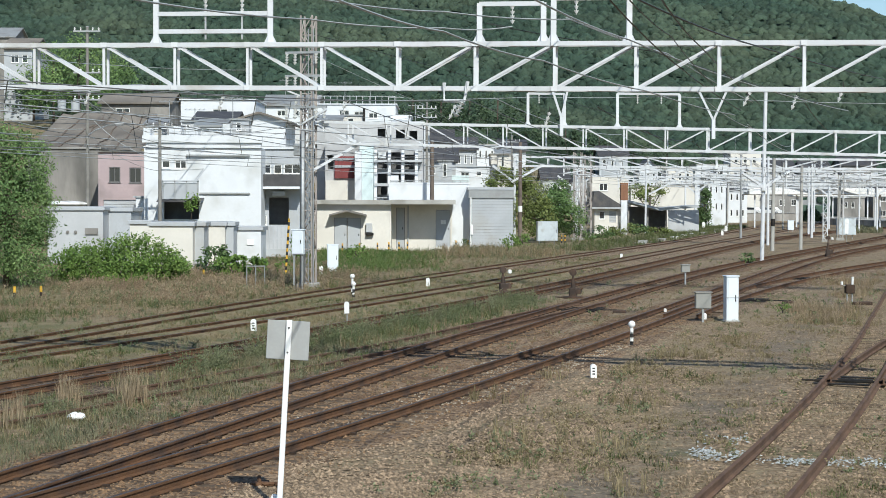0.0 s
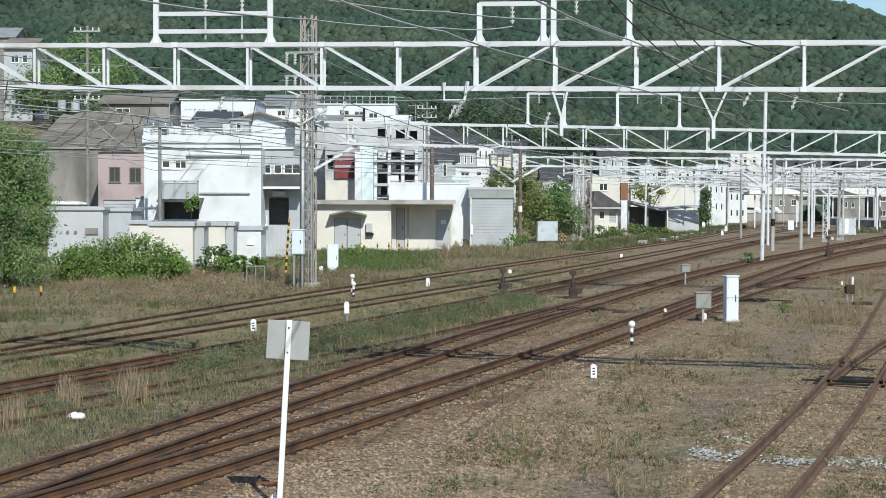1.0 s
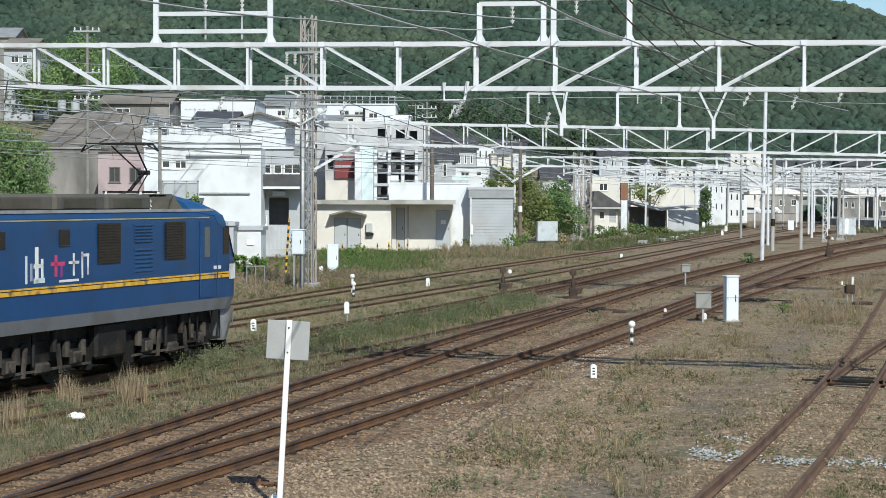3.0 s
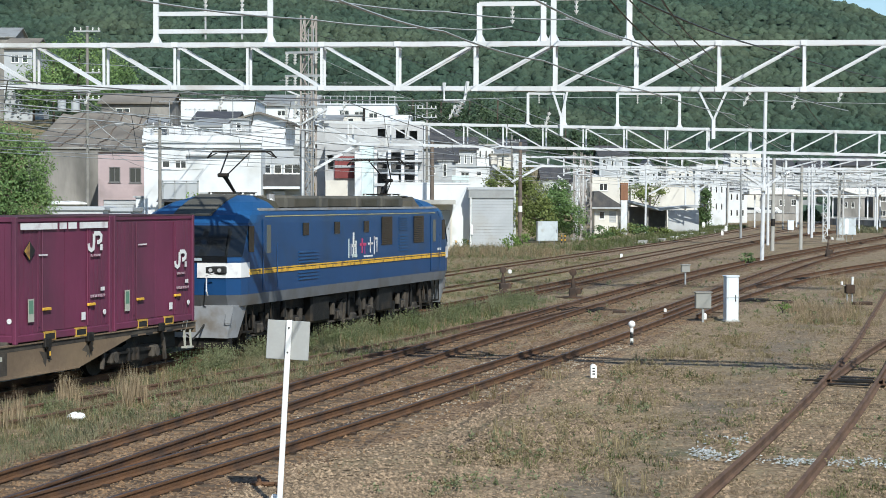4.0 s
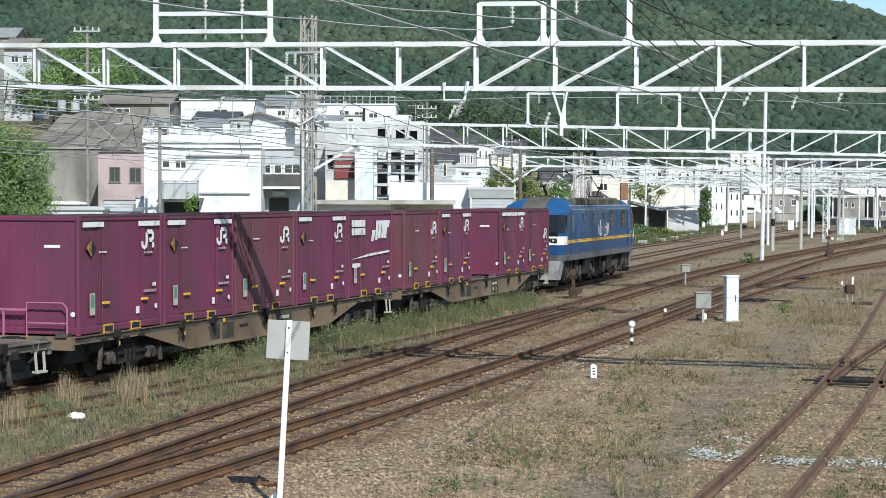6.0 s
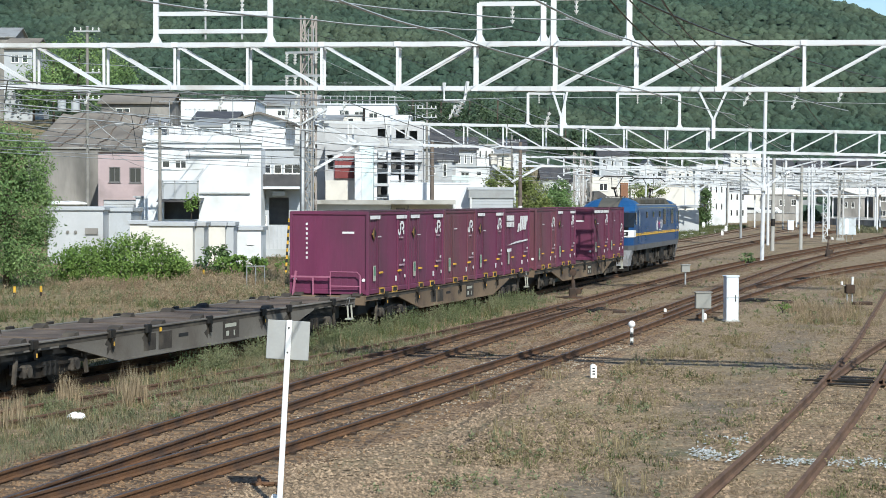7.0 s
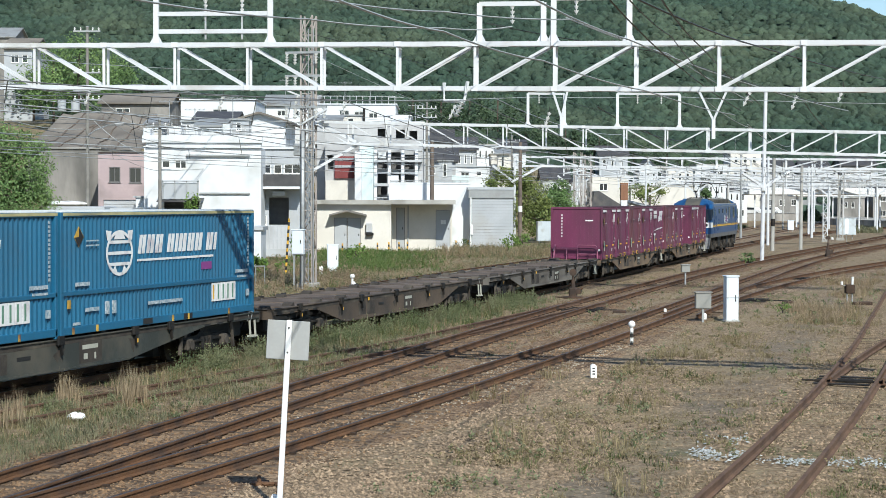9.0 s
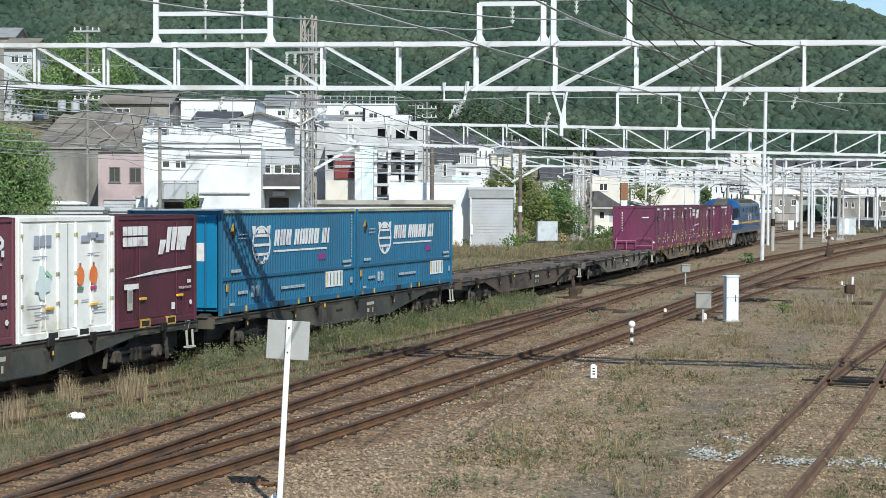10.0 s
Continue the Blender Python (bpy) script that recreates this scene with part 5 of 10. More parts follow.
def truss(name, label, x0, x1, y_mid, zb, slope, depth, panel, mt, deep=0.55, chord=0.11, lean=None, back_braced=True):
    """A lattice beam across the tracks: two faces of chords, posts and diagonals."""
    B = thing(name, label, "overhead line beam")
    def at(x, z, back):
        return Vector((x + back * 0.26, y_mid + ACROSS * x + back * 0.96, zb + slope * x + z))
    n = max(2, round((x1 - x0) / panel))
    xs = [x0 + (x1 - x0) * i / n for i in range(n + 1)]
    for back in (0.0, deep):
        for z in (0, depth):
            c = G()
            c.bar(at(x0 - 0.1, z, back), at(x1 + 0.1, z, back), chord, chord * 1.1)
            part("chord", c, mt, B)
        for i, x in enumerate(xs):
            part("post", G().bar(at(x, 0, back), at(x, depth, back), chord * 0.65), mt, B)
            if i < n and (back == 0.0 or back_braced):
                a, b = xs[i], xs[i + 1]
                mid = lean if lean is not None else (x0 + x1) / 2
                p, q = ((a, depth), (b, 0)) if (a + b) / 2 < mid else ((a, 0), (b, depth))
                part("diagonal", G().bar(at(p[0], p[1], back), at(q[0], q[1], back), chord * 0.58), mt, B)
        gs = G()
        for x in xs:
            for z in (0, depth):
                c = at(x, z, back)
                gs.box(c.x - chord * 0.9, c.x + chord * 0.9, c.y - 0.012 - chord * 0.55, c.y - chord * 0.5, c.z - chord * 0.6, c.z + chord * 0.6)
        part("gusset", gs, mt, B)
    lace = G()
    for i in range(n):
        for z in (0, depth):
            lace.bar(at(xs[i], z, 0), at(xs[i + 1], z, deep), chord * 0.4)
            lace.bar(at(xs[i], z, 0), at(xs[i], z, deep), chord * 0.5)
    part("lacing", lace, mt, B)
    return B, at


def insulator(g, p, q, r=0.09, n=4):
    p, q = Vector(p), Vector(q)
    for i in range(n):
        a, b = p.lerp(q, (i + 0.15) / n), p.lerp(q, (i + 0.75) / n)
        g.bar(a, b, r * 2, n=8, w2=r)
    g.bar(p, q, r * 0.5, n=6)
    return g


PORTAL, at1 = truss("portal_beam", "white lattice beam of an overhead line portal", -14.615, 12.58, 40.0, 6.315, -0.0165, 0.97, 1.7, M["steelwhite"], deep=0.22, chord=0.09, lean=-1.0)


def upright_frame(name, at, x0, x1, z0, z1, bars, mt, label, w=0.12, hang=(), pins=()):
    F = thing(name, label, "overhead line frame")
    for x in (x0, x1):
        part("post", G().bar(at(x, z0, 0.1), at(x, z1, 0.1), w), mt, F)
        part("foot", G().bar(at(x - 0.13, z0, 0.1), at(x, z0 + 0.25, 0.1), w * 0.5).bar(at(x + 0.13, z0, 0.1), at(x, z0 + 0.25, 0.1), w * 0.5), mt, F)
    for z in bars:
        part("cross_bar", G().bar(at(x0, z, 0.1), at(x1, z, 0.1), w * 0.8), mt, F)
    for x in pins:
        part("pin", G().bar(at(x, 1.1, 0.1), at(x, z1, 0.1), 0.04), M["galv"], F)
    for x, z in hang:
        part("insulator", insulator(G(), at(x, z, 0.1), at(x, z - 0.4, 0.1), 0.055), M["porcelain"], F)
    return F


def px1(x):
    """Place along the near portal for a sight line x thousandths right of the axis."""
    k = x / 1000
    return 40.0 * k / (1 - ACROSS * k)


upright_frame("feeder_gantry", at1, px1(-158), px1(-95.5), 0.97, 2.6, (1.28, 1.68, 2.5), M["steelwhite"], "white feeder support frame on the portal beam", hang=((px1(-131), 2.0), (px1(-111), 2.0)), pins=(px1(-131), px1(-111)))
upright_frame("feeder_gantry", at1, px1(19), px1(54), 0.97, 1.86, (1.84,), M["steelwhite"], "white feeder support frame on the portal beam", hang=((px1(37), 1.8),))
upright_frame("feeder_gantry", at1, px1(59.5), px1(101), 0.97, 1.98, (1.95,), M["steelwhite"], "white feeder support frame on the portal beam", hang=((px1(72), 2.0),))
hb = thing("hanging_bracket", "white u-shaped bracket under the portal beam", "overhead line frame")
part("strap", G().tube([at1(px1(1), 0.12, -0.1), at1(px1(1), -0.28, -0.1), at1(px1(12), -0.28, -0.1), at1(px1(14), 0.15, -0.1)], 0.09), M["steelwhite"], hb)
part("insulator", insulator(G(), at1(px1(11), -0.3, -0.1), at1(px1(7), -0.62, -0.1), 0.09), M["porcelain"], hb)

# second portal with its rusty lattice mast
PORTAL2, at2 = truss("portal_beam", "white lattice beam of the second overhead line portal", -6.07, 23.6, 81.96, 6.29, -0.0265, 0.957, 1.745, M["steelwhite"], deep=0.7, chord=0.098, lean=9.66, back_braced=False)


def lattice_mast(name, label, x, y, z1, w, mt, panel=0.9, z0=GZ, taper=1.0, lean=0.0):
    T = thing(name, label, "lattice mast", pose(x, y, z0, 0, lean, math.degrees(math.atan(ACROSS))))
    h = z1 - z0
    for sx in (-1, 1):
        for sy in (-1, 1):
            part("leg", G().bar((sx * w / 2, sy * w / 2, -0.05), (sx * w / 2 * taper, sy * w / 2 * taper, h), 0.07), mt, T)
    n = round(h / panel)
    lc = G()
    for i in range(n):
        a, b = h * i / n, h * (i + 1) / n
        k0, k1 = 1 + (taper - 1) * i / n, 1 + (taper - 1) * (i + 1) / n
        s = 1 if i % 2 else -1
        for sy in (-1, 1):
            lc.bar((-s * w / 2 * k0, sy * w / 2 * k0, a), (s * w / 2 * k1, sy * w / 2 * k1, b), 0.045)
            lc.bar((sy * w / 2 * k0, -s * w / 2 * k0, a), (sy * w / 2 * k1, s * w / 2 * k1, b), 0.045)
            lc.bar((-w / 2 * k0, sy * w / 2 * k0, a), (w / 2 * k0, sy * w / 2 * k0, a), 0.04)
    part("lacing", lc, mt, T)
    part("footing", G().cbox(-w * 0.8, w * 0.8, -w * 0.8, w * 0.8, -0.1, 0.25, 0.04), M["concrete"], T)
    return T


def pole(name, label, x, y, z1, d0, d1, mt, z0=GZ, lean=0.0, bands=(), n=12, cat="pole"):
    P = thing(name, label, cat, pose(x, y, z0, 0, lean, 0))
    h = z1 - z0
    part("shaft", G().bar((0, 0, -0.1), (0, 0, h), d0, n=n, w2=d1), mt, P)
    part("cap", G().bar((0, 0, h), (0, 0, h + 0.04), d1 * 1.15, n=n), M["galv"], P)
    for a, b, bm in bands:
        k = d0 + (d1 - d0) * (a + b) / 2 / h
        part("band", G().bar((0, 0, a), (0, 0, b), k + 0.02, n=n), bm, P)
    return P


MAST = lattice_mast("portal_mast", "tall rusty lattice mast carrying the second portal", -6.16, 83.5, 12.23, 0.55, M["rustmast"])
for z in (8.06, 9.48, 10.54):
    part("crossarm", G().bar((-1.0, -0.35, z - GZ), (1.0, -0.35, z - GZ), 0.10), M["galv"], MAST)
    for k in (-0.9, -0.5, 0.5, 0.9):
        part("insulator", insulator(G(), (k, -0.4, z - GZ - 0.05), (k, -0.45, z - GZ - 0.55), 0.10), M["porcelain"], MAST)
part("bracket_box", G().cbox(-0.55, -0.2, -0.5, -0.28, 6.05, 6.6, 0.03), M["galv"], MAST)
part("ladder", G().bar((0.36, -0.36, 0.3), (0.36, -0.36, 11.8), 0.04).bar((0.12, -0.36, 0.3), (0.12, -0.36, 11.8), 0.04), M["galv"], MAST)
part("stay_arm", G().bar((-0.3, -0.3, 7.45), (1.05, -0.5, 8.15), 0.08).bar((-0.3, -0.3, 8.78), (-1.35, -0.4, 9.2), 0.07), M["steelwhite"], MAST)
br = G()
br.bar(at2(-5.6, 0.86, 0.2), at2(-4.0, 0.07, 0.2), 0.125).bar((-6.02, 83.3, 5.14), at2(-3.8, 0.05, 0.2), 0.125).bar((-6.1, 83.3, 7.31), at2(-5.3, 0.89, 0.2), 0.125)
solo("portal_brace", br, M["steelwhite"], "white braces tying the beam to the rusty mast", "brace")


def px2(x, y=81.96):
    k = x / 1000
    return y * k / (1 - ACROSS * k)


upright_frame("feeder_gantry", at2, px2(95), px2(129), 0.957, 2.44, (2.44,), M["steelwhite"], "white feeder frame on the second portal", hang=((px2(106), 2.4), (px2(119), 2.4)))
upright_frame("feeder_gantry", at2, px2(46), px2(66), 0.957, 2.39, (2.39,), M["steelwhite"], "white feeder frame on the second portal", hang=((px2(52), 2.35),))
for k, kl, kr in ((65, -5.1, 3.3), (148, -7.9, 7.0)):
    v = thing("dropper_arm", "white forked support arm on the portal beam", "overhead line arm")
    part("arm", G().bar(at2(px2(k), 1.33, -0.15), at2(px2(k + kl), 2.57, -0.15), 0.09), M["steelwhite"], v)
    part("arm", G().bar(at2(px2(k), 1.33, -0.15), at2(px2(k + kr), 2.57, -0.15), 0.09), M["steelwhite"], v)
    part("clamp", G().bar(at2(px2(k), 0.53, -0.15), at2(px2(k), 1.37, -0.15), 0.15), M["steelwhite"], v)

# further portals down the line, with their drop tubes and steady arms
for yc, x0, x1, zb, ch in ((171.0, 6.7, 52.0, 6.75, 0.17), (198.0, 40.0, 62.0, 6.6, 0.2), (222.0, 16.0, 70.0, 6.6, 0.2), (246.0, 34.0, 80.0, 6.5, 0.19), (268.0, 26.0, 84.0, 6.4, 0.2), (300.0, 34.0, 94.0, 6.2, 0.21)):
    b, atn = truss("portal_beam", "white lattice beam of a distant overhead line portal", x0, x1, yc + 0.27 * x0, zb + 0.35, -0.012, 0.85, 3.0, M["steelwhite"], chord=ch)
    for x in (x0, (x0 + x1) / 2, x1):
        pole("portal_pole", "white portal pole standing between the tracks", x, yc + 0.27 * x0 + ACROSS * x, 7.8, 0.27, 0.22, M["steelwhite"])
        for s in (-1, 1):
            solo("portal_brace", G().bar(atn(x, -1.6, 0.2), atn(x + s * 2.1, 0, 0.2), 0.2), M["steelwhite"], "white diagonal brace of a distant portal", "brace")
    for i in range(8):
        x = x0 + (x1 - x0) * (i + 0.5 + 0.3 * math.sin(i * 7.3 + yc)) / 8
        dz = 0.5 * math.sin(i * 3.7 + yc * 1.3)
        sd = 1 if math.sin(i * 5.1 + yc) > 0 else -1
        D = thing("drop_tube", "white drop tube with steady arm under a portal", "overhead line arm")
        part("tube", G().bar(atn(x, 0.9, 0.1), atn(x, -1.2 + dz, 0.1), 0.13), M["steelwhite"], D)
        part("steady_arm", G().bar(atn(x, -1.0 + dz, 0.1), atn(x + 1.9 * sd, -0.7 + dz, 0.1), 0.1).bar(atn(x, -0.1, 0.1), atn(x + 1.9 * sd, -0.7 + dz, 0.1), 0.08).bar(atn(x + 0.5 * sd, -1.05 + dz, 0.1), atn(x + 2.4 * sd, -1.05 + dz, 0.1), 0.07), M["steelwhite"], D)
        part("insulator", insulator(G(), atn(x, -0.1, 0.1), atn(x + 0.6 * sd, -0.35 + dz * 0.3, 0.1), 0.14), M["porcelain"], D)

pole("signal_pole", "tall white steel pole between the tracks", 21.05, 120.4, 11.0, 0.28, 0.24, M["steelwhite"], lean=0.9)
pole("overhead_pole", "grey galvanised overhead line pole", 26.3, 145.7, 7.2, 0.32, 0.27, M["concrete"], lean=0.7, bands=((2.0, 2.6, M["darksteel"]),))
pole("overhead_pole", "weathered rust and white overhead line pole", 29.6, 151.0, 6.7, 0.30, 0.24, M["concrete"], lean=0.5)
pole("overhead_pole", "slim grey pole beside the lines", 31.0, 190.0, 8.6, 0.26, 0.22, M["galv"])
lattice_mast("lattice_post", "white lattice post beside an equipment box", 37.2, 177.6, 4.4, 0.42, M["steelwhite"], panel=0.6)
lattice_mast("portal_mast", "rusty lattice mast beside the green trees", 13.49, 183.0, 8.6, 0.75, M["rustmast"], panel=1.0)
lattice_mast("portal_mast", "rusty lattice mast beside the green trees", 15.22, 192.0, 8.6, 0.7, M["rustmast"], panel=1.0)
lattice_mast("lattice_post", "weathered lattice mast between the lines", 40.5, 186.0, 6.5, 0.5, M["concrete"], panel=0.8)
pole("utility_pole", "dark weathered pole before the white shed", -0.9, 148.0, 8.6, 0.40, 0.30, M["darkpole"], bands=((2.9, 3.3, M["white"]),))
pole("utility_pole", "dark brown pole beside the shed end wall", 6.75, 160.0, 8.9, 0.40, 0.30, M["darkpole"], bands=((3.0, 3.5, M["white"]),))

arm = thing("cantilever_arm", "white forked cantilever arms on the tall white pole", "overhead line arm")
for q in ((19.55, 119.5, 5.65), (22.95, 121.0, 5.8), (19.9, 119.5, 4.9)):
    part("arm", G().bar((21.1, 120.3, 4.75), q, 0.14), M["steelwhite"], arm)
part("arm_clamp", G().bar((21.1, 120.3, 4.5), (21.1, 120.3, 4.95), 0.38, n=10), M["steelwhite"], arm)
part("insulator", insulator(G(), (22.3, 120.7, 5.45), (22.8, 120.9, 5.7), 0.13), M["porcelain"], arm)
for px, y, z in ((905, 160.0, 5.4), (1148, 214.0, 4.5), (1160, 171.0, 5.3)):
    bx = (px - 784) / 3229.7 * y
    arm = thing("cantilever_arm", "white slanting bracket arm on a lineside pole", "overhead line arm")
    part("arm", G().bar((bx, y, z), (bx + 2.7, y + 0.3, z + 1.45), 0.17), M["steelwhite"], arm)
    part("arm_tube", G().bar((bx + 2.5, y + 0.3, z + 1.4), (bx + 5.6, y + 0.6, z + 1.4), 0.13), M["steelwhite"], arm)
    part("insulator", insulator(G(), (bx + 0.1, y, z + 0.1), (bx + 0.7, y + 0.05, z + 0.4), 0.15), M["porcelain"], arm)


# ---- wires ----
def wire(name, label, pts, w, mt):
    solo(name, G().tube(pts, w, 4), mt, label, "wire", kind="")


def hung(a, b, sag, n=14):
    a, b = Vector(a), Vector(b)
    return [a.lerp(b, i / n) - Vector((0, 0, sag * 4 * (i / n) * (1 - i / n))) for i in range(n + 1)]


SUPPORTS = [-8, 40, 82, 130, 176, 225, 270, 320]
for name in ("far", "second", "train", "middle", "near", "branch"):
    tops, low = [], []
    for i in range(len(SUPPORTS) - 1):
        a, b = SUPPORTS[i], SUPPORTS[i + 1]
        if name == "branch" and b < 100:
            continue
        pa, pb = centre(name, a), centre(name, b)
        z = 6.05
        tops += hung((pa[0], a, z), (pb[0], b, z), 0.75)[(1 if tops else 0):]
        low += hung((pa[0] + 0.15, a, 5.1), (pb[0] - 0.15, b, 5.1), 0.03)[(1 if low else 0):]
    wire("catenary_wire", "sagging bare catenary wire over a track", tops, 0.018, M["wiregrey"])
    wire("contact_wire", "taut contact wire over a track", low, 0.018, M["wirelight"])
    dr = G()
    for i in range(1, len(tops) - 1, 2):
        dr.bar(tops[i], (low[i].x, low[i].y, low[i].z), 0.012)
    tagged(solo("wire_droppers", dr, M["wire"], "thin droppers between catenary and contact wires", "wire"), kind="stuff")


# feeders and span wires over the near portal
def strung(label, pts, w, mt):
    out = []
    for i in range(len(pts) - 1):
        out += hung(pts[i], pts[i + 1], 0.05, 6)[(1 if out else 0):]
    wire("feeder_wire", label, out, w, M[mt])


def sight(px, py, y):
    return ((px - 784) / 3229.7 * y, y, 3.895 + (352.6 - py) / 3229.7 * y)


for pts, w, mt in (
    (((1065, -12, 22), (1200, 118, 34), (1310, 195, 60)), 0.028, "wire"),
    (((1160, -12, 22), (1235, 80, 34), (1345, 185, 60)), 0.028, "wire"),
    (((1100, -12, 22), (1185, 64, 33), (1260, 150, 45)), 0.022, "wire"),
    (((1110, -8, 22), (1330, 79, 37), (1568, 140, 70), (1640, 165, 78)), 0.03, "wire"),
    (((560, -14, 16), (784, 57, 24), (960, 108, 30), (1140, 160, 38), (1300, 203, 60)), 0.028, "wirelight"),
    (((925, -10, 22), (1110, 70, 37), (1330, 150, 52), (1500, 195, 76)), 0.032, "wirelight"),
    (((190, -6, 22), (545, 36, 32), (784, 51, 37), (905, 48, 39)), 0.028, "wirelight"),
    (((540, -4, 26), (784, 22, 35), (1010, 35, 39)), 0.028, "wirelight"),
    (((860, 42, 39), (1150, 90, 45), (1480, 190, 76)), 0.022, "wire"),
    (((1000, 32, 39), (1180, 95, 48), (1330, 180, 60)), 0.032, "wirelight"),
    (((-40, 95, 44), (200, 118, 70), (440, 126, 81.5)), 0.026, "wirelight"),
    (((-40, 150, 44), (250, 152, 70), (545, 190, 83.3)), 0.03, "wirelight"),
    (((-40, 172, 60), (280, 166, 80), (545, 175, 83.3)), 0.024, "wiregrey"),
    (((-40, 215, 60), (280, 222, 80), (545, 240, 83.3)), 0.024, "wiregrey"),
    (((-40, 235, 60), (280, 250, 80), (545, 262, 83.3)), 0.026, "wirelight"),
    (((-40, 262, 60), (280, 262, 80), (545, 268, 83.3)), 0.024, "wiregrey"),
    (((-40, 190, 60), (280, 205, 80), (545, 218, 83.3)), 0.03, "wirelight"),
    (((545, 95, 83.3), (760, 190, 120), (905, 285, 165)), 0.03, "wirelight"),
    (((545, 60, 83.3), (1100, 205, 130), (1350, 250, 150)), 0.03, "wire"),
    (((560, 180, 83.3), (950, 172, 81), (1180, 170, 79.5), (1568, 182, 77)), 0.03, "wirelight"),
):
    strung("bare feeder wire strung over the tracks", [sight(*p) for p in pts], w, mt)
for px, py, y in ((160, 178, 75), (395, 186, 84), (527, 185, 92), (612, 192, 96), (806, 200, 60), (972, 212, 88), (1326, 176, 58), (1408, 182, 80), (1490, 168, 80)):
    I = thing("string_insulator", "white string insulator on a feeder wire", "insulator")
    a = Vector(sight(px, py - 14, y))
    part("insulator_string", insulator(G(), a, a - Vector((0.22, 0, 0.62 * y / 80)), 0.075 * y / 60, 3), M["porcelain"], I)
    part("clamp", G().bar(a, a + Vector((0, 0, 0.25)), 0.04), M["darksteel"], I)

# heavier feeders and cross spans down the yard
for i, (x0, z0, x1, z1) in enumerate(((-2.0, 8.3, 46.0, 8.0), (2.5, 8.9, 52.0, 8.6), (7.5, 8.4, 58.0, 8.1), (12.0, 9.2, 66.0, 8.8), (17.0, 8.6, 74.0, 8.2), (21.0, 9.4, 84.0, 9.0), (9.5, 7.4, 61.0, 7.3), (14.5, 7.5, 70.0, 7.4))):
    pts = []
    ys = (91, 140, 176, 222, 268, 310)
    for k in range(len(ys) - 1):
        f0, f1 = (ys[k] - 91) / 219, (ys[k + 1] - 91) / 219
        pts += hung((x0 + (x1 - x0) * f0, ys[k] - 0.27 * x0, z0 + (z1 - z0) * f0), (x0 + (x1 - x0) * f1, ys[k + 1] - 0.27 * x0, z0 + (z1 - z0) * f1), 0.5, 8)[(1 if pts else 0):]
    wire("feeder_wire", "feeder wire running down the yard", pts, 0.05, M["wirelight" if i % 2 else "wire"])
for y, xa, xb, z in ((150, 20, 42, 6.4), (150, 20, 42, 5.6), (186, 24, 56, 6.2), (186, 24, 56, 5.5), (205, 30, 62, 6.6), (205, 30, 62, 5.8), (235, 36, 74, 6.3), (258, 40, 80, 6.0), (280, 44, 86, 6.6), (280, 44, 86, 5.6)):
    wire("span_wire", "cross span wire between yard poles", hung((xa, y - 0.27 * (xa - 30), z), (xb, y - 0.27 * (xb - 30), z), 0.25), 0.06, M["wirelight"])


# ---- lineside things ----
M["stake"] = mat("black_paint", (0.025, 0.025, 0.025), 0.6, var=0.2, bump=0.02)
M["boxwhite"] = mat("pale_blue_white_enamel", (0.70, 0.75, 0.80), 0.4, var=0.04, scale=2, dirt=(0.5, 0.5, 0.48), amount=0.15, bump=0.02)
M["platelight"] = mat("light_grey_plate", (0.35, 0.355, 0.345), 0.55, var=0.08, scale=3, dirt=(0.3, 0.28, 0.24), amount=0.2, dscale=2, bump=0.03)
M["boxpale"] = mat("weathered_pale_blue_grey", (0.50, 0.55, 0.58), 0.5, var=0.08, scale=2, dirt=(0.38, 0.39, 0.38), amount=0.3, dscale=1.5, bump=0.03)
M["leverbrown"] = mat("oily_brown_iron", (0.05, 0.035, 0.027), 0.7, 0.1, var=0.3, scale=5, dirt=(0.10, 0.06, 0.04), amount=0.4, dscale=3, bump=0.2)
M["boxgrey"] = mat("grey_enamel_box", (0.27, 0.27, 0.25), 0.55, var=0.1, scale=3, dirt=(0.3, 0.27, 0.22), amount=0.25, dscale=2, bump=0.04)


def sign_board():
    T = thing("sign_post", "white leaning post with a grey square plate seen from behind", "sign", pose(-2.13, 23.7, GZ, 0, 3.1, 0))
    part("post", G().cbox(-0.036, 0.036, -0.03, 0.03, -0.1, 2.52, 0.008), M["white"], T)
    part("plate", G().cbox(-0.285, 0.27, 0.03, 0.045, 2.0, 2.51, 0.006), M["platelight"], T, "grey back of a square plate")
    for z in (2.1, 2.42):
        part("bolt", G().disc((0, -0.035, z), 0.012, 0.012, "y", 8), M["darksteel"], T)


def marker_post(x, y, h, w, thin=0.0, bars=0):
    """A short white round-topped stake, some on a thin grey stem, some with black marks."""
    T = thing("marker_post", "short white round-topped marker post standing in gravel", "marker", pose(x, y, GZ, 0, random.uniform(-2, 2), random.uniform(-12, 12)), group="white marker posts")
    if thin:
        part("stem", G().bar((0, 0, -0.05), (0, 0, thin), 0.05, n=6), M["boxgrey"], T)
    pts = [(-w / 2, thin - 0.02), (w / 2, thin - 0.02)] + [(w / 2 * math.cos(t), thin + h - w / 2 + w / 2 * math.sin(t)) for t in np.linspace(0, math.pi, 8)]
    part("head", G().prism(pts, -w * 0.35, w * 0.35, "y"), M["white"], T)
    for i in range(bars):
        part("mark_bar", G().box(-w * 0.22, w * 0.22, -w * 0.35 - 0.006, -w * 0.35, thin + h * (0.25 + 0.2 * i), thin + h * (0.34 + 0.2 * i)), M["stake"], T)


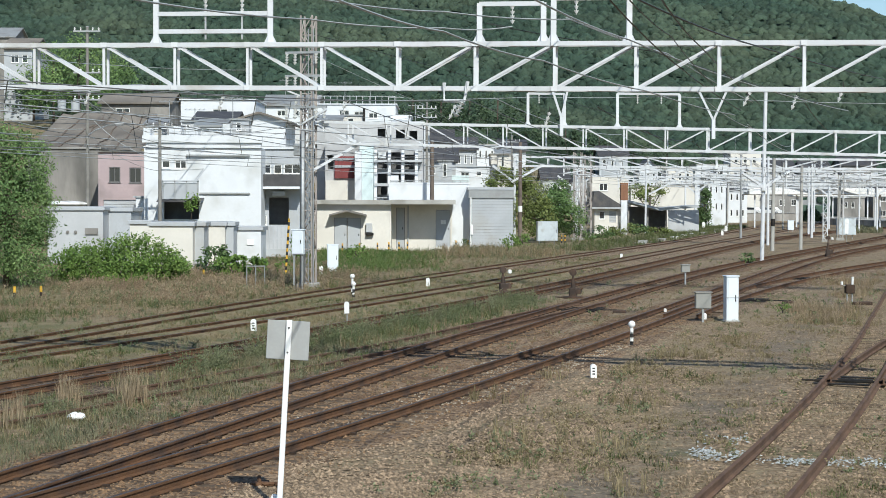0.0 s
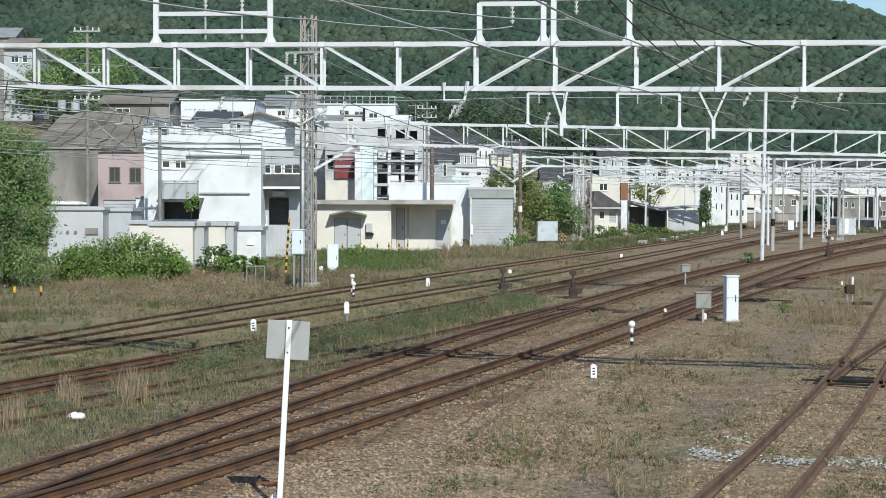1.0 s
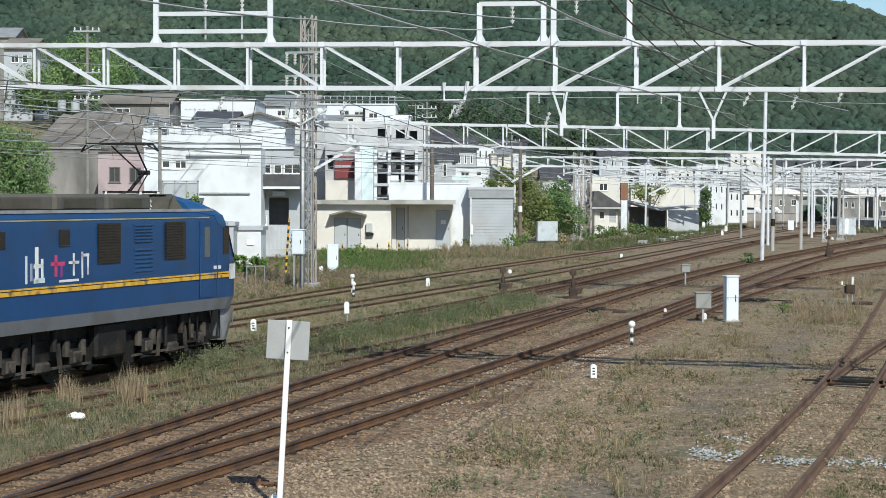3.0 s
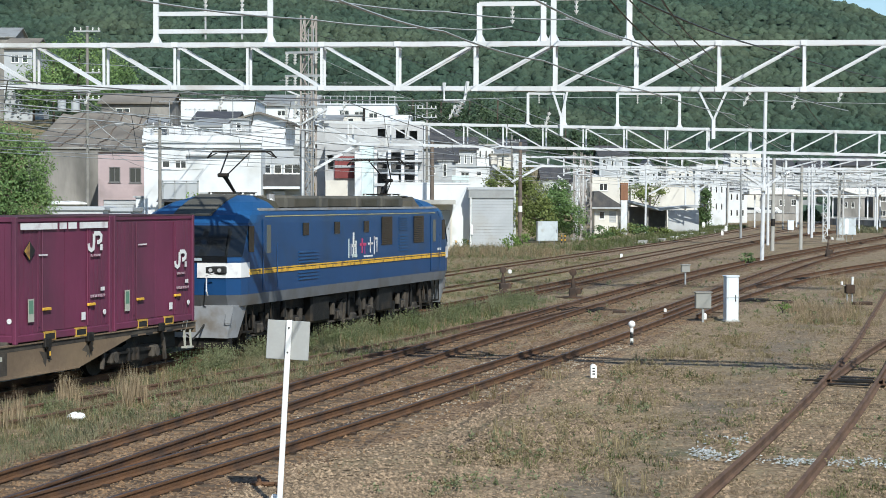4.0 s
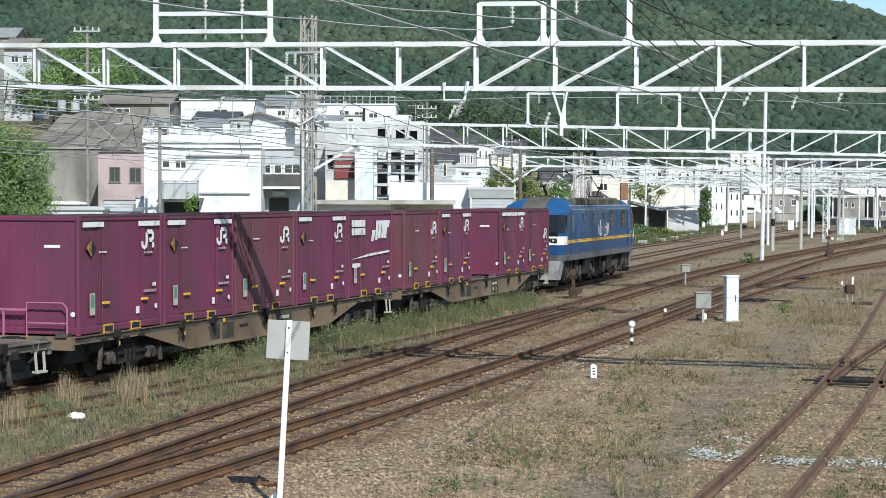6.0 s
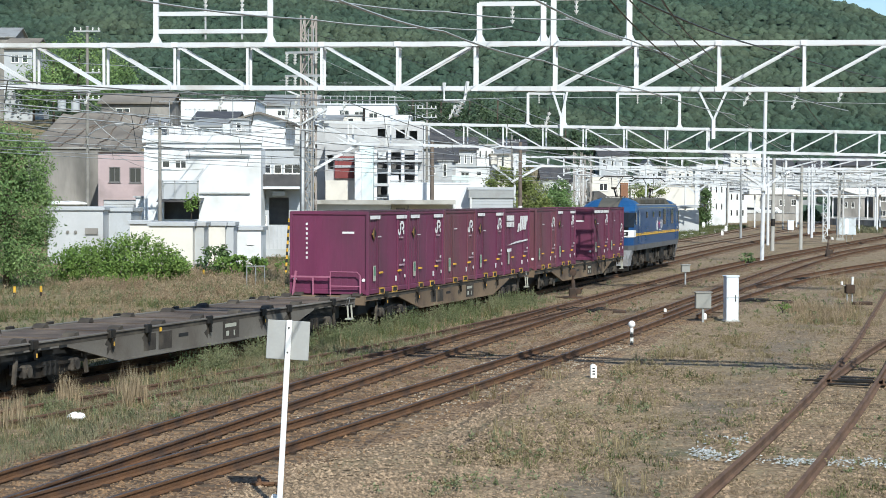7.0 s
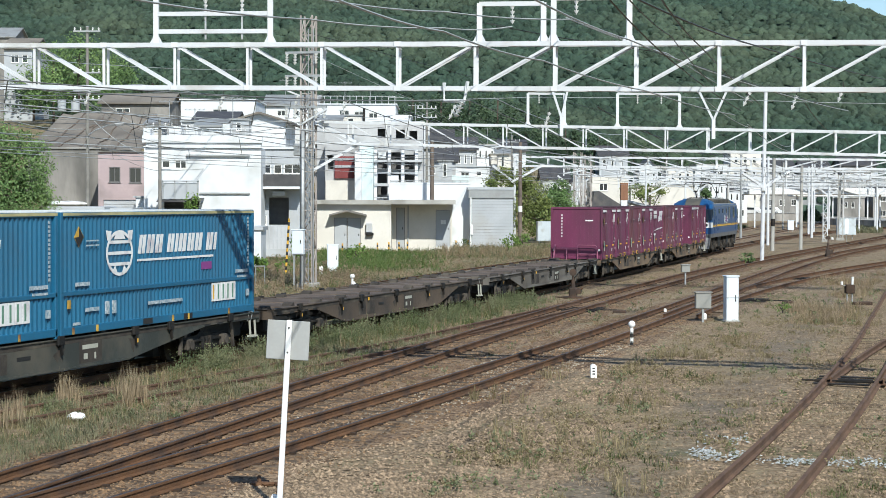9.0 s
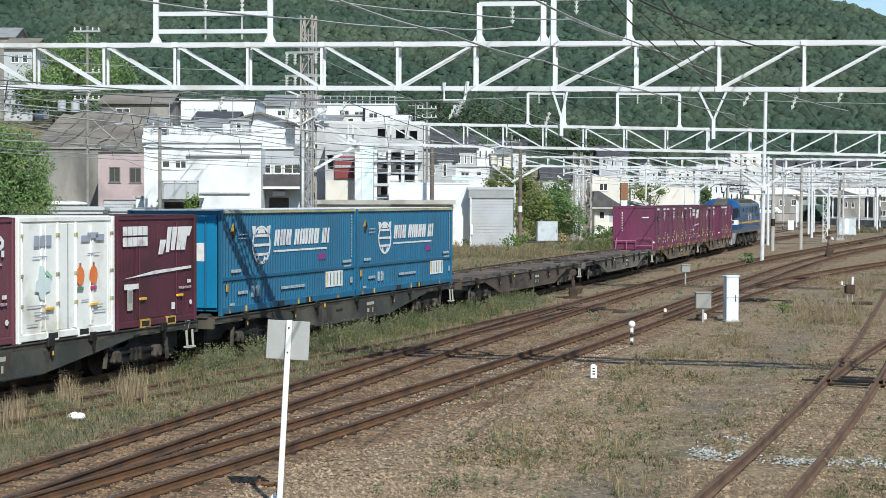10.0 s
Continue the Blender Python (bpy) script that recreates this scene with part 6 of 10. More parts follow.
def striped_stake(x, y, h, w=0.09, a="yellow", b="stake", n=4, z0=GZ, lean=0.0, name="striped_stake", label="short black and yellow striped stake by the fence line"):
    T = thing(name, label, "stake", pose(x, y, z0, 0, lean, 0), group="striped stakes")
    for i in range(n):
        part("stripe", G().bar((0, 0, h * i / n - (0.05 if i == 0 else 0)), (0, 0, h * (i + 1) / n), w, n=8), M[a if i % 2 else b], T)


def point_lever(x, y, h, white=False, rz=0):
    """A weighted hand point lever with its round target."""
    T = thing("point_lever", "dark rusty hand point lever with a round target", "point lever", pose(x, y, GZ, 0, 0, rz))
    part("base", G().cbox(-0.4, 0.4, -0.2, 0.2, -0.02, 0.08, 0.02), M["leverbrown"], T)
    part("stand", G().bar((0, 0, 0.1), (0, 0, h * 0.72), 0.24, n=8, w2=0.16), M["leverbrown"], T)
    part("weight", G().disc((0.24, -0.05, h * 0.28), 0.13, 0.16, "y", 14), M["leverbrown"], T)
    part("case", G().cbox(-0.16, 0.16, -0.14, 0.14, 0.06, h * 0.42, 0.04), M["leverbrown"], T, "cast iron lever case")
    part("lever", G().bar((0, 0, h * 0.2), (0.42, -0.05, h * 0.4), 0.07, n=6), M["rail"], T)
    part("stem", G().bar((0, 0, h * 0.7), (0, 0, h), 0.09, n=6), M["leverbrown"], T)
    part("target", G().disc((0, -0.02, h + 0.02), 0.145, 0.1, "y", 16), M["leverbrown"], T)
    part("crank", G().bar((0, 0, 0.03), (-0.9, 0.3, 0.02), 0.05, n=6), M["leverbrown"], T)
    if white:
        part("lamp", G().cbox(0.22, 0.38, -0.08, 0.08, h - 0.14, h + 0.04, 0.03), M["white"], T, "small white lamp box")


def equipment_box(name, label, x, y, w, d, h, leg, mt, z0=GZ, rz=0, door=True, feet=2):
    T = thing(name, label, "equipment box", pose(x, y, z0, 0, 0, rz))
    part("case", G().cbox(-w / 2, w / 2, -d / 2, d / 2, leg, leg + h, 0.02), mt, T)
    part("lid", G().cbox(-w / 2 - 0.03, w / 2 + 0.03, -d / 2 - 0.03, d / 2 + 0.03, leg + h, leg + h + 0.05, 0.015), mt, T)
    if door:
        part("door", G().cbox(-w / 2 + 0.05, w / 2 - 0.05, -d / 2 - 0.015, -d / 2, leg + 0.06, leg + h - 0.06, 0.006), mt, T)
        part("handle", G().cbox(w / 2 - 0.13, w / 2 - 0.1, -d / 2 - 0.04, -d / 2 - 0.015, leg + h * 0.45, leg + h * 0.6, 0.006), M["darksteel"], T)
    if leg > 0.02:
        for s in ((0,) if feet == 1 else (-1, 1)):
            part("leg", G().bar((s * w * 0.36, 0, -0.08), (s * w * 0.36, 0, leg), 0.07), M["galv"], T)
    else:
        part("plinth", G().cbox(-w / 2 - 0.05, w / 2 + 0.05, -d / 2 - 0.05, d / 2 + 0.05, -0.1, 0.04, 0.02), M["concrete"], T)
    return T


sign_board()
# marker posts
marker_post(-5.80, 55.9, 0.40, 0.17, bars=3)
marker_post(-3.08, 58.8, 0.36, 0.15, thin=0.42)
marker_post(-0.70, 85.6, 0.40, 0.17)
marker_post(3.46, 41.8, 0.32, 0.14, bars=3)
marker_post(36.40, 255.0, 1.0, 0.4)
marker_post(31.36, 205.0, 0.6, 0.28)
marker_post(36.45, 235.0, 0.8, 0.35)
marker_post(12.52, 128.0, 0.3, 0.18)
marker_post(8.91, 62.0, 0.25, 0.12)
marker_post(8.05, 66.0, 0.16, 0.10)
marker_post(-6.62, 99.0, 0.45, 0.2)
marker_post(39.79, 180.0, 1.5, 0.35, thin=0.8)
# round-headed indicators with black and white stems
for x, y, h, rz in ((5.3, 51.1, 0.50, 0), (-3.8, 76.5, 0.75, 0), (-3.72, 75.9, 0.45, 30)):
    T = thing("point_indicator", "round white point indicator on a striped stem", "point indicator", pose(x, y, GZ, 0, 0, rz))
    for i in range(4):
        part("stem", G().bar((0, 0, h * i / 4 - 0.04), (0, 0, h * (i + 1) / 4), 0.10, n=8), M["stake" if i % 2 == 0 else "white"], T)
    part("head", G().loft([[(r * math.cos(t), r * math.sin(t), h + 0.1 + q) for t in np.linspace(0, 2 * math.pi, 12, endpoint=False)] for r, q in ((0.03, -0.1), (0.08, -0.065), (0.105, 0.0), (0.08, 0.065), (0.03, 0.1))]), M["white"], T, smooth=True)
point_lever(2.65, 80.5, 0.95, True, 10)
point_lever(5.40, 75.6, 1.05, False, -15)
T = thing("signal_post", "slim two-legged post with a dark grey box and white tip", "signal", pose(15.9, 71.3, GZ, 0, 0, 12))
for k in (-0.1, 0.12):
    part("leg", G().bar((k, 0, -0.05), (k, 0, 0.55), 0.045), M["grey"], T)
part("box", G().cbox(-0.17, 0.19, -0.12, 0.12, 0.45, 0.8, 0.03), M["leverdark"], T, "dark weathered box")
part("tip", G().bar((0.12, 0, 0.8), (0.13, 0, 1.1), 0.09, n=8), M["white"], T, "white tip")
part("lamp", G().cbox(-0.36, -0.28, -0.05, 0.05, 0.78, 0.92, 0.02), M["white"], T)
part("lamp_arm", G().bar((-0.15, 0, 0.75), (-0.32, 0, 0.8), 0.03), M["grey"], T)
part("ground_box", G().cbox(0.1, 0.9, -0.2, 0.25, -0.05, 0.12, 0.03), M["leverdark"], T)
point_lever(27.5, 130.3, 1.4, True, 0)
# tall white cabinet, grey box on a post, beige board on a post
C1 = equipment_box("relay_cabinet", "tall narrow white enamel relay cabinet on gravel", 9.72, 61.5, 0.42, 0.40, 1.50, 0.0, M["boxwhite"], rz=8)
part("seam", G().box(-0.24, 0.24, -0.232, -0.226, 0.80, 0.815), M["grey"], C1)
equipment_box("junction_box", "grey junction box on a slim post", 8.72, 61.1, 0.54, 0.18, 0.52, 0.45, M["boxgrey"], rz=8, door=False, feet=1)
equipment_box("junction_box", "weathered beige junction box on a thick stem", 11.62, 87.4, 0.42, 0.2, 0.34, 0.62, M["boxgrey"], rz=8, door=False, feet=1)
equipment_box("equipment_box", "white equipment box beside a lattice post", 42.4, 192.0, 1.9, 0.8, 1.7, 0.45, M["boxpale"], rz=10)
equipment_box("equipment_box", "white equipment box on legs by the hedge", 9.45, 166.0, 1.85, 0.8, 1.75, 0.3, M["boxpale"], rz=6)
equipment_box("equipment_box", "small white equipment box far down the line", 43.80, 230.0, 0.75, 0.5, 1.2, 0.3, M["boxwhite"])
equipment_box("relay_cabinet", "white-blue cabinet in grass by the rusty mast", -6.2, 102.5, 0.62, 0.5, 1.5, 0.0, M["boxwhite"], rz=6)
equipment_box("mast_box", "pale blue-white equipment box on the rusty mast", -6.55, 82.6, 0.55, 0.27, 1.1, 1.57, M["boxwhite"], rz=-15)
solo("conduit", G().bar((-6.38, 82.95, GZ - 0.05), (-6.38, 82.95, 7.0), 0.18, n=10).bar((-6.38, 82.95, 7.0), (-5.9, 83.3, 7.0), 0.11, n=8), M["galv"], "thick galvanised pipe up the rusty mast", "pipe", smooth=True)
striped_stake(-8.2, 95.0, 3.07, 0.115, n=16, lean=3.5, name="striped_guard", label="tall black and yellow striped stay guard")
for i, px in enumerate(((606, 138), (636, 139), (668, 141), (688, 142), (706, 143), (721, 144), (786, 148), (807, 149), (828, 150), (1000, 172), (994, 172))):
    striped_stake((px[0] - 784) / 3229.7 * px[1], px[1], 0.72, 0.13)
for x, y in (((25 - 784) / 3229.7 * 74, 74), ((72 - 784) / 3229.7 * 74.5, 74.5), ((360 - 784) / 3229.7 * 92, 92)):
    striped_stake(x, y, 0.5, 0.11, a="yellow", b="leverbrown", n=2, label="short worn yellow marker stake in grass")
# pale concrete cable trough lids and slabs along the far fence
for i in range(26):
    y = 168.0 + i * 3.4
    x = centre("far", y)[0] - 2.6 - 0.3 * math.sin(i * 1.7)
    if i % 7 != 3:
        solo("concrete_slab", G().cbox(-0.3, 0.3, -1.2, 1.2, -0.05, 0.22 + 0.08 * math.sin(i * 2.3), 0.03), M["white" if i % 3 == 0 else "concrete"], "pale concrete trough slab lying along the far fence", "slab", pose(x, y, GZ, 0, 0, -math.degrees(math.atan(centre("far", y)[1])) + 4 * math.sin(i * 3.1)), group="trough slabs")
# bent pipe frame in the verge
F = thing("pipe_frame", "grey bent pipe frame standing in dry grass", "frame", pose(-8.85, 86.2, GZ, 0, 0, 5))
for x in (-0.42, 0.0, 0.42):
    part("upright", G().bar((x, 0, -0.1), (x, 0, 0.92), 0.05, n=6), M["galv"], F)
part("top_rail", G().bar((-0.45, 0, 0.9), (0.45, 0, 0.9), 0.05, n=6), M["galv"], F)
# white bag lying by the track
def lump(name, label, x, y, z, rx, ry, rz, mt, cat, seed=1):
    g = G()
    rings = []
    for i in range(9):
        a = math.pi * i / 8 - math.pi / 2
        rings.append([(rx * math.cos(a) * math.cos(t) * (1 + 0.12 * noise.noise((3 * math.cos(t) + seed, 3 * math.sin(t), a * 2))), ry * math.cos(a) * math.sin(t), rz * (math.sin(a) + 1) * (1 + 0.2 * noise.noise((2 * math.cos(t), 2 * math.sin(t) + seed, a)))) for t in np.linspace(0, 2 * math.pi, 18, endpoint=False)])
    g.loft(rings)
    solo(name, g, mt, label, cat, pose(x, y, z), smooth=True)


lump("plastic_sack", "crumpled white plastic sack lying on gravel", -6.7, 33.3, GZ + 0.02, 0.17, 0.14, 0.075, M["white"], "sack")
# iron rod and small white-capped peg beside the sign post
P = thing("track_brace", "rusty iron brace bolted beside the rail", "track fitting", pose(-2.62, 25.4, GZ))
part("arm", G().tube([(0.0, 0.6, 0.12), (0.02, 0.45, 0.06), (0.1, 0.4, 0.04), (0.25, 0.42, 0.05), (0.33, 0.2, 0.05), (0.36, -0.6, 0.0)], 0.06), M["rail"], P)
part("plate", G().cbox(-0.1, 0.14, 0.4, 0.68, -0.02, 0.06, 0.01), M["rail"], P)
P = thing("ground_peg", "small white-capped ground peg", "marker", pose(-2.22, 24.0, GZ))
part("stem", G().bar((0, 0, -0.05), (0, 0, 0.14), 0.09, n=8), M["stake"], P)
part("cap", G().bar((0, 0, 0.14), (0, 0, 0.19), 0.11, n=8, w2=0.06), M["white"], P)


# points: greased slide plates and crank rods where tracks divide
def points_gear(x, y, rz, n=5):
    T = thing("points_gear", "black greasy slide plates and rods of a set of points", "points gear", pose(x, y, 0, 0, 0, rz), kind="structure")
    for i in range(n):
        part("slide_plate", G().cbox(-0.62, 0.62, i * 0.55 - 0.09, i * 0.55 + 0.09, -0.16, -0.128, 0.01), M["darksteel"], T)
    part("stretcher_rod", G().bar((-0.9, 0.28, -0.1), (1.6, 0.28, -0.1), 0.04, n=6), M["darksteel"], T)
    part("machine_case", G().cbox(1.25, 1.7, 0.1, 0.42, -0.22, -0.1, 0.03), M["leverbrown"], T)


points_gear(8.75, 40.0, -17, 4)
points_gear(12.2, 72.5, -14)
points_gear(4.9, 66.0, -15)
points_gear(18.2, 93.0, -18)


# ---- hill ----
def hill_z(x, y):
    u = y - 0.10 * x
    r = smooth(300, 900, u)
    z = -1.5 + 4 * smooth(315, 345, u) + 140 * r * (0.86 + 0.14 * noise.noise((x * 0.005, y * 0.005, 1.0))) * (1 - 0.60 * smooth(105, 282, x))
    return z + 6 * noise.noise((x * 0.02, y * 0.02, 4.0)) * r


M["forestfloor"] = mat("forest_floor", (0.052, 0.090, 0.060), 0.95, var=0.3, scale=0.05, bump=0.0)
M["forest"] = leafy("forest_leaves", (0.054, 0.093, 0.064), (0.092, 0.124, 0.078), k=0.3, scale=0.03, trans=0.15)


def clumped(m, scale, depth):
    """Relief of leaf clumps on a distant crown, its low parts coloured darker and its high parts lighter."""
    n, ln = m.node_tree.nodes, m.node_tree.links
    b = n["Principled BSDF"]
    tc, t = n.new("ShaderNodeTexCoord"), n.new("ShaderNodeTexNoise")
    t.inputs["Scale"].default_value, t.inputs["Detail"].default_value, t.inputs["Roughness"].default_value = scale, 8.0, 0.7
    ln.new(tc.outputs["Object"], t.inputs["Vector"])
    bp = n.new("ShaderNodeBump")
    bp.inputs["Strength"].default_value, bp.inputs["Distance"].default_value = 1.0, depth
    ln.new(t.outputs["Fac"], bp.inputs["Height"])
    ln.new(bp.outputs[0], b.inputs["Normal"])
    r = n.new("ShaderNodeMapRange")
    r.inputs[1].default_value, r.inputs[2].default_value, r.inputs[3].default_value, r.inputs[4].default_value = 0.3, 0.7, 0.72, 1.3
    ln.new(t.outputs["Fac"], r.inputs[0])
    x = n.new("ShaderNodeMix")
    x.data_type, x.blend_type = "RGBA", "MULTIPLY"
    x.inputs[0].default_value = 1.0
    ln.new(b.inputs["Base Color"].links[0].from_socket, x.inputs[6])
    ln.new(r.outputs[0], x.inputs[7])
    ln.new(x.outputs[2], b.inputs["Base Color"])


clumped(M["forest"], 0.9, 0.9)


def build_hill():
    g = G()
    xs, ys = np.arange(-480, 800, 20), np.arange(320, 1120, 20)
    vs = [(float(x), float(y), hill_z(float(x), float(y))) for y in ys for x in xs]
    w = len(xs)
    g.add(vs, [(j * w + i, j * w + i + 1, (j + 1) * w + i + 1, (j + 1) * w + i) for j in range(len(ys) - 1) for i in range(w - 1)])
    tagged(new("hill", g.mesh("hill", M["forestfloor"], True)), "wooded hillside behind the town", "hill", kind="structure")


build_hill()

M["housewhite"] = mat("white_render", (0.68, 0.70, 0.72), 0.7, var=0.05, scale=0.6, dirt=(0.52, 0.53, 0.52), amount=0.25, dscale=0.4, bump=0.05)
M["creamwall"] = mat("cream_render", (0.67, 0.64, 0.58), 0.75, var=0.06, scale=0.7, dirt=(0.5, 0.475, 0.43), amount=0.25, dscale=0.4, bump=0.05)
M["shuttergrey"] = mat("pale_steel_shutter", (0.46, 0.48, 0.50), 0.5, 0.1, var=0.08, scale=1.5, dirt=(0.36, 0.36, 0.35), amount=0.25, bump=0.05)
M["pink"] = mat("faded_pink_render", (0.43, 0.34, 0.345), 0.8, var=0.1, scale=0.6, dirt=(0.27, 0.225, 0.22), amount=0.3, dscale=0.4, bump=0.05)
M["greywall"] = mat("stained_grey_render", (0.34, 0.32, 0.295), 0.9, var=0.25, scale=0.5, dirt=(0.13, 0.125, 0.115), amount=0.5, dscale=0.3, bump=0.1, stretch=(1, 1, 0.3))
M["lightgrey"] = mat("light_grey_panel", (0.42, 0.44, 0.46), 0.6, var=0.08, scale=0.8, dirt=(0.38, 0.38, 0.37), amount=0.25, dscale=0.5, bump=0.04)
M["aptgrey"] = mat("grey_apartment_render", (0.46, 0.46, 0.46), 0.8, var=0.12, scale=0.5, dirt=(0.2, 0.2, 0.2), amount=0.35, dscale=0.35, bump=0.05)
M["panelgrey"] = mat("pale_grey_panel", (0.47, 0.48, 0.49), 0.6, var=0.07, scale=0.8, dirt=(0.38, 0.38, 0.38), amount=0.25, dscale=0.5, bump=0.04)
M["tile"] = mat("dark_roof_tile", (0.07, 0.068, 0.07), 0.55, var=0.25, scale=2, dirt=(0.12, 0.11, 0.10), amount=0.3, bump=0.3, bscale=8)
M["brownroof"] = mat("brown_weathered_roof", (0.23, 0.205, 0.175), 0.8, var=0.25, scale=0.5, dirt=(0.09, 0.08, 0.07), amount=0.4, dscale=0.25, bump=0.2)
M["redpanel"] = mat("faded_red_panel", (0.20, 0.045, 0.045), 0.6, var=0.15, bump=0.03)
M["brick"] = mat("brown_brick", (0.24, 0.12, 0.07), 0.85, var=0.2, scale=3, bump=0.2)
# dark grey for shade inside rooms and the open shed; also pink house's frames
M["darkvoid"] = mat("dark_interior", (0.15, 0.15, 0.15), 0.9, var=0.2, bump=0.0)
M["sheet"] = mat("corrugated_grey_sheet", (0.33, 0.34, 0.34), 0.5, 0.2, var=0.12, scale=0.8, dirt=(0.22, 0.2, 0.18), amount=0.3, dscale=0.5, bump=0.1)


def wall_with_openings(g, x0, x1, z0, z1, y, t, holes):
    """A wall facing -y, t thick, with rectangular openings right through it."""
    xs = sorted({x0, x1, *[min(max(v, x0), x1) for h in holes for v in h[:2]]})
    zs = sorted({z0, z1, *[min(max(v, z0), z1) for h in holes for v in h[2:4]]})
    nx, nz = len(xs) - 1, len(zs) - 1

    def solid(i, j):
        if not (0 <= i < nx and 0 <= j < nz):
            return False
        cx, cz = (xs[i] + xs[i + 1]) / 2, (zs[j] + zs[j + 1]) / 2
        return not any(h[0] < cx < h[1] and h[2] < cz < h[3] for h in holes)

    vs = [(x, yy, z) for yy in (y, y + t) for z in zs for x in xs]

    def v(i, j, k):
        return k * (nx + 1) * (nz + 1) + j * (nx + 1) + i
    fs = []
    for i in range(nx):
        for j in range(nz):
            if not solid(i, j):
                continue
            fs.append((v(i, j, 0), v(i + 1, j, 0), v(i + 1, j + 1, 0), v(i, j + 1, 0)))
            fs.append((v(i, j + 1, 1), v(i + 1, j + 1, 1), v(i + 1, j, 1), v(i, j, 1)))
            if not solid(i - 1, j):
                fs.append((v(i, j, 1), v(i, j, 0), v(i, j + 1, 0), v(i, j + 1, 1)))
            if not solid(i + 1, j):
                fs.append((v(i + 1, j, 0), v(i + 1, j, 1), v(i + 1, j + 1, 1), v(i + 1, j + 1, 0)))
            if not solid(i, j - 1):
                fs.append((v(i, j, 1), v(i + 1, j, 1), v(i + 1, j, 0), v(i, j, 0)))
            if not solid(i, j + 1):
                fs.append((v(i, j + 1, 0), v(i + 1, j + 1, 0), v(i + 1, j + 1, 1), v(i, j + 1, 1)))
    used = sorted({q for f in fs for q in f})
    at = {q: n for n, q in enumerate(used)}
    g.add([vs[q] for q in used], [tuple(at[q] for q in f) for f in fs])
    return g


def window_in(B, x0, x1, z0, z1, y, t, mt="white", bars=1, glassmat="window"):
    f = 0.07
    w = part("window", G().box(x0, x0 + f, y + 0.03, y + 0.12, z0, z1).box(x1 - f, x1, y + 0.03, y + 0.12, z0, z1).box(x0 + f, x1 - f, y + 0.03, y + 0.12, z0, z0 + f).box(x0 + f, x1 - f, y + 0.03, y + 0.12, z1 - f, z1), M[mt], B)
    for i in range(bars):
        x = x0 + (x1 - x0) * (i + 1) / (bars + 1)
        part("mullion", G().box(x - 0.03, x + 0.03, y + 0.04, y + 0.11, z0 + f, z1 - f), M[mt], w)
    part("pane", G().box(x0 + f, x1 - f, y + 0.07, y + 0.085, z0 + f, z1 - f), M[glassmat], w)
    part("sill", G().box(x0 - 0.05, x1 + 0.05, y - 0.06, y + 0.03, z0 - 0.06, z0 - 0.003), M[mt], w)


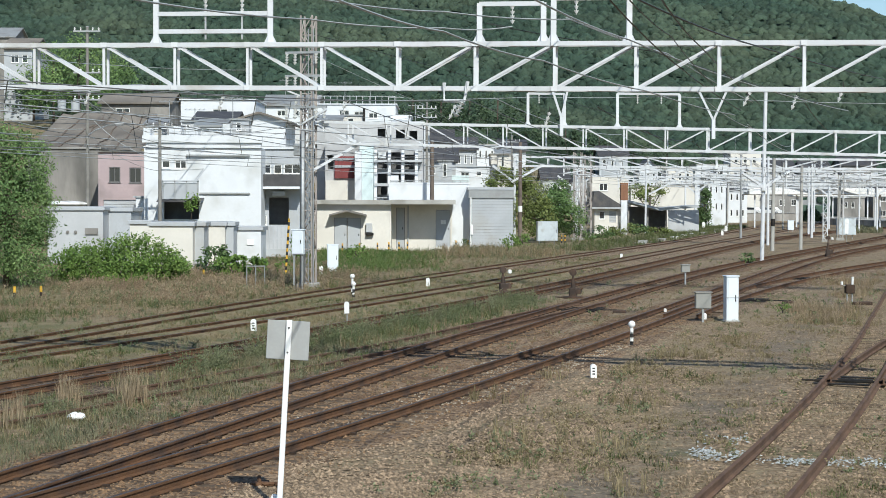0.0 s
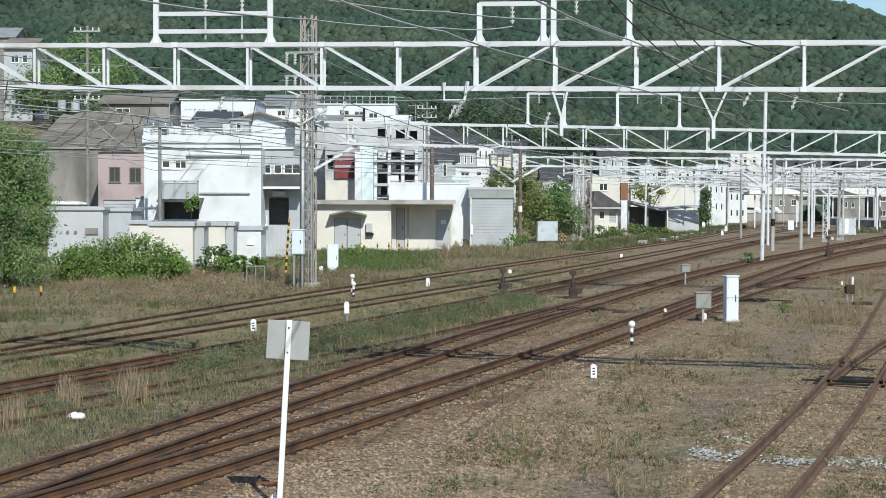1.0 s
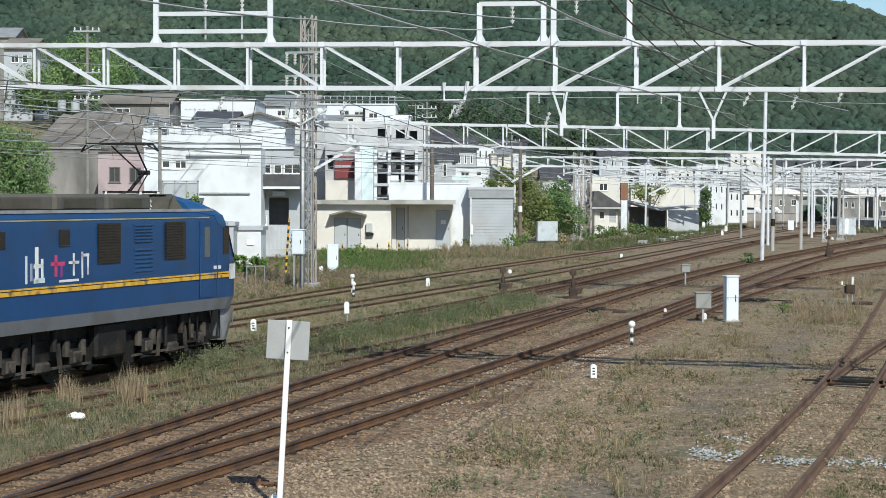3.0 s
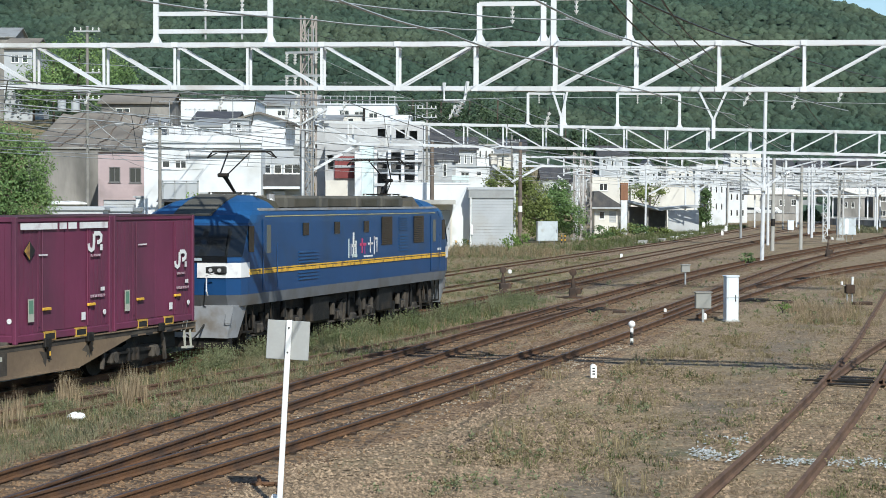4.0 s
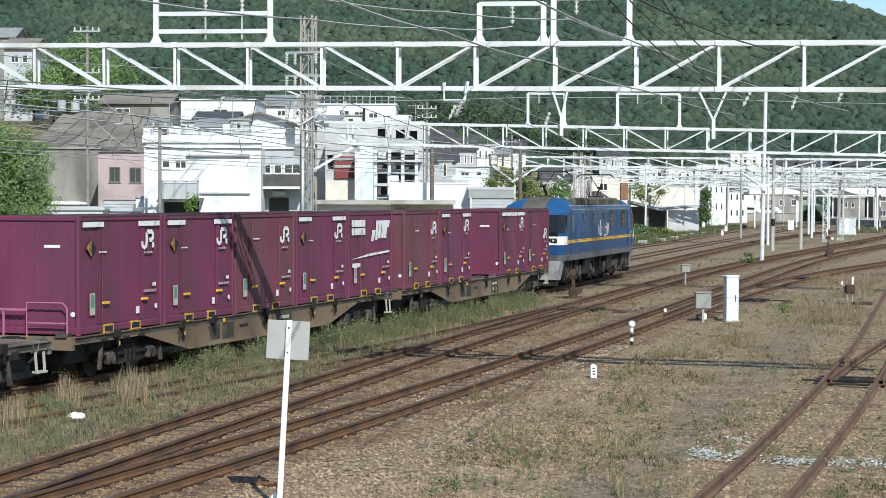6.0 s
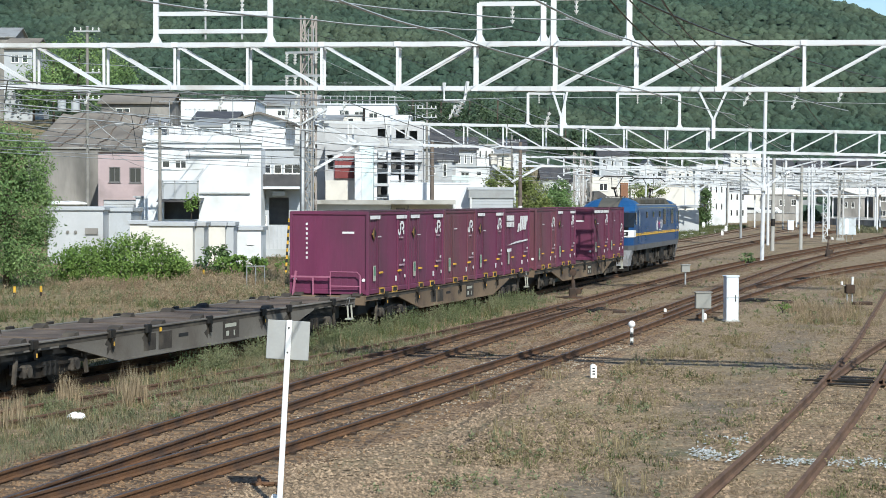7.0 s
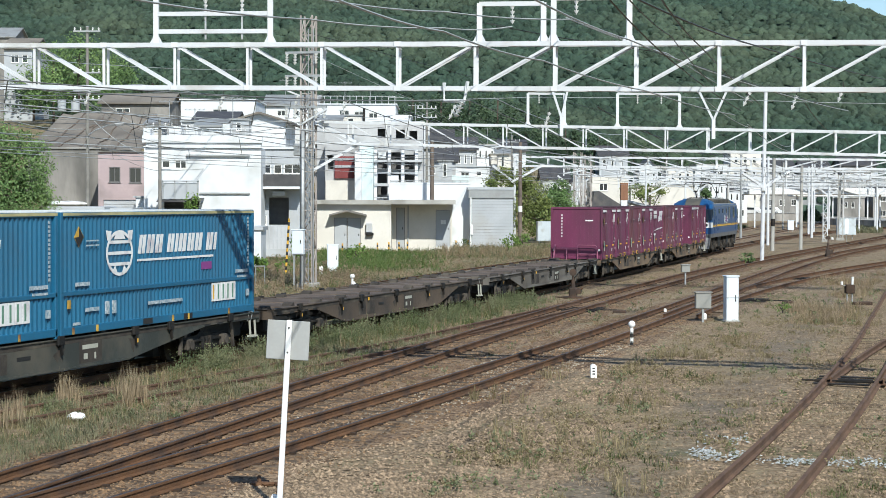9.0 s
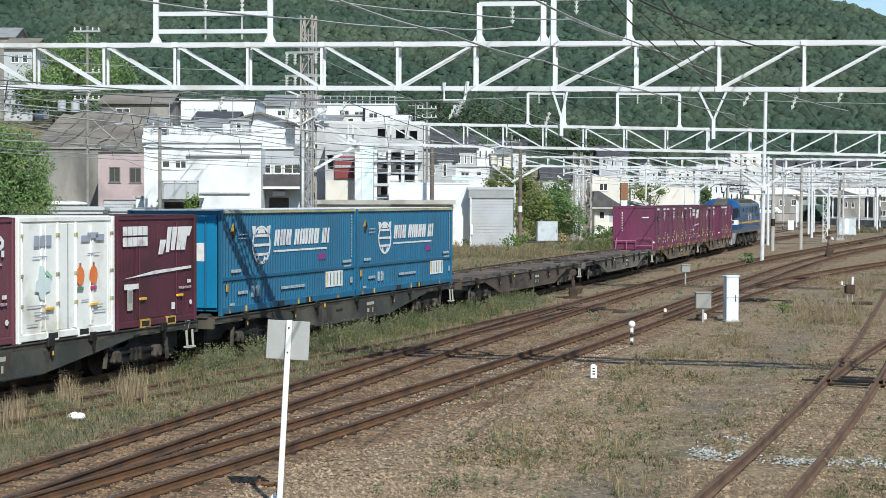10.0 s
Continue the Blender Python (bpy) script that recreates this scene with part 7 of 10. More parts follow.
def house(name, label, x0, x1, z0, z1, y, depth, mt, openings=(), roof="flat", roofmt="concrete", rise=1.4, eave=0.35, frame="white", lip=0.12, base=None, cat="building"):
    """A building facing the tracks: walls with through openings, windows, roof. Opening: (x0, x1, z0, z1, kind)."""
    B = thing(name, label, cat, group="houses of the town")
    if base is None:
        base = min(z0, ground_z((x0 + x1) / 2, y + depth / 2) - 0.3)
    t = 0.22
    part("front_wall", wall_with_openings(G(), x0, x1, base, z1, y, t, [o[:4] for o in openings]), M[mt], B)
    part("side_wall", G().box(x0, x0 + t, y + t, y + depth, base, z1), M[mt], B)
    part("side_wall", G().box(x1 - t, x1, y + t, y + depth, base, z1), M[mt], B)
    part("back_wall", G().box(x0 + t, x1 - t, y + depth - t, y + depth, base, z1), M[mt], B)
    # upright sheet behind the openings, the rooms' shade put into its colour
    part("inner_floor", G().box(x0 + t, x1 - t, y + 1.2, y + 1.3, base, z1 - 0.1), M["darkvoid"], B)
    for o in openings:
        kind = o[4] if len(o) > 4 else "window"
        if kind == "window":
            window_in(B, *o[:4], y, t, frame, bars=1 if o[1] - o[0] > 0.7 else 0)
        elif kind == "shutter":
            n = max(3, int((o[3] - o[2]) / 0.18))
            prof = []
            for i in range(n):
                a, q = o[2] + (o[3] - o[2]) * i / n, (o[3] - o[2]) / n
                prof += [(y + 0.12, a), (y + 0.09, a + q * 0.2), (y + 0.09, a + q * 0.8)]
            s = G().prism(prof + [(y + 0.14, o[3]), (y + 0.14, o[2])], o[0], o[1])
            part("shutter", s, M["shuttergrey"], B, "grey roller shutter")
        elif kind == "door":
            d = part("door", G().cbox(o[0] + 0.03, o[1] - 0.03, y + 0.08, y + 0.13, o[2], o[3] - 0.03, 0.01), M["lightgrey"], B, "grey steel door")
            part("door_handle", G().box(o[1] - 0.2, o[1] - 0.14, y + 0.05, y + 0.08, (o[2] + o[3]) / 2 - 0.1, (o[2] + o[3]) / 2 + 0.06), M["darksteel"], d)
    if roof == "flat":
        part("roof", G().box(x0 - eave * 0.4, x1 + eave * 0.4, y - eave * 0.4, y + depth + 0.1, z1, z1 + lip), M[roofmt], B)
    elif roof == "parapet":
        part("roof", G().box(x0 + t, x1 - t, y + t, y + depth - t, z1 - 0.5, z1 - 0.4), M["concrete"], B)
        part("coping", G().box(x0 - 0.05, x1 + 0.05, y - 0.05, y + t + 0.03, z1, z1 + lip), M[roofmt], B)
    elif roof == "gable":          # ridge runs away from the tracks, gable end to the front
        xm = (x0 + x1) / 2
        part("gable", G().prism([(x0, z1), (x1, z1), (xm, z1 + rise)], y, y + t, "y"), M[mt], B)
        for s, xe in ((-1, x0 - eave), (1, x1 + eave)):
            k = rise * eave / ((x1 - x0) / 2)
            part("roof", G().prism([(xe, z1 - k), (xm, z1 + rise), (xm, z1 + rise + 0.16), (xe, z1 - k + 0.16)], y - eave, y + depth + eave, "y"), M[roofmt], B)
    elif roof == "ridge":          # ridge runs along the tracks
        ym = y + depth / 2
        for s in (0, 1):
            ye = y - eave if s == 0 else y + depth + eave
            part("roof", G().prism([(ye, z1 - 0.15), (ym, z1 + rise), (ym, z1 + rise + 0.15), (ye, z1)], x0 - eave, x1 + eave, "x"), M[roofmt], B)
        for xx in (x0, x1 - t):
            part("gable", G().prism([(y, z1), (y + depth, z1), (ym, z1 + rise)], xx, xx + t, "x"), M[mt], B)
    elif roof == "lean":           # slopes down to the front
        part("roof", G().prism([(y - eave, z1 - 0.1), (y + depth, z1 + rise), (y + depth, z1 + rise + 0.12), (y - eave, z1 + 0.02)], x0 - eave, x1 + eave, "x"), M[roofmt], B)
    return B


# --- white house with parapet, wires in front of it ---
H = house("house", "large white rendered house with a flat roof and parapet", -20.47, -12.46, -0.69, 7.36, 125.0, 9.0, "housewhite", (
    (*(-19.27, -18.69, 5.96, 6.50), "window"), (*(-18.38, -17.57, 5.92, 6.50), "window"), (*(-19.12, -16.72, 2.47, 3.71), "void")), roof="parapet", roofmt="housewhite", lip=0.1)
part("parapet_band", G().box(-20.56, -12.37, 124.7, 125.0, 7.70, 8.20).box(-20.33, -12.44, 124.85, 125.2, 7.35, 7.78), M["housewhite"], H)
part("cornice", G().box(-17.56, -13.23, 124.8, 125.0, 6.77, 6.89), M["grey"], H)
part("string_course", G().box(-16.67, -13.23, 124.86, 125.0, 4.19, 4.30), M["grey"], H, "dark string course")
bal = part("balcony", G().box(-19.04, -16.59, 123.6, 125.0, 3.83, 3.94).box(-19.04, -16.59, 123.6, 123.68, 3.94, 4.94).box(-19.12, -16.55, 123.5, 123.75, 4.98, 5.10), M["lightgrey"], H, "grey screened balcony")
for px in (288, 309, 330, 350):
    part("balcony_post", G().box((px - 784) / 3229.7 * 123.5 - 0.04, (px - 784) / 3229.7 * 123.5 + 0.04, 123.5, 123.6, 3.83, 5.10), M["galv"], bal)
part("awning", G().prism([(123.2, 3.64), (125.0, 3.87), (125.0, 3.94), (123.2, 3.71)], -19.35, -16.36), M["tile"], H)
for a, b, c, d in ((255, 268, 228, 240), (300, 322, 224, 240), (330, 352, 226, 240), (395, 408, 220, 240)):
    part("roof_box", G().cbox((a - 784) / 3229.7 * 128, (b - 784) / 3229.7 * 128, 127.5, 129, 8.11, 3.895 + (351.5 - c) / 3229.7 * 128, 0.05), M["housewhite"], H)

house("house", "white gabled house behind the flat-roofed one", -16.13, -12.09, 6.14, 9.78, 140.0, 9.0, "housewhite", roof="gable", roofmt="brownroof", rise=10.38 - 9.78, eave=0.5)
house("house", "white house with a small dark window on the slope", -23.70, -16.96, 8.57, 12.76, 165.0, 9.0, "housewhite", ((*(-20.84, -19.46, 11.48, 11.99), "window"),), roof="flat", roofmt="housewhite")
house("house", "dark-roofed house on the slope", -20.39, -17.28, 8.14, 10.28, 150.0, 8.0, "creamwall", ((*(-19.32, -18.76, 9.44, 10.00), "window"),), roof="ridge", roofmt="tile", rise=0.8)
K = house("house", "grey and white house with a dark balcony", -12.76, -9.87, -0.79, 7.37, 128.0, 8.0, "lightgrey", (
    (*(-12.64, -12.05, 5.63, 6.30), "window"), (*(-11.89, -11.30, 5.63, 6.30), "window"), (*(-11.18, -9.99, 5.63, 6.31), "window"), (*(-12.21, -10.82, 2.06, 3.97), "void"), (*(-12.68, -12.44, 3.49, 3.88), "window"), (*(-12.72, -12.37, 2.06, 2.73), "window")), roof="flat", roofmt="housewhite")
part("balcony", G().box(-12.74, -9.83, 126.4, 126.5, 4.75, 5.58), M["tile"], K, "dark balcony panel")
part("balcony_slab", G().box(-12.74, -9.75, 126.3, 128.0, 4.56, 4.71), M["housewhite"], K)
part("air_unit", G().cbox(-11.88, -10.97, 126.9, 127.9, 4.08, 4.40, 0.05), M["lightgrey"], K)
for i in range(7):
    a = 463 + i * 7
    solo("garden_fence" if i == 0 else "fence_panel", G().box((a - 784) / 3229.7 * 119, (a + 5.5 - 784) / 3229.7 * 119, 119.0, 119.05, 0.6, 2.1).box((a - 784) / 3229.7 * 119, (a + 7 - 784) / 3229.7 * 119, 119.05, 119.1, 1.2, 1.35), M["panelgrey"], "white slatted garden fence panel before the house", "fence")

# --- pink building, grey retaining block, sheds on the slope ---
house("house", "faded pink two-storey building with dark windows", -25.50, -21.74, -1.08, 7.28, 135.0, 8.0, "pink", (
    (*(-24.70, -23.87, 5.06, 6.19), "window"), (*(-23.20, -22.32, 5.03, 6.16), "window"), (*(-25.12, -22.74, 2.47, 3.77), "shutter")), roof="flat", roofmt="greywall", frame="darkvoid")
house("house", "white narrow annex of the pink building", -22.07, -20.77, -0.93, 3.94, 131.0, 6.0, "housewhite", ((*(-21.82, -21.58, 2.64, 3.29), "window"),), roof="flat", roofmt="lightgrey")
house("retaining_block", "stained grey rendered retaining block", -30.95, -26.36, -1.27, 7.66, 140.0, 9.0, "greywall", roof="flat", roofmt="concrete", cat="wall")
BR = house("house", "large shed under a sagging grey-brown sheet roof", -35.42, -26.03, 4.91, 8.0, 155.0, 12.0, "greywall", roof="none")
sag = G()
rows = []
for j in range(9):
    v = j / 8
    rows.append([(-35.9 + 10.2 * i / 24 + (1.2 * v if i < 12 else -0.4 * v), 154.4 + 12.4 * v, 7.75 + 3.9 * v - 0.35 * math.sin(math.pi * v) + 0.24 * abs(math.sin((i * 0.52 + v * 2.2))) - 0.02 * abs(i - 12) * v) for i in range(25)])
sag.loft(rows, cap=False, closed=False)
sag.loft([[(x, y, z - 0.12) for x, y, z in r] for r in rows], cap=False, closed=False)
part("roof", sag, M["brownroof"], BR, "sagging grey-brown sheet roof")
for k in (3, 7, 11, 15, 19):
    part("roof_batten", G().tube([Vector(r[min(24, k + (j // 3))]) + Vector((0, -0.03, 0.05)) for j, r in enumerate(rows)], 0.12), M["darkpole"], BR)
house("house", "grey hillside house above the sheds", -51.66, -48.33, 7.26, 21.50, 215.0, 9.0, "lightgrey", ((*(-50.86, -49.93, 19.77, 20.70), "window"), (*(-49.53, -48.86, 19.77, 20.71), "window")), roof="ridge", roofmt="brownroof", rise=1.4)
house("house", "grey wall of a hillside house", -34.60, -27.72, 6.82, 13.58, 185.0, 8.0, "greywall", ((*(-33.17, -31.73, 12.32, 13.00), "window"),), roof="ridge", roofmt="brownroof", rise=1.0)
house("house", "hillside house with a grey tiled roof", -70.56, -63.37, 8.10, 27.67, 270.0, 9.0, "greywall", roof="ridge", roofmt="sheet", rise=1.6)

# --- apartment blocks by the mast ---
A = house("apartment_building", "grey apartment block with recessed bays and white fins", -10.35, -1.78, -1.94, 10.55, 160.0, 10.0, "aptgrey", tuple(
    (*w, "void") for w in ((-7.13, -6.14, 6.48, 7.72), (-7.13, -6.14, 4.25, 5.89), (-5.75, -4.95, 6.49, 7.97), (-5.75, -4.95, 4.26, 6.09), (-4.56, -3.77, 6.49, 7.98), (-4.56, -3.77, 4.26, 6.09), (-3.37, -2.58, 6.49, 7.78), (-3.37, -2.58, 4.26, 6.10), (-10.21, -9.61, 6.47, 7.71), (-5.75, -4.95, 9.26, 10.05), (-4.16, -3.37, 9.17, 9.96), (-2.97, -2.28, 9.07, 9.86))), roof="flat", roofmt="housewhite")
for px in (664, 688, 712, 736):
    part("fin", G().prism([(158.6, 3.0), (160, 3.0), (160, 8.2), (159.2, 8.2)], (px - 786) / 3229.7 * 159, (px - 781) / 3229.7 * 159), M["housewhite"], A)
part("red_panel", G().box(-9.50, -7.77, 159.7, 160.0, 5.68, 7.61), M["redpanel"], A, "faded red balcony panel")
part("red_panel_bars", G().box(-9.49, -7.76, 159.6, 159.7, 6.62, 6.82).box(-9.49, -7.76, 159.6, 159.7, 7.31, 7.46), M["lightgrey"], A)
for k, (za, zb) in enumerate(((5.0, 5.25), (7.1, 7.3), (2.9, 3.1))):
    part("balcony_slab", G().box(-6.01, -1.87, 158.7, 160.0, za, zb), M["panelgrey"], A)
    part("balcony_rail", G().box(-6.01, -1.87, 158.7, 158.76, zb + 0.85, zb + 0.95), M["lightgrey"], A)
for px, zz in ((672, 3.3), (698, 5.4), (720, 3.3), (676, 7.4)):
    part("air_unit", G().cbox((px - 784) / 3229.7 * 159 - 0.35, (px - 784) / 3229.7 * 159 + 0.35, 158.9, 159.3, zz, zz + 0.6, 0.04), M["housewhite"], A)
part("water_tank", G().cbox(-4.74, -3.13, 162, 164, 10.78, 11.28, 0.1), M["housewhite"], A)
part("chimney_pipe", G().bar((-7.07, 163, 9.5), (-7.07, 163, 11.98), 0.22, n=8), M["darksteel"], A)
part("glazed_stair", G().box(-7.25, -6.05, 158.3, 159.9, 3.6, 8.6), M["paleblue"], A, "pale blue glazed stair front")
part("cladding", G().box(-10.3, -7.75, 159.86, 159.98, 2.4, 5.5), M["creamwall"], A, "cream rendered lower front")
part("stair_tower", G().box(-7.63, -7.04, 157.5, 160.0, 0.0, 8.01), M["housewhite"], A)
house("apartment_building", "upper white apartment block with dark windows", -13.18, -4.94, 5.20, 13.67, 190.0, 10.0, "housewhite", tuple(
    (*w, "window") for w in ((-10.82, -9.77, 12.49, 13.08), (-9.29, -8.24, 12.38, 12.97), (-7.77, -6.82, 12.26, 12.85))), roof="flat", roofmt="housewhite")
house("house", "white house with a roof terrace on the slope", -5.80, -3.23, 5.14, 12.05, 180.0, 8.0, "housewhite", ((*(-5.24, -4.57, 11.16, 11.61), "window"),), roof="flat", roofmt="housewhite")
house("house", "white house at the foot of the hill", -19.93, -14.22, 7.19, 14.42, 205.0, 8.0, "housewhite", ((*(-18.66, -17.71, 13.15, 13.78), "window"), (*(-16.76, -15.61, 13.15, 13.79), "window")), roof="ridge", roofmt="sheet", rise=1.2)
house("house", "small grey house behind the shed", -2.06, 1.26, 1.18, 7.82, 185.0, 8.0, "lightgrey", ((*(-1.60, -0.80, 6.45, 7.13), "window"), (*(-0.11, 0.69, 6.45, 7.14), "window")), roof="ridge", roofmt="tile", rise=1.2)
house("house", "small white house with blue-grey awning", 1.33, 4.95, 1.04, 7.32, 195.0, 8.0, "housewhite", ((*(1.87, 2.78, 6.35, 6.84), "window"), (*(3.50, 4.11, 6.36, 6.84), "window")), roof="flat", roofmt="lightgrey")
house("house", "cream house behind the green trees", 5.59, 8.05, 0.76, 9.15, 215.0, 8.0, "creamwall", ((*(6.39, 7.19, 7.81, 8.48), "window"),), roof="flat", roofmt="concrete")

# --- low utility shed and its taller block ---
S = house("utility_shed", "low cream utility shed with canopy door and flat roof", -9.98, -4.04, -0.85, 3.46, 142.0, 7.0, "creamwall", (
    (*(-8.49, -7.47, -0.19, 2.42), "door"), (*(-7.45, -6.42, -0.19, 2.42), "door")), roof="flat", roofmt="concrete", eave=1.4, lip=0.35)
S2 = house("utility_shed", "recessed bay of the cream utility shed with steel doors", -4.12, 0.72, -0.92, 3.47, 144.6, 5.0, "creamwall", ((*(-0.58, 0.58, 0.12, 3.03), "door"), (*(-3.72, -3.04, -0.03, 3.20), "door")), roof="none")
part("roof", G().box(-4.00, 0.97, 141.4, 149.6, 3.48, 3.48 + 0.35), M["concrete"], S2)
part("canopy", G().prism([(-8.82, 2.55), (-7.47, 2.90), (-5.94, 2.55), (-5.94, 2.68), (-7.47, 3.07), (-8.82, 2.68)], 140.9, 142.0, "y"), M["greywall"], S, "grey pitched door canopy")
part("vent", G().cbox(-6.0, -5.5, 141.72, 142.0, 1.3, 2.0, 0.02), M["panelgrey"], S, "pale grey meter box")
# dark block standing for the shade below the meter box
part("meter_tray", G().cbox(-5.98, -5.4, 141.6, 142.0, 1.06, 1.26, 0.03), M["darksteel"], S)
part("downpipe", G().bar((-2.77, 144.5, 0.0), (-2.77, 144.5, 3.38), 0.12, n=8), M["lightgrey"], S2)
part("notice", G().box(-0.18, 0.22, 144.5, 144.62, 1.91, 2.22), M["white"], S2)
T2 = house("utility_shed", "taller white utility block with grey end bay", -4.46, 2.14, -1.10, 5.13, 150.0, 9.0, "housewhite", roof="parapet", roofmt="housewhite", lip=0.12)
T3 = house("utility_shed", "white panelled end bay of the utility block with grey top", 2.12, 5.70, -1.03, 4.67, 148.5, 8.0, "lightgrey", roof="flat", roofmt="lightgrey", lip=0.2)
part("top_band", G().box(2.07, 5.74, 148.38, 148.5, 3.98, 4.62), M["sheet"], T3, "grey top band")
for i in range(16):
    part("siding_joint", G().box(2.3, 5.66, 148.485, 148.5, -0.1 + i * 0.255, -0.085 + i * 0.255), M["sheet"], T3)
part("vent", G().cbox(2.20, 2.43, 148.2, 148.5, 0.99, 1.82, 0.03), M["white"], T3)
part("downpipe", G().bar((2.25, 148.35, 0.0), (2.25, 148.35, 4.02), 0.12, n=8), M["white"], T3)


# --- boundary walls and outbuildings ---
def walled(name, label, x0, x1, z0, z1, y, depth, mt, cope="lightgrey"):
    B = thing(name, label, "wall", group="boundary walls")
    part("wall", G().box(x0, x1, y, y + depth, -0.4, z1 - 0.25), M[mt], B)
    part("coping", G().cbox(x0 - 0.12, x1 + 0.12, y - 0.12, y + depth + 0.12, z1 - 0.25, z1, 0.03), M[cope], B)
    return B


walled("outbuilding", "cream rendered outbuilding with thick grey coping", -16.74, -14.27, -0.19, 2.55, 104.0, 3.0, "creamwall")
walled("outbuilding", "grey end of the rendered outbuilding", -14.40, -13.75, -0.22, 2.54, 105.0, 2.0, "lightgrey")
walled("outbuilding", "low cream wall beside the outbuilding", -18.87, -17.64, -0.43, 2.57, 110.0, 2.0, "creamwall")
walled("outbuilding", "cream outbuilding bay beside its neighbour", -14.14, -12.91, -0.34, 2.51, 108.0, 3.0, "creamwall")
walled("outbuilding", "grey outbuilding end bay", -12.97, -12.46, -0.35, 2.50, 108.5, 2.0, "lightgrey")
Wn = walled("outbuilding", "pale outbuilding with white notices", -12.79, -11.07, -0.45, 2.20, 111.0, 3.0, "housewhite")
part("notice", G().box(-11.92, -11.50, 110.93, 111.0, 1.07, 1.41), M["white"], Wn)
Wp = walled("outbuilding", "pale grey outbuilding with vents behind bushes", -24.71, -21.25, -0.31, 3.36, 114.0, 4.0, "panelgrey")
part("recess", G().box(-22.36, -21.55, 113.9, 114.0, 1.63, 2.02), M["greywall"], Wp)
for px in (119, 133):
    part("vent", G().disc(((px - 784) / 3229.7 * 113.9, 113.96, 1.77), 0.1, 0.1, "y", 12), M["greywall"], Wp)
walled("outbuilding", "grey side bay of the pale outbuilding", -21.62, -19.83, -0.38, 3.28, 116.0, 4.0, "lightgrey")
lump("parked_car", "white roof of a parked car behind the wall", -25.16, 122.0, 3.32, 1.5, 0.9, 0.18, M["white"], "car", 4)

# --- right-hand town edge ---
Hc = house("house", "cream house with a dark sloping roof by the line", 17.84, 20.77, -0.54, 3.06, 215.0, 7.0, "creamwall", ((*(18.37, 19.04, 1.59, 2.52), "window"), (*(19.57, 20.37, 1.19, 2.53), "shutter")), roof="none")
part("roof", G().prism([(17.36, 2.92), (17.82, 4.85), (18.29, 4.91), (21.00, 3.20), (21.00, 2.93)], 214.2, 222.5, "y"), M["tile"], Hc, "dark tiled hipped roof")
part("eave_board", G().box(17.43, 21.00, 214.1, 214.2, 2.80, 2.99), M["lightgrey"], Hc)
house("house", "cream two-storey house front", 19.06, 23.87, -0.95, 6.91, 235.0, 7.0, "creamwall", ((*(20.08, 21.17, 5.02, 5.96), "window"),), roof="flat", roofmt="concrete")
ch = thing("chimney", "brown brick chimney stack on a pale base", "chimney")
part("shaft", G().cbox(20.81, 21.67, 214.0, 214.9, 3.80, 5.85, 0.03), M["brick"], ch)
part("base", G().cbox(20.87, 21.60, 214.0, 214.9, -0.3, 3.80, 0.03), M["housewhite"], ch)
house("house", "large pale cream building behind a shed", 26.73, 36.07, -1.44, 5.80, 260.0, 9.0, "creamwall", roof="flat", roofmt="concrete")
Sh = thing("open_shed", "open-fronted grey shed with a sagging pale roof", "shed")
part("roof", G().prism([(22.57, 3.59), (26.54, 2.55), (31.49, 2.96), (31.21, 3.24), (26.54, 2.89), (22.57, 3.87)], 223.6, 232.0, "y"), M["lightgrey"], Sh)
part("side_wall", G().box(27.59, 31.35, 223.65, 223.9, -0.3, 2.62), M["panelgrey"], Sh)
part("back_wall", G().box(23.46, 28.32, 231.0, 231.2, -0.3, 3.01), M["darkvoid"], Sh)
for px in (1112, 1146, 1178):
    part("post", G().bar(((px - 784) / 3229.7 * 224.5, 224.4, -0.3), ((px - 784) / 3229.7 * 224.5, 224.4, 2.9), 0.16), M["greywall"], Sh)
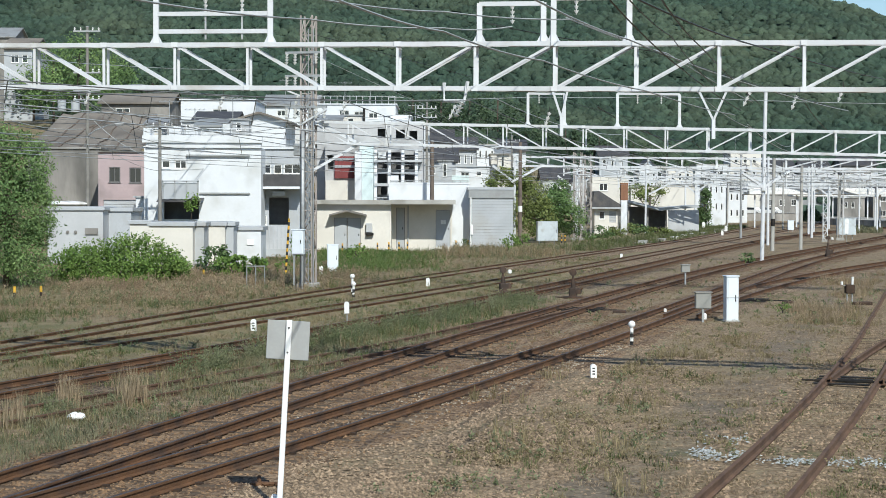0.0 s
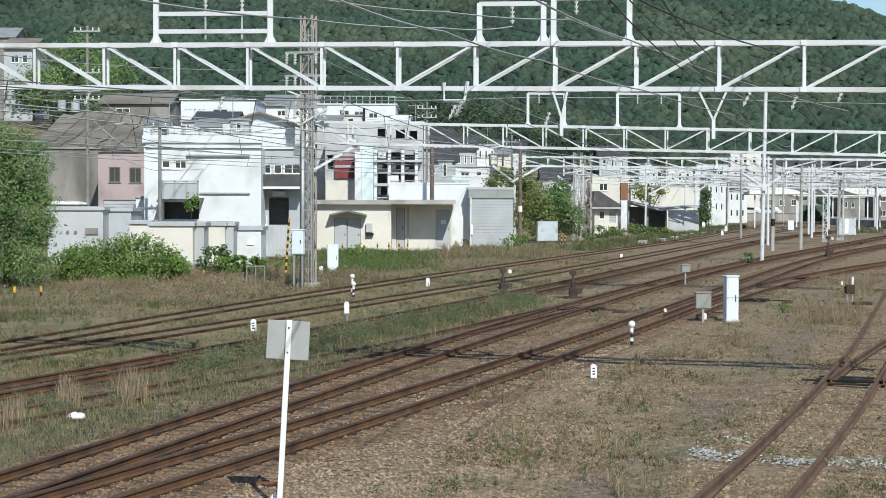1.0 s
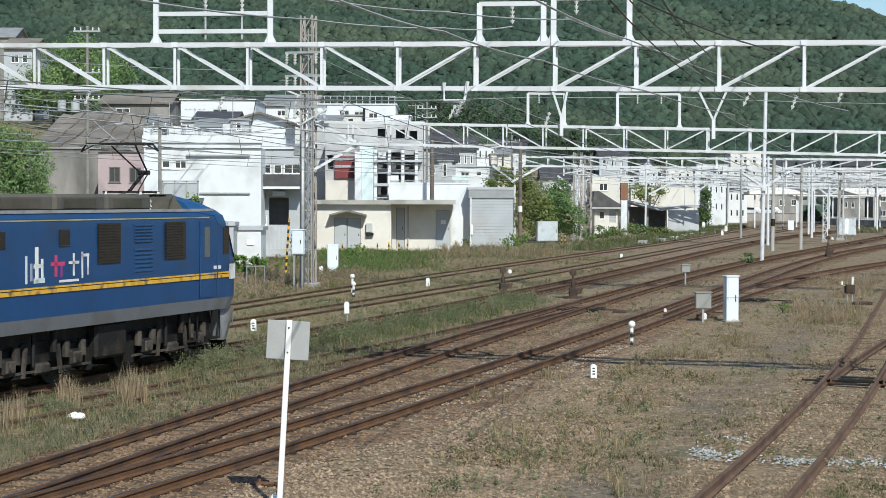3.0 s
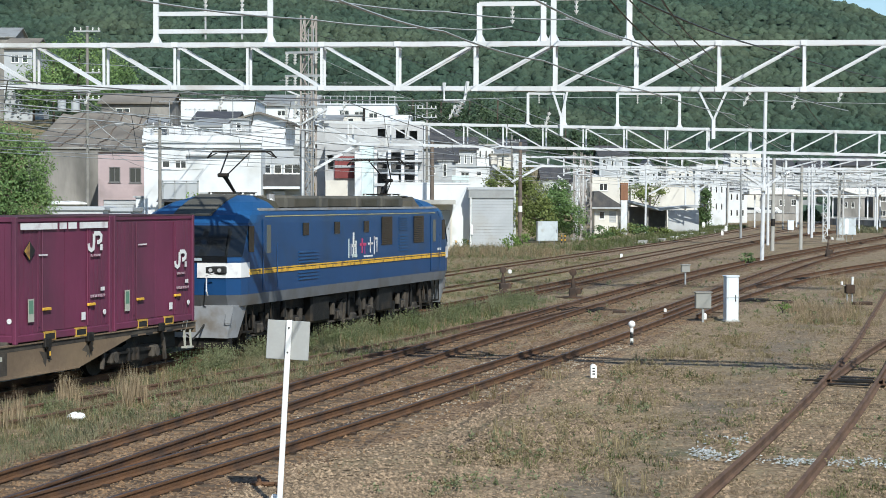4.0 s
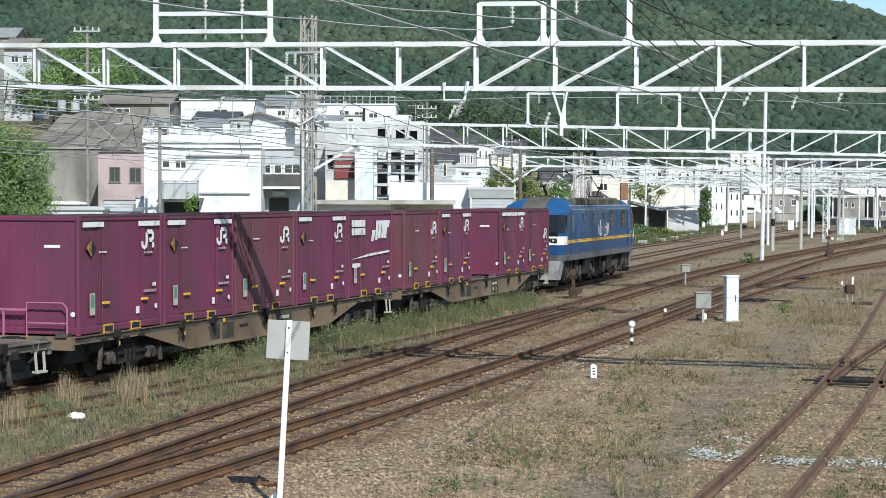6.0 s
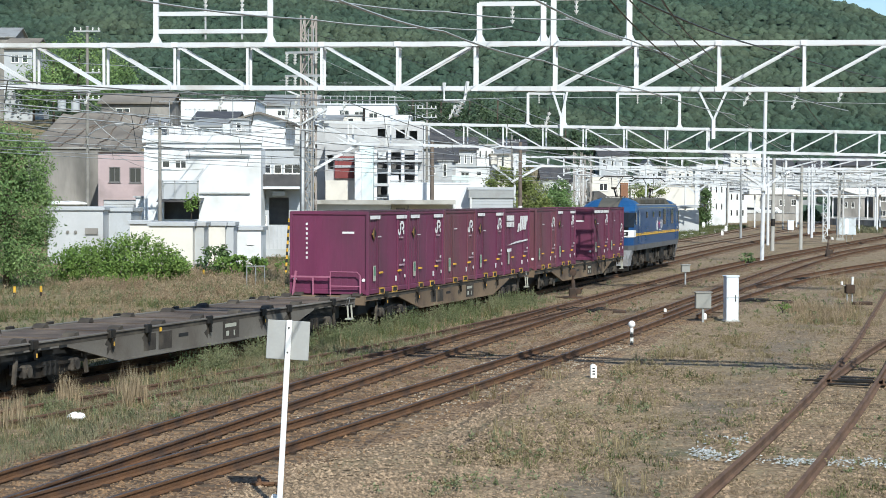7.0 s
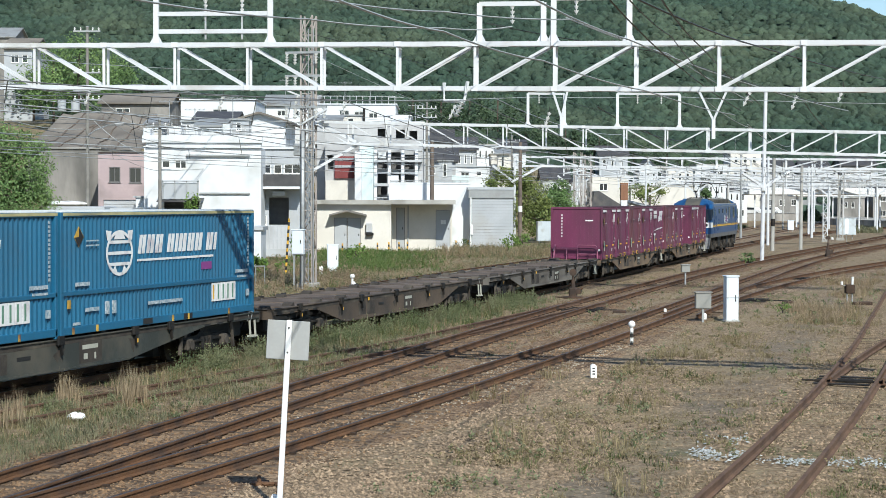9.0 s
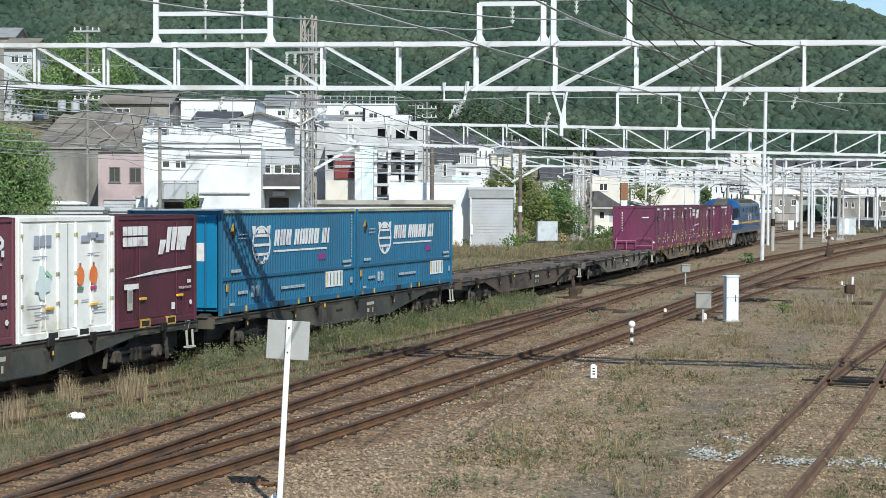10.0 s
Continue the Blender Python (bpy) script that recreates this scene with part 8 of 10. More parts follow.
for a, b, c, d, y, mt, rf, lab in ((1292, 1346, 271, 330, 331, "creamwall", "flat", "cream block under the hill"), (1232, 1288, 292, 340, 330, "housewhite", "flat", "white house under the hill"), (1182, 1226, 300, 340, 300, "creamwall", "flat", "cream building behind the conifer"),
                                 (1252, 1284, 322, 392, 290, "housewhite", "gable", "white gabled house beside the line"), (1288, 1322, 336, 392, 310, "housewhite", "ridge", "white house beside the line"), (1060, 1110, 276, 330, 300, "lightgrey", "ridge", "grey house behind the trees"),
                                 (1350, 1420, 346, 392, 330, "greywall", "flat", "grey building at the station end"), (1490, 1530, 350, 392, 330, "greywall", "flat", "grey building beside the far yard"), (1545, 1640, 338, 392, 330, "greywall", "ridge", "grey building beside the far yard"), (1130, 1164, 300, 340, 310, "housewhite", "gable", "white gabled house"),
                                 (1420, 1470, 300, 340, 345, "aptgrey", "ridge", "dark-roofed grey house"), (1490, 1550, 292, 340, 350, "greywall", "ridge", "dark-roofed house under the hill"), (1355, 1405, 296, 340, 350, "panelgrey", "ridge", "pale house with a dark roof"),
                                 (806, 842, 266, 330, 232, "lightgrey", "ridge", "grey house above the shed"), (843, 878, 258, 330, 240, "housewhite", "flat", "white block above the shed"), (752, 800, 252, 320, 236, "panelgrey", "ridge", "pale house above the shed"), (884, 930, 268, 330, 262, "housewhite", "ridge", "white house on the slope"), (700, 746, 246, 300, 225, "housewhite", "gable", "white gabled house on the slope"),
                                 (960, 1006, 318, 392, 250, "housewhite", "ridge", "white house behind the trees"), (1010, 1046, 326, 392, 246, "lightgrey", "gable", "grey gabled house behind the trees")):
    x0, x1 = (a - 784) / 3229.7 * y, (b - 784) / 3229.7 * y
    z1 = 3.895 + (354 - c) / 3229.7 * y
    w = (x1 - x0)
    ops = tuple((x0 + w * k, x0 + w * (k + 0.12), zz - 1.3, zz - 0.2, "window") for k in (0.12, 0.42, 0.72) for zz in (z1 - 0.5, z1 - 3.2))
    house("house", lab + " with small dark windows", x0, x1, -0.5, z1, y, 9.0, mt, ops, roof=rf, roofmt="tile" if rf != "flat" else "concrete", rise=1.6)

# far platform with canopies
P = thing("station_platform", "far concrete platform with white canopies", "platform", kind="structure")
part("platform", G().box(64, 74, 268, 380, -0.4, 0.9), M["concrete"], P)
for y, x0, x1, z in ((262, 43.9, 82, 4.62), (300, 57.5, 94, 4.45)):
    part("canopy", G().cbox(x0, x1, y, y + 5, z, z + 0.95, 0.1), M["white"], P, "white platform canopy")
    for i in range(7):
        x = x0 + 1 + (x1 - x0 - 2) * i / 6
        part("canopy_post", G().bar((x, y + 1, -0.3), (x, y + 1, z + 0.1), 0.2), M["steelwhite"], P)

M["poleconcrete"] = mat("grey_pole_concrete", (0.24, 0.23, 0.21), 0.85, var=0.15, scale=1.5, dirt=(0.15, 0.14, 0.12), amount=0.35, bump=0.05)
# utility poles of the town, drums and wires
def town_pole(x, y, z1, drums=(), arms=()):
    Q = pole("utility_pole", "grey concrete utility pole with crossarms among the houses", x, y, z1, 0.27, 0.19, M["poleconcrete"], z0=ground_z(x, y) - 0.1)
    z0 = ground_z(x, y) - 0.1
    for z in arms:
        part("crossarm", G().box(-0.9, 0.9, -0.2, -0.1, z - z0, z - z0 + 0.1), M["galv"], Q)
        for k in (-0.8, -0.4, 0.4, 0.8):
            part("insulator", insulator(G(), (k, -0.15, z - z0 + 0.1), (k, -0.15, z - z0 + 0.32), 0.07, 2), M["porcelain"], Q)
    for dx, z in drums:
        part("transformer", G().bar((dx, -0.5, z - z0), (dx, -0.5, z - z0 + 0.75), 0.55, n=14), M["lightgrey"], Q)
    return Q


POLES = [(-29.74, 118.0, 13.0), (-23.76, 122.0, 11.8), (-18.46, 119.0, 9.0), (-10.23, 140.0, 11.0), (-1.48, 165.0, 12.6), (7.12, 190.0, 10.5)]
town_pole(*POLES[0], arms=(12.2,))
STREET = town_pole(*POLES[1][:2], 15.3, drums=((-0.7, 9.6), (-1.6, 9.7)), arms=(14.95, 12.2, 11.0, 10.4))
ls = 8.1 - (ground_z(*POLES[1][:2]) - 0.1)
part("lamp_arm", G().tube([(0.1, -0.2, ls), (0.7, -0.4, ls + 0.35), (1.4, -0.5, ls + 0.62), (2.0, -0.5, ls + 0.68)], 0.09), M["galv"], STREET, "curved street lamp arm")
part("lamp_head", G().cbox(1.9, 2.5, -0.62, -0.38, ls + 0.62, ls + 0.76, 0.03), M["panelgrey"], STREET, "grey street lamp head")
town_pole(*POLES[2], arms=(8.5,))
town_pole(*POLES[3], arms=(10.4, 9.6))
town_pole(*POLES[4], arms=(12.0, 11.2))
town_pole(*POLES[5], arms=(9.8,))
for px, y, h in ((1142, 215, 7.5), (1212, 230, 8.0), (1287, 262, 9.0), (1310, 275, 8.5), (1020, 190, 7.2), (1030, 200, 7.8), (1485, 215, 8.0), (1520, 240, 8.0), (1548, 260, 8.0), (1385, 250, 9.0), (1440, 235, 8.5)):
    pole("utility_pole", "slim grey pole beyond the far tracks", (px - 784) / 3229.7 * y, y, h, 0.25, 0.2, M["concrete" if px % 2 else "steelwhite"], lean=0.5)
k = 0
for i in range(len(POLES) - 1):
    a, b = POLES[i], POLES[i + 1]
    for dz, dx in ((0.8, -0.8), (0.85, 0.5), (1.5, 0.0), (2.6, 0.3), (3.3, -0.3)):
        wire("utility_wire", "thin utility wire strung between town poles", hung((a[0] + dx, a[1], a[2] - dz), (b[0] + dx, b[1], b[2] - dz), 0.5 + 0.2 * dx), 0.026 + 0.009 * (k % 3), M["wiregrey" if k % 2 else "wirelight"])
        k += 1


def parked_car(x, y, z, mt, label, rz):
    C = thing("parked_car", label, "car", pose(x, y, z, 0, 0, rz), group="cars by the station")
    part("body", G().prism([(-1.95, 0.3), (1.95, 0.3), (1.98, 0.75), (1.2, 0.9), (0.7, 1.38), (-1.2, 1.42), (-1.8, 0.95), (-1.98, 0.8)], -0.8, 0.8, "y"), mt, C)
    part("side_window", G().prism([(-1.55, 0.95), (1.0, 0.92), (0.62, 1.3), (-1.15, 1.33)], -0.815, -0.802, "y"), M["window"], C)
    part("side_window", G().prism([(-1.55, 0.95), (1.0, 0.92), (0.62, 1.3), (-1.15, 1.33)], 0.802, 0.815, "y"), M["window"], C)
    for wx in (-1.2, 1.2):
        for wy in (-0.75, 0.75):
            w = part("wheel", G().disc((wx, wy, 0.3), 0.3, 0.2, "y", 14), M["black"], C)
            part("rim", G().disc((wx, wy * 1.15, 0.3), 0.17, 0.05, "y", 10), M["galv"], w)


# raised car park behind a low grey wall
T = thing("car_park", "low grey retaining wall of a raised car park", "car park", kind="structure")
part("deck", G().box(51.8, 67.5, 318.3, 329.4, -1.2, 1.25), M["concrete"], T)
part("parapet", G().box(51.6, 67.5, 318.0, 318.3, -1.2, 1.58), M["greywall"], T)
part("kerb", G().cbox(51.5, 67.6, 317.9, 318.4, 1.58, 1.68, 0.02), M["lightgrey"], T)
parked_car(54.6, 322.0, 1.25, M["white"], "white parked car behind a low grey wall", -38)
parked_car(58.1, 322.6, 1.25, M["white"], "white parked car behind a low grey wall", -32)


def antenna(px, y, z, h, arms):
    x = (px - 784) / 3229.7 * y
    A = thing("roof_antenna", "thin grey rod antenna on a house roof", "antenna", pose(x, y, z))
    part("mast", G().bar((0, 0, -0.3), (0, 0, h), 0.06, n=6), M["galv"], A)
    part("boom", G().bar((-0.7, 0, h - 0.15), (0.7, 0, h - 0.15), 0.04), M["galv"], A)
    for i in range(arms):
        q = -0.65 + 1.3 * i / max(arms - 1, 1)
        part("element", G().bar((q, -0.4, h - 0.15), (q, 0.4, h - 0.05), 0.03), M["galv"], A)


for px, y, py, h in ((300, 128, 224, 1.8), (412, 128, 222, 2.0), (345, 128, 228, 1.4), (505, 205, 176, 2.2), (610, 192, 186, 2.4), (700, 163, 210, 2.0), (735, 163, 216, 1.6), (655, 192, 186, 1.8), (826, 234, 262, 2.4), (862, 242, 256, 2.2), (905, 264, 262, 2.4), (1300, 322, 270, 2.6), (1075, 302, 272, 2.6)):
    antenna(px, float(y), 3.895 + (352.6 - py) / 3229.7 * y, h, 5)


def roof_rail(label, x0, x1, y, z, h, n, mt):
    R = thing("roof_railing", label, "railing")
    for i in range(n + 1):
        x = x0 + (x1 - x0) * i / n
        part("post", G().bar((x, y, z - 0.05), (x, y, z + h), 0.05), M[mt], R)
    for k in (0.5, 1.0):
        part("rail", G().bar((x0, y, z + h * k), (x1, y, z + h * k), 0.05), M[mt], R)


roof_rail("white roof railing over the parapet of the white house", -20.52, -12.64, 126.0, 8.09, 0.62, 16, "steelwhite")
roof_rail("grey balcony railing on the apartment block", -7.11, -6.02, 159.4, 6.47, 0.9, 6, "galv")
roof_rail("white roof railing on the upper apartment block", -13.06, -5.06, 190.2, 13.67, 0.9, 12, "steelwhite")
roof_rail("grey roof railing on the white block", -4.39, 2.06, 151.0, 5.14, 0.3, 10, "galv")
B = thing("signboard", "pale blue sign panel on posts behind the shed", "sign")
part("panel", G().cbox(0.82, 2.51, 176.0, 176.12, 5.57, 6.17, 0.02), M["paleblue"], B)
for px in (803, 826):
    part("post", G().bar(((px - 784) / 3229.7 * 176, 176.2, GZ), ((px - 784) / 3229.7 * 176, 176.2, 6.11), 0.12), M["galv"], B)
# white laundry-like shade panels and eaves between the roofs
for i, (a, b, c, d, y, mt) in enumerate(((262, 286, 222, 238, 134, "creamwall"), (322, 345, 218, 236, 136, "panelgrey"), (352, 392, 224, 238, 133, "housewhite"), (408, 440, 214, 238, 138, "lightgrey"), (560, 600, 214, 240, 172, "panelgrey"), (604, 640, 206, 226, 176, "creamwall"), (726, 760, 262, 300, 172, "panelgrey"), (776, 800, 286, 318, 178, "lightgrey"), (880, 900, 272, 300, 210, "creamwall"))):
    house("roof_hut", "small pale rooftop hut among the houses", (a - 784) / 3229.7 * y, (b - 784) / 3229.7 * y, 3.895 + (352.6 - d) / 3229.7 * y, 3.895 + (352.6 - c) / 3229.7 * y, float(y), 3.0, mt,
          (((a + (b - a) * 0.3 - 784) / 3229.7 * y, (a + (b - a) * 0.6 - 784) / 3229.7 * y, 3.895 + (352.6 - d + 5) / 3229.7 * y, 3.895 + (352.6 - c - 4) / 3229.7 * y, "window"),), roof="flat" if i % 2 else "lean", roofmt="sheet", rise=0.5)


# ---- plants ----
RNG = np.random.default_rng(7)
M["leafdark"] = leafy("dark_leaves", (0.095, 0.155, 0.06), (0.135, 0.19, 0.07), k=0.45, scale=0.5)
M["leaftree"] = leafy("tree_leaves", (0.145, 0.235, 0.085), (0.2, 0.285, 0.105), k=0.45, scale=0.5, trans=0.3)
M["leafbright"] = leafy("bright_leaves", (0.14, 0.235, 0.055), (0.19, 0.27, 0.07), k=0.4, scale=0.6)
M["leafyellow"] = leafy("yellowish_leaves", (0.19, 0.225, 0.07), (0.14, 0.18, 0.06), k=0.4, scale=0.6)
M["blossom"] = leafy("pale_blossom", (0.55, 0.56, 0.50), (0.35, 0.4, 0.28), k=0.3, scale=0.9)
M["leafhill"] = leafy("hillside_leaves", (0.07, 0.115, 0.065), (0.1, 0.145, 0.07), k=0.3, scale=0.2)
M["drygrass"] = leafy("dry_grass", (0.30, 0.245, 0.14), (0.20, 0.165, 0.085), k=0.4, scale=0.9, rough=0.8)
M["greengrass"] = leafy("green_grass", (0.10, 0.135, 0.045), (0.16, 0.16, 0.07), k=0.4, scale=0.9, rough=0.7)
M["redgrass"] = leafy("russet_grass", (0.32, 0.235, 0.155), (0.37, 0.30, 0.195), k=0.25, scale=0.9, rough=0.8)
M["lushgrass"] = leafy("fresh_green_grass", (0.10, 0.17, 0.045), (0.16, 0.2, 0.07), k=0.35, scale=0.7, rough=0.7)
M["litter"] = leafy("straw_litter", (0.37, 0.285, 0.185), (0.24, 0.18, 0.115), k=0.5, scale=1.2, rough=0.85)
M["greygrass"] = leafy("grey_green_grass", (0.175, 0.185, 0.105), (0.24, 0.225, 0.14), k=0.35, scale=0.9, rough=0.75)
M["bark"] = mat("bark", (0.09, 0.07, 0.055), 0.9, var=0.3, scale=4, bump=0.6, stretch=(1, 1, 0.3))


def quick_mesh(name, verts, faces, mt):
    me = bpy.data.meshes.new(name)
    me.from_pydata(verts.reshape(-1, 3).tolist(), [], faces.tolist())
    me.materials.append(mt)
    me.update()
    return me


def leaf_quads(pts, size, flat=0.35, face=None, loose=0.7):
    """Diamond-shaped leaves at the given places, at random turns, or facing roughly the given ways."""
    n = len(pts)
    a = RNG.normal(size=(n, 3))
    b = RNG.normal(size=(n, 3))
    if face is not None:
        b = face + loose * b * 0.6
        a = np.cross(a, b)
    a /= np.linalg.norm(a, axis=1)[:, None]
    if face is None:
        b[:, 2] *= flat
    b = np.cross(a, b)
    b /= np.linalg.norm(b, axis=1)[:, None]
    s = size * RNG.uniform(0.6, 1.35, (n, 1))
    v = np.stack([pts - a * s, pts + b * s * 0.55, pts + a * s, pts - b * s * 0.55], 1)
    return v, np.arange(4 * n).reshape(n, 4)


def blob_points(n, c, r, hollow=0.55, lumps=7, seed=0.0):
    """Places in an uneven ellipsoid, thicker towards its skin, gathered in clumps."""
    d = RNG.normal(size=(n, 3))
    d /= np.linalg.norm(d, axis=1)[:, None]
    k = hollow + (1 - hollow) * RNG.random(n) ** 0.5
    bump = 1 + 0.22 * np.sin(d[:, 0] * lumps + seed) * np.sin(d[:, 1] * lumps * 0.9 + seed * 2) + 0.15 * np.sin(d[:, 2] * lumps * 1.3 + seed * 3)
    return np.array(c) + d * (k * bump)[:, None] * np.array(r)


def tree(name, label, x, y, h, blobs, leaf, mt, z0=None, trunk=0.28, limbs=6, kind_cat="tree"):
    """Tapered trunk, limbs reaching into the clumps, a crown of single leaves. Blob: (dx, dy, z, rx, ry, rz, leaves)."""
    z0 = ground_z(x, y) if z0 is None else z0
    T = thing(name, label, kind_cat, pose(x, y, z0))
    g = G()
    g.tube([(0, 0, -0.2), (0.05, 0.02, h * 0.25), (-0.05, 0.0, h * 0.5), (0.04, 0.05, h * 0.8)], trunk, 8)
    for i, b in enumerate(blobs[:limbs]):
        g.tube([(0, 0, h * 0.3 + 0.05 * i), (b[0] * 0.5, b[1] * 0.5, (h * 0.35 + b[2]) / 2), (b[0], b[1], b[2])], trunk * 0.4, 5)
    part("trunk", g, M["bark"], T, smooth=True)
    vs, fs, k = [], [], 0
    for i, b in enumerate(blobs):
        sub = []
        for j in range(max(3, int(b[6] / 140))):
            d = RNG.normal(size=3)
            d /= np.linalg.norm(d)
            c = np.array(b[:3]) + d * np.array(b[3:6]) * 0.72
            sub.append(blob_points(int(b[6] / max(3, int(b[6] / 140)) * 0.7), c, np.array(b[3:6]) * 0.42, 0.3, 6, i + j))
        sub.append(blob_points(int(b[6] * 0.3), b[:3], b[3:6], 0.5, 8, i))
        p = np.concatenate(sub)
        out = (p - np.array(b[:3])) / np.array(b[3:6])
        v, f = leaf_quads(p, leaf, face=out + np.array([0.1, -0.4, 0.5]), loose=1.3)
        vs.append(v)
        fs.append(f + k)
        k += 4 * len(p)
    part("crown", quick_mesh("crown", np.concatenate(vs), np.concatenate(fs), mt), None, T)
    return T


# tree overgrown to the ground
tree("tree", "dark green broadleaf tree overgrown to the ground", -19.6, 82, 7.6, [
    (-1.7, 0.1, 6.7, 1.9, 1.6, 1.4, 4200), (-0.2, 0, 6.3, 1.3, 1.2, 1.2, 2200), (-1.5, 0, 5.2, 2.6, 2.2, 2.2, 8000), (0.9, 0, 5.6, 1.2, 1.4, 1.5, 3200), (0.6, -0.3, 3.6, 1.7, 1.6, 1.7, 5600), (-1.6, -0.5, 2.2, 2.6, 1.8, 2.2, 6800), (0.9, -0.4, 1.5, 1.3, 1.2, 1.5, 3800), (1.5, 0, 2.6, 0.8, 1.0, 0.9, 1700), (1.2, 0.2, 4.4, 0.9, 0.9, 0.9, 1700)], 0.062, M["leaftree"], trunk=0.4)
# trees behind the shed, by the boxes
tree("tree", "light green tree beside the shed end wall", 6.44, 172, 8.0, [
    (-1.0, 0, 5.6, 1.7, 1.6, 1.5, 2000), (0.8, 0, 6.2, 1.6, 1.5, 1.3, 1700), (1.6, 0, 4.2, 2.0, 1.6, 1.6, 2300), (0.2, -0.3, 2.6, 1.8, 1.5, 1.8, 2300), (2.6, -0.2, 2.2, 1.7, 1.4, 1.7, 2000)], 0.115, M["leafyellow"])
tree("tree", "dense green tree behind the white box", 11.08, 178, 6.2, [
    (0, 0, 3.6, 1.8, 1.6, 1.6, 2300), (1.2, -0.3, 2.2, 1.9, 1.5, 1.7, 2300), (-1.2, -0.3, 2.0, 1.6, 1.4, 1.6, 2000), (0.4, 0, 5.0, 1.2, 1.0, 1.0, 900)], 0.115, M["leaftree"])
tree("tree", "sparse green tree with pale blossom", 9.74, 184, 7.0, [(0, 0, 4.8, 2.0, 1.5, 1.4, 700), (1.3, 0, 3.6, 1.5, 1.4, 1.2, 600)], 0.12, M["leafyellow"])
tree("tree", "sparse tree in pale blossom", 10.6, 181, 6.5, [(0, 0, 5.2, 1.6, 1.2, 1.0, 420), (1.2, 0, 4.4, 1.3, 1.1, 0.9, 320), (-0.9, 0, 4.2, 1.1, 1.0, 0.8, 260)], 0.1, M["blossom"])
tree("tree", "narrow dark conifer by the far houses", 37.64, 262, 6.0, [(0, 0, 1.4, 1.1, 1.0, 1.6, 1000), (0, 0, 3.2, 1.1, 1.0, 1.5, 1000), (0, 0, 4.8, 0.8, 0.8, 1.1, 600)], 0.14, M["leafdark"])
tree("tree", "drooping yellow-green tree by the cream building", 26.29, 232, 7.0, [(-2.0, 0, 5.2, 2.2, 1.4, 1.0, 800), (0, 0, 4.8, 1.8, 1.4, 1.4, 700), (1.5, 0, 5.4, 1.2, 1.2, 0.8, 450)], 0.13, M["leafyellow"])
for px, y, h, s in ((1105, 218, 2.2, 2.6), (1130, 212, 1.6, 2.0), (1085, 205, 1.5, 1.6), (1165, 208, 1.2, 2.0), (1030, 186, 1.4, 1.5), (1060, 195, 1.6, 1.8), (1210, 240, 1.2, 2.5)):
    tree("shrub", "low green shrub along the far fence", (px - 784) / 3229.7 * y, y, h, [(0, 0, h * 0.35, s * 0.7, 0.9, h * 0.45, 420), (s * 0.45, 0, h * 0.28, s * 0.5, 0.8, h * 0.35, 260)], 0.12, M["leafyellow" if px % 2 else "leafdark"], trunk=0.08, kind_cat="shrub")
# kudzu bank before the outbuildings
for cx, y, w, h, n in ((118, 90, 1.2, 1.5, 900), (150, 89, 1.5, 1.9, 1300), (195, 88.5, 1.7, 2.2, 1700), (240, 89, 1.5, 2.3, 1500), (285, 90, 1.3, 1.7, 1200), (312, 91, 0.8, 1.1, 500), (215, 87.5, 1.6, 1.1, 900)):
    tree("bush", "bright green climbing bush in the weedy verge", (cx - 784) / 3229.7 * y, y, h, [(0, 0, h * 0.45, w, 1.1, h * 0.55, int(n * 1.7)), (w * 0.4, 0.1, h * 0.7, w * 0.55, 0.8, h * 0.4, n // 2)], 0.07, M["leafbright"], trunk=0.06, kind_cat="bush")
for cx, y, w, h, n in ((380, 96, 0.9, 1.6, 700), (410, 95, 1.0, 1.1, 600), (450, 97, 0.8, 1.0, 400), (630, 120, 0.8, 1.1, 350), (740, 146.5, 0.8, 2.2, 500), (745, 145.8, 1.0, 1.2, 400), (820, 147, 0.5, 1.0, 150), (505, 100, 0.6, 0.8, 250), (1384, 66, 0.32, 0.36, 160), (905, 144, 0.8, 1.4, 300), (1320, 118, 0.6, 0.7, 400), (925, 150, 0.8, 1.2, 300)):
    tree("bush", "green weed bush in dry grass", (cx - 784) / 3229.7 * y, y, h, [(0, 0, h * 0.5, w, w * 0.9, h * 0.5, n), (w * 0.3, 0, h * 0.8, w * 0.5, w * 0.5, h * 0.3, n // 4)], min(0.11, w * 0.11), M["leafbright" if cx % 20 else "leafdark"], trunk=0.05, kind_cat="bush")


# ---- forest on the hill ----
# one ragged crown: rows of facets over the sunny side of a dome
DOME = np.array([(math.cos(az) * math.cos(el), math.sin(az) * math.cos(el), math.sin(el)) for el in (-0.45, 0.35, 1.3) for az in np.linspace(math.pi - 0.2, 2 * math.pi + 0.2, 6)])
DOMEF = np.array([(i * 6 + j, i * 6 + j + 1, i * 6 + j + 7, i * 6 + j + 6) for i in range(2) for j in range(5)])


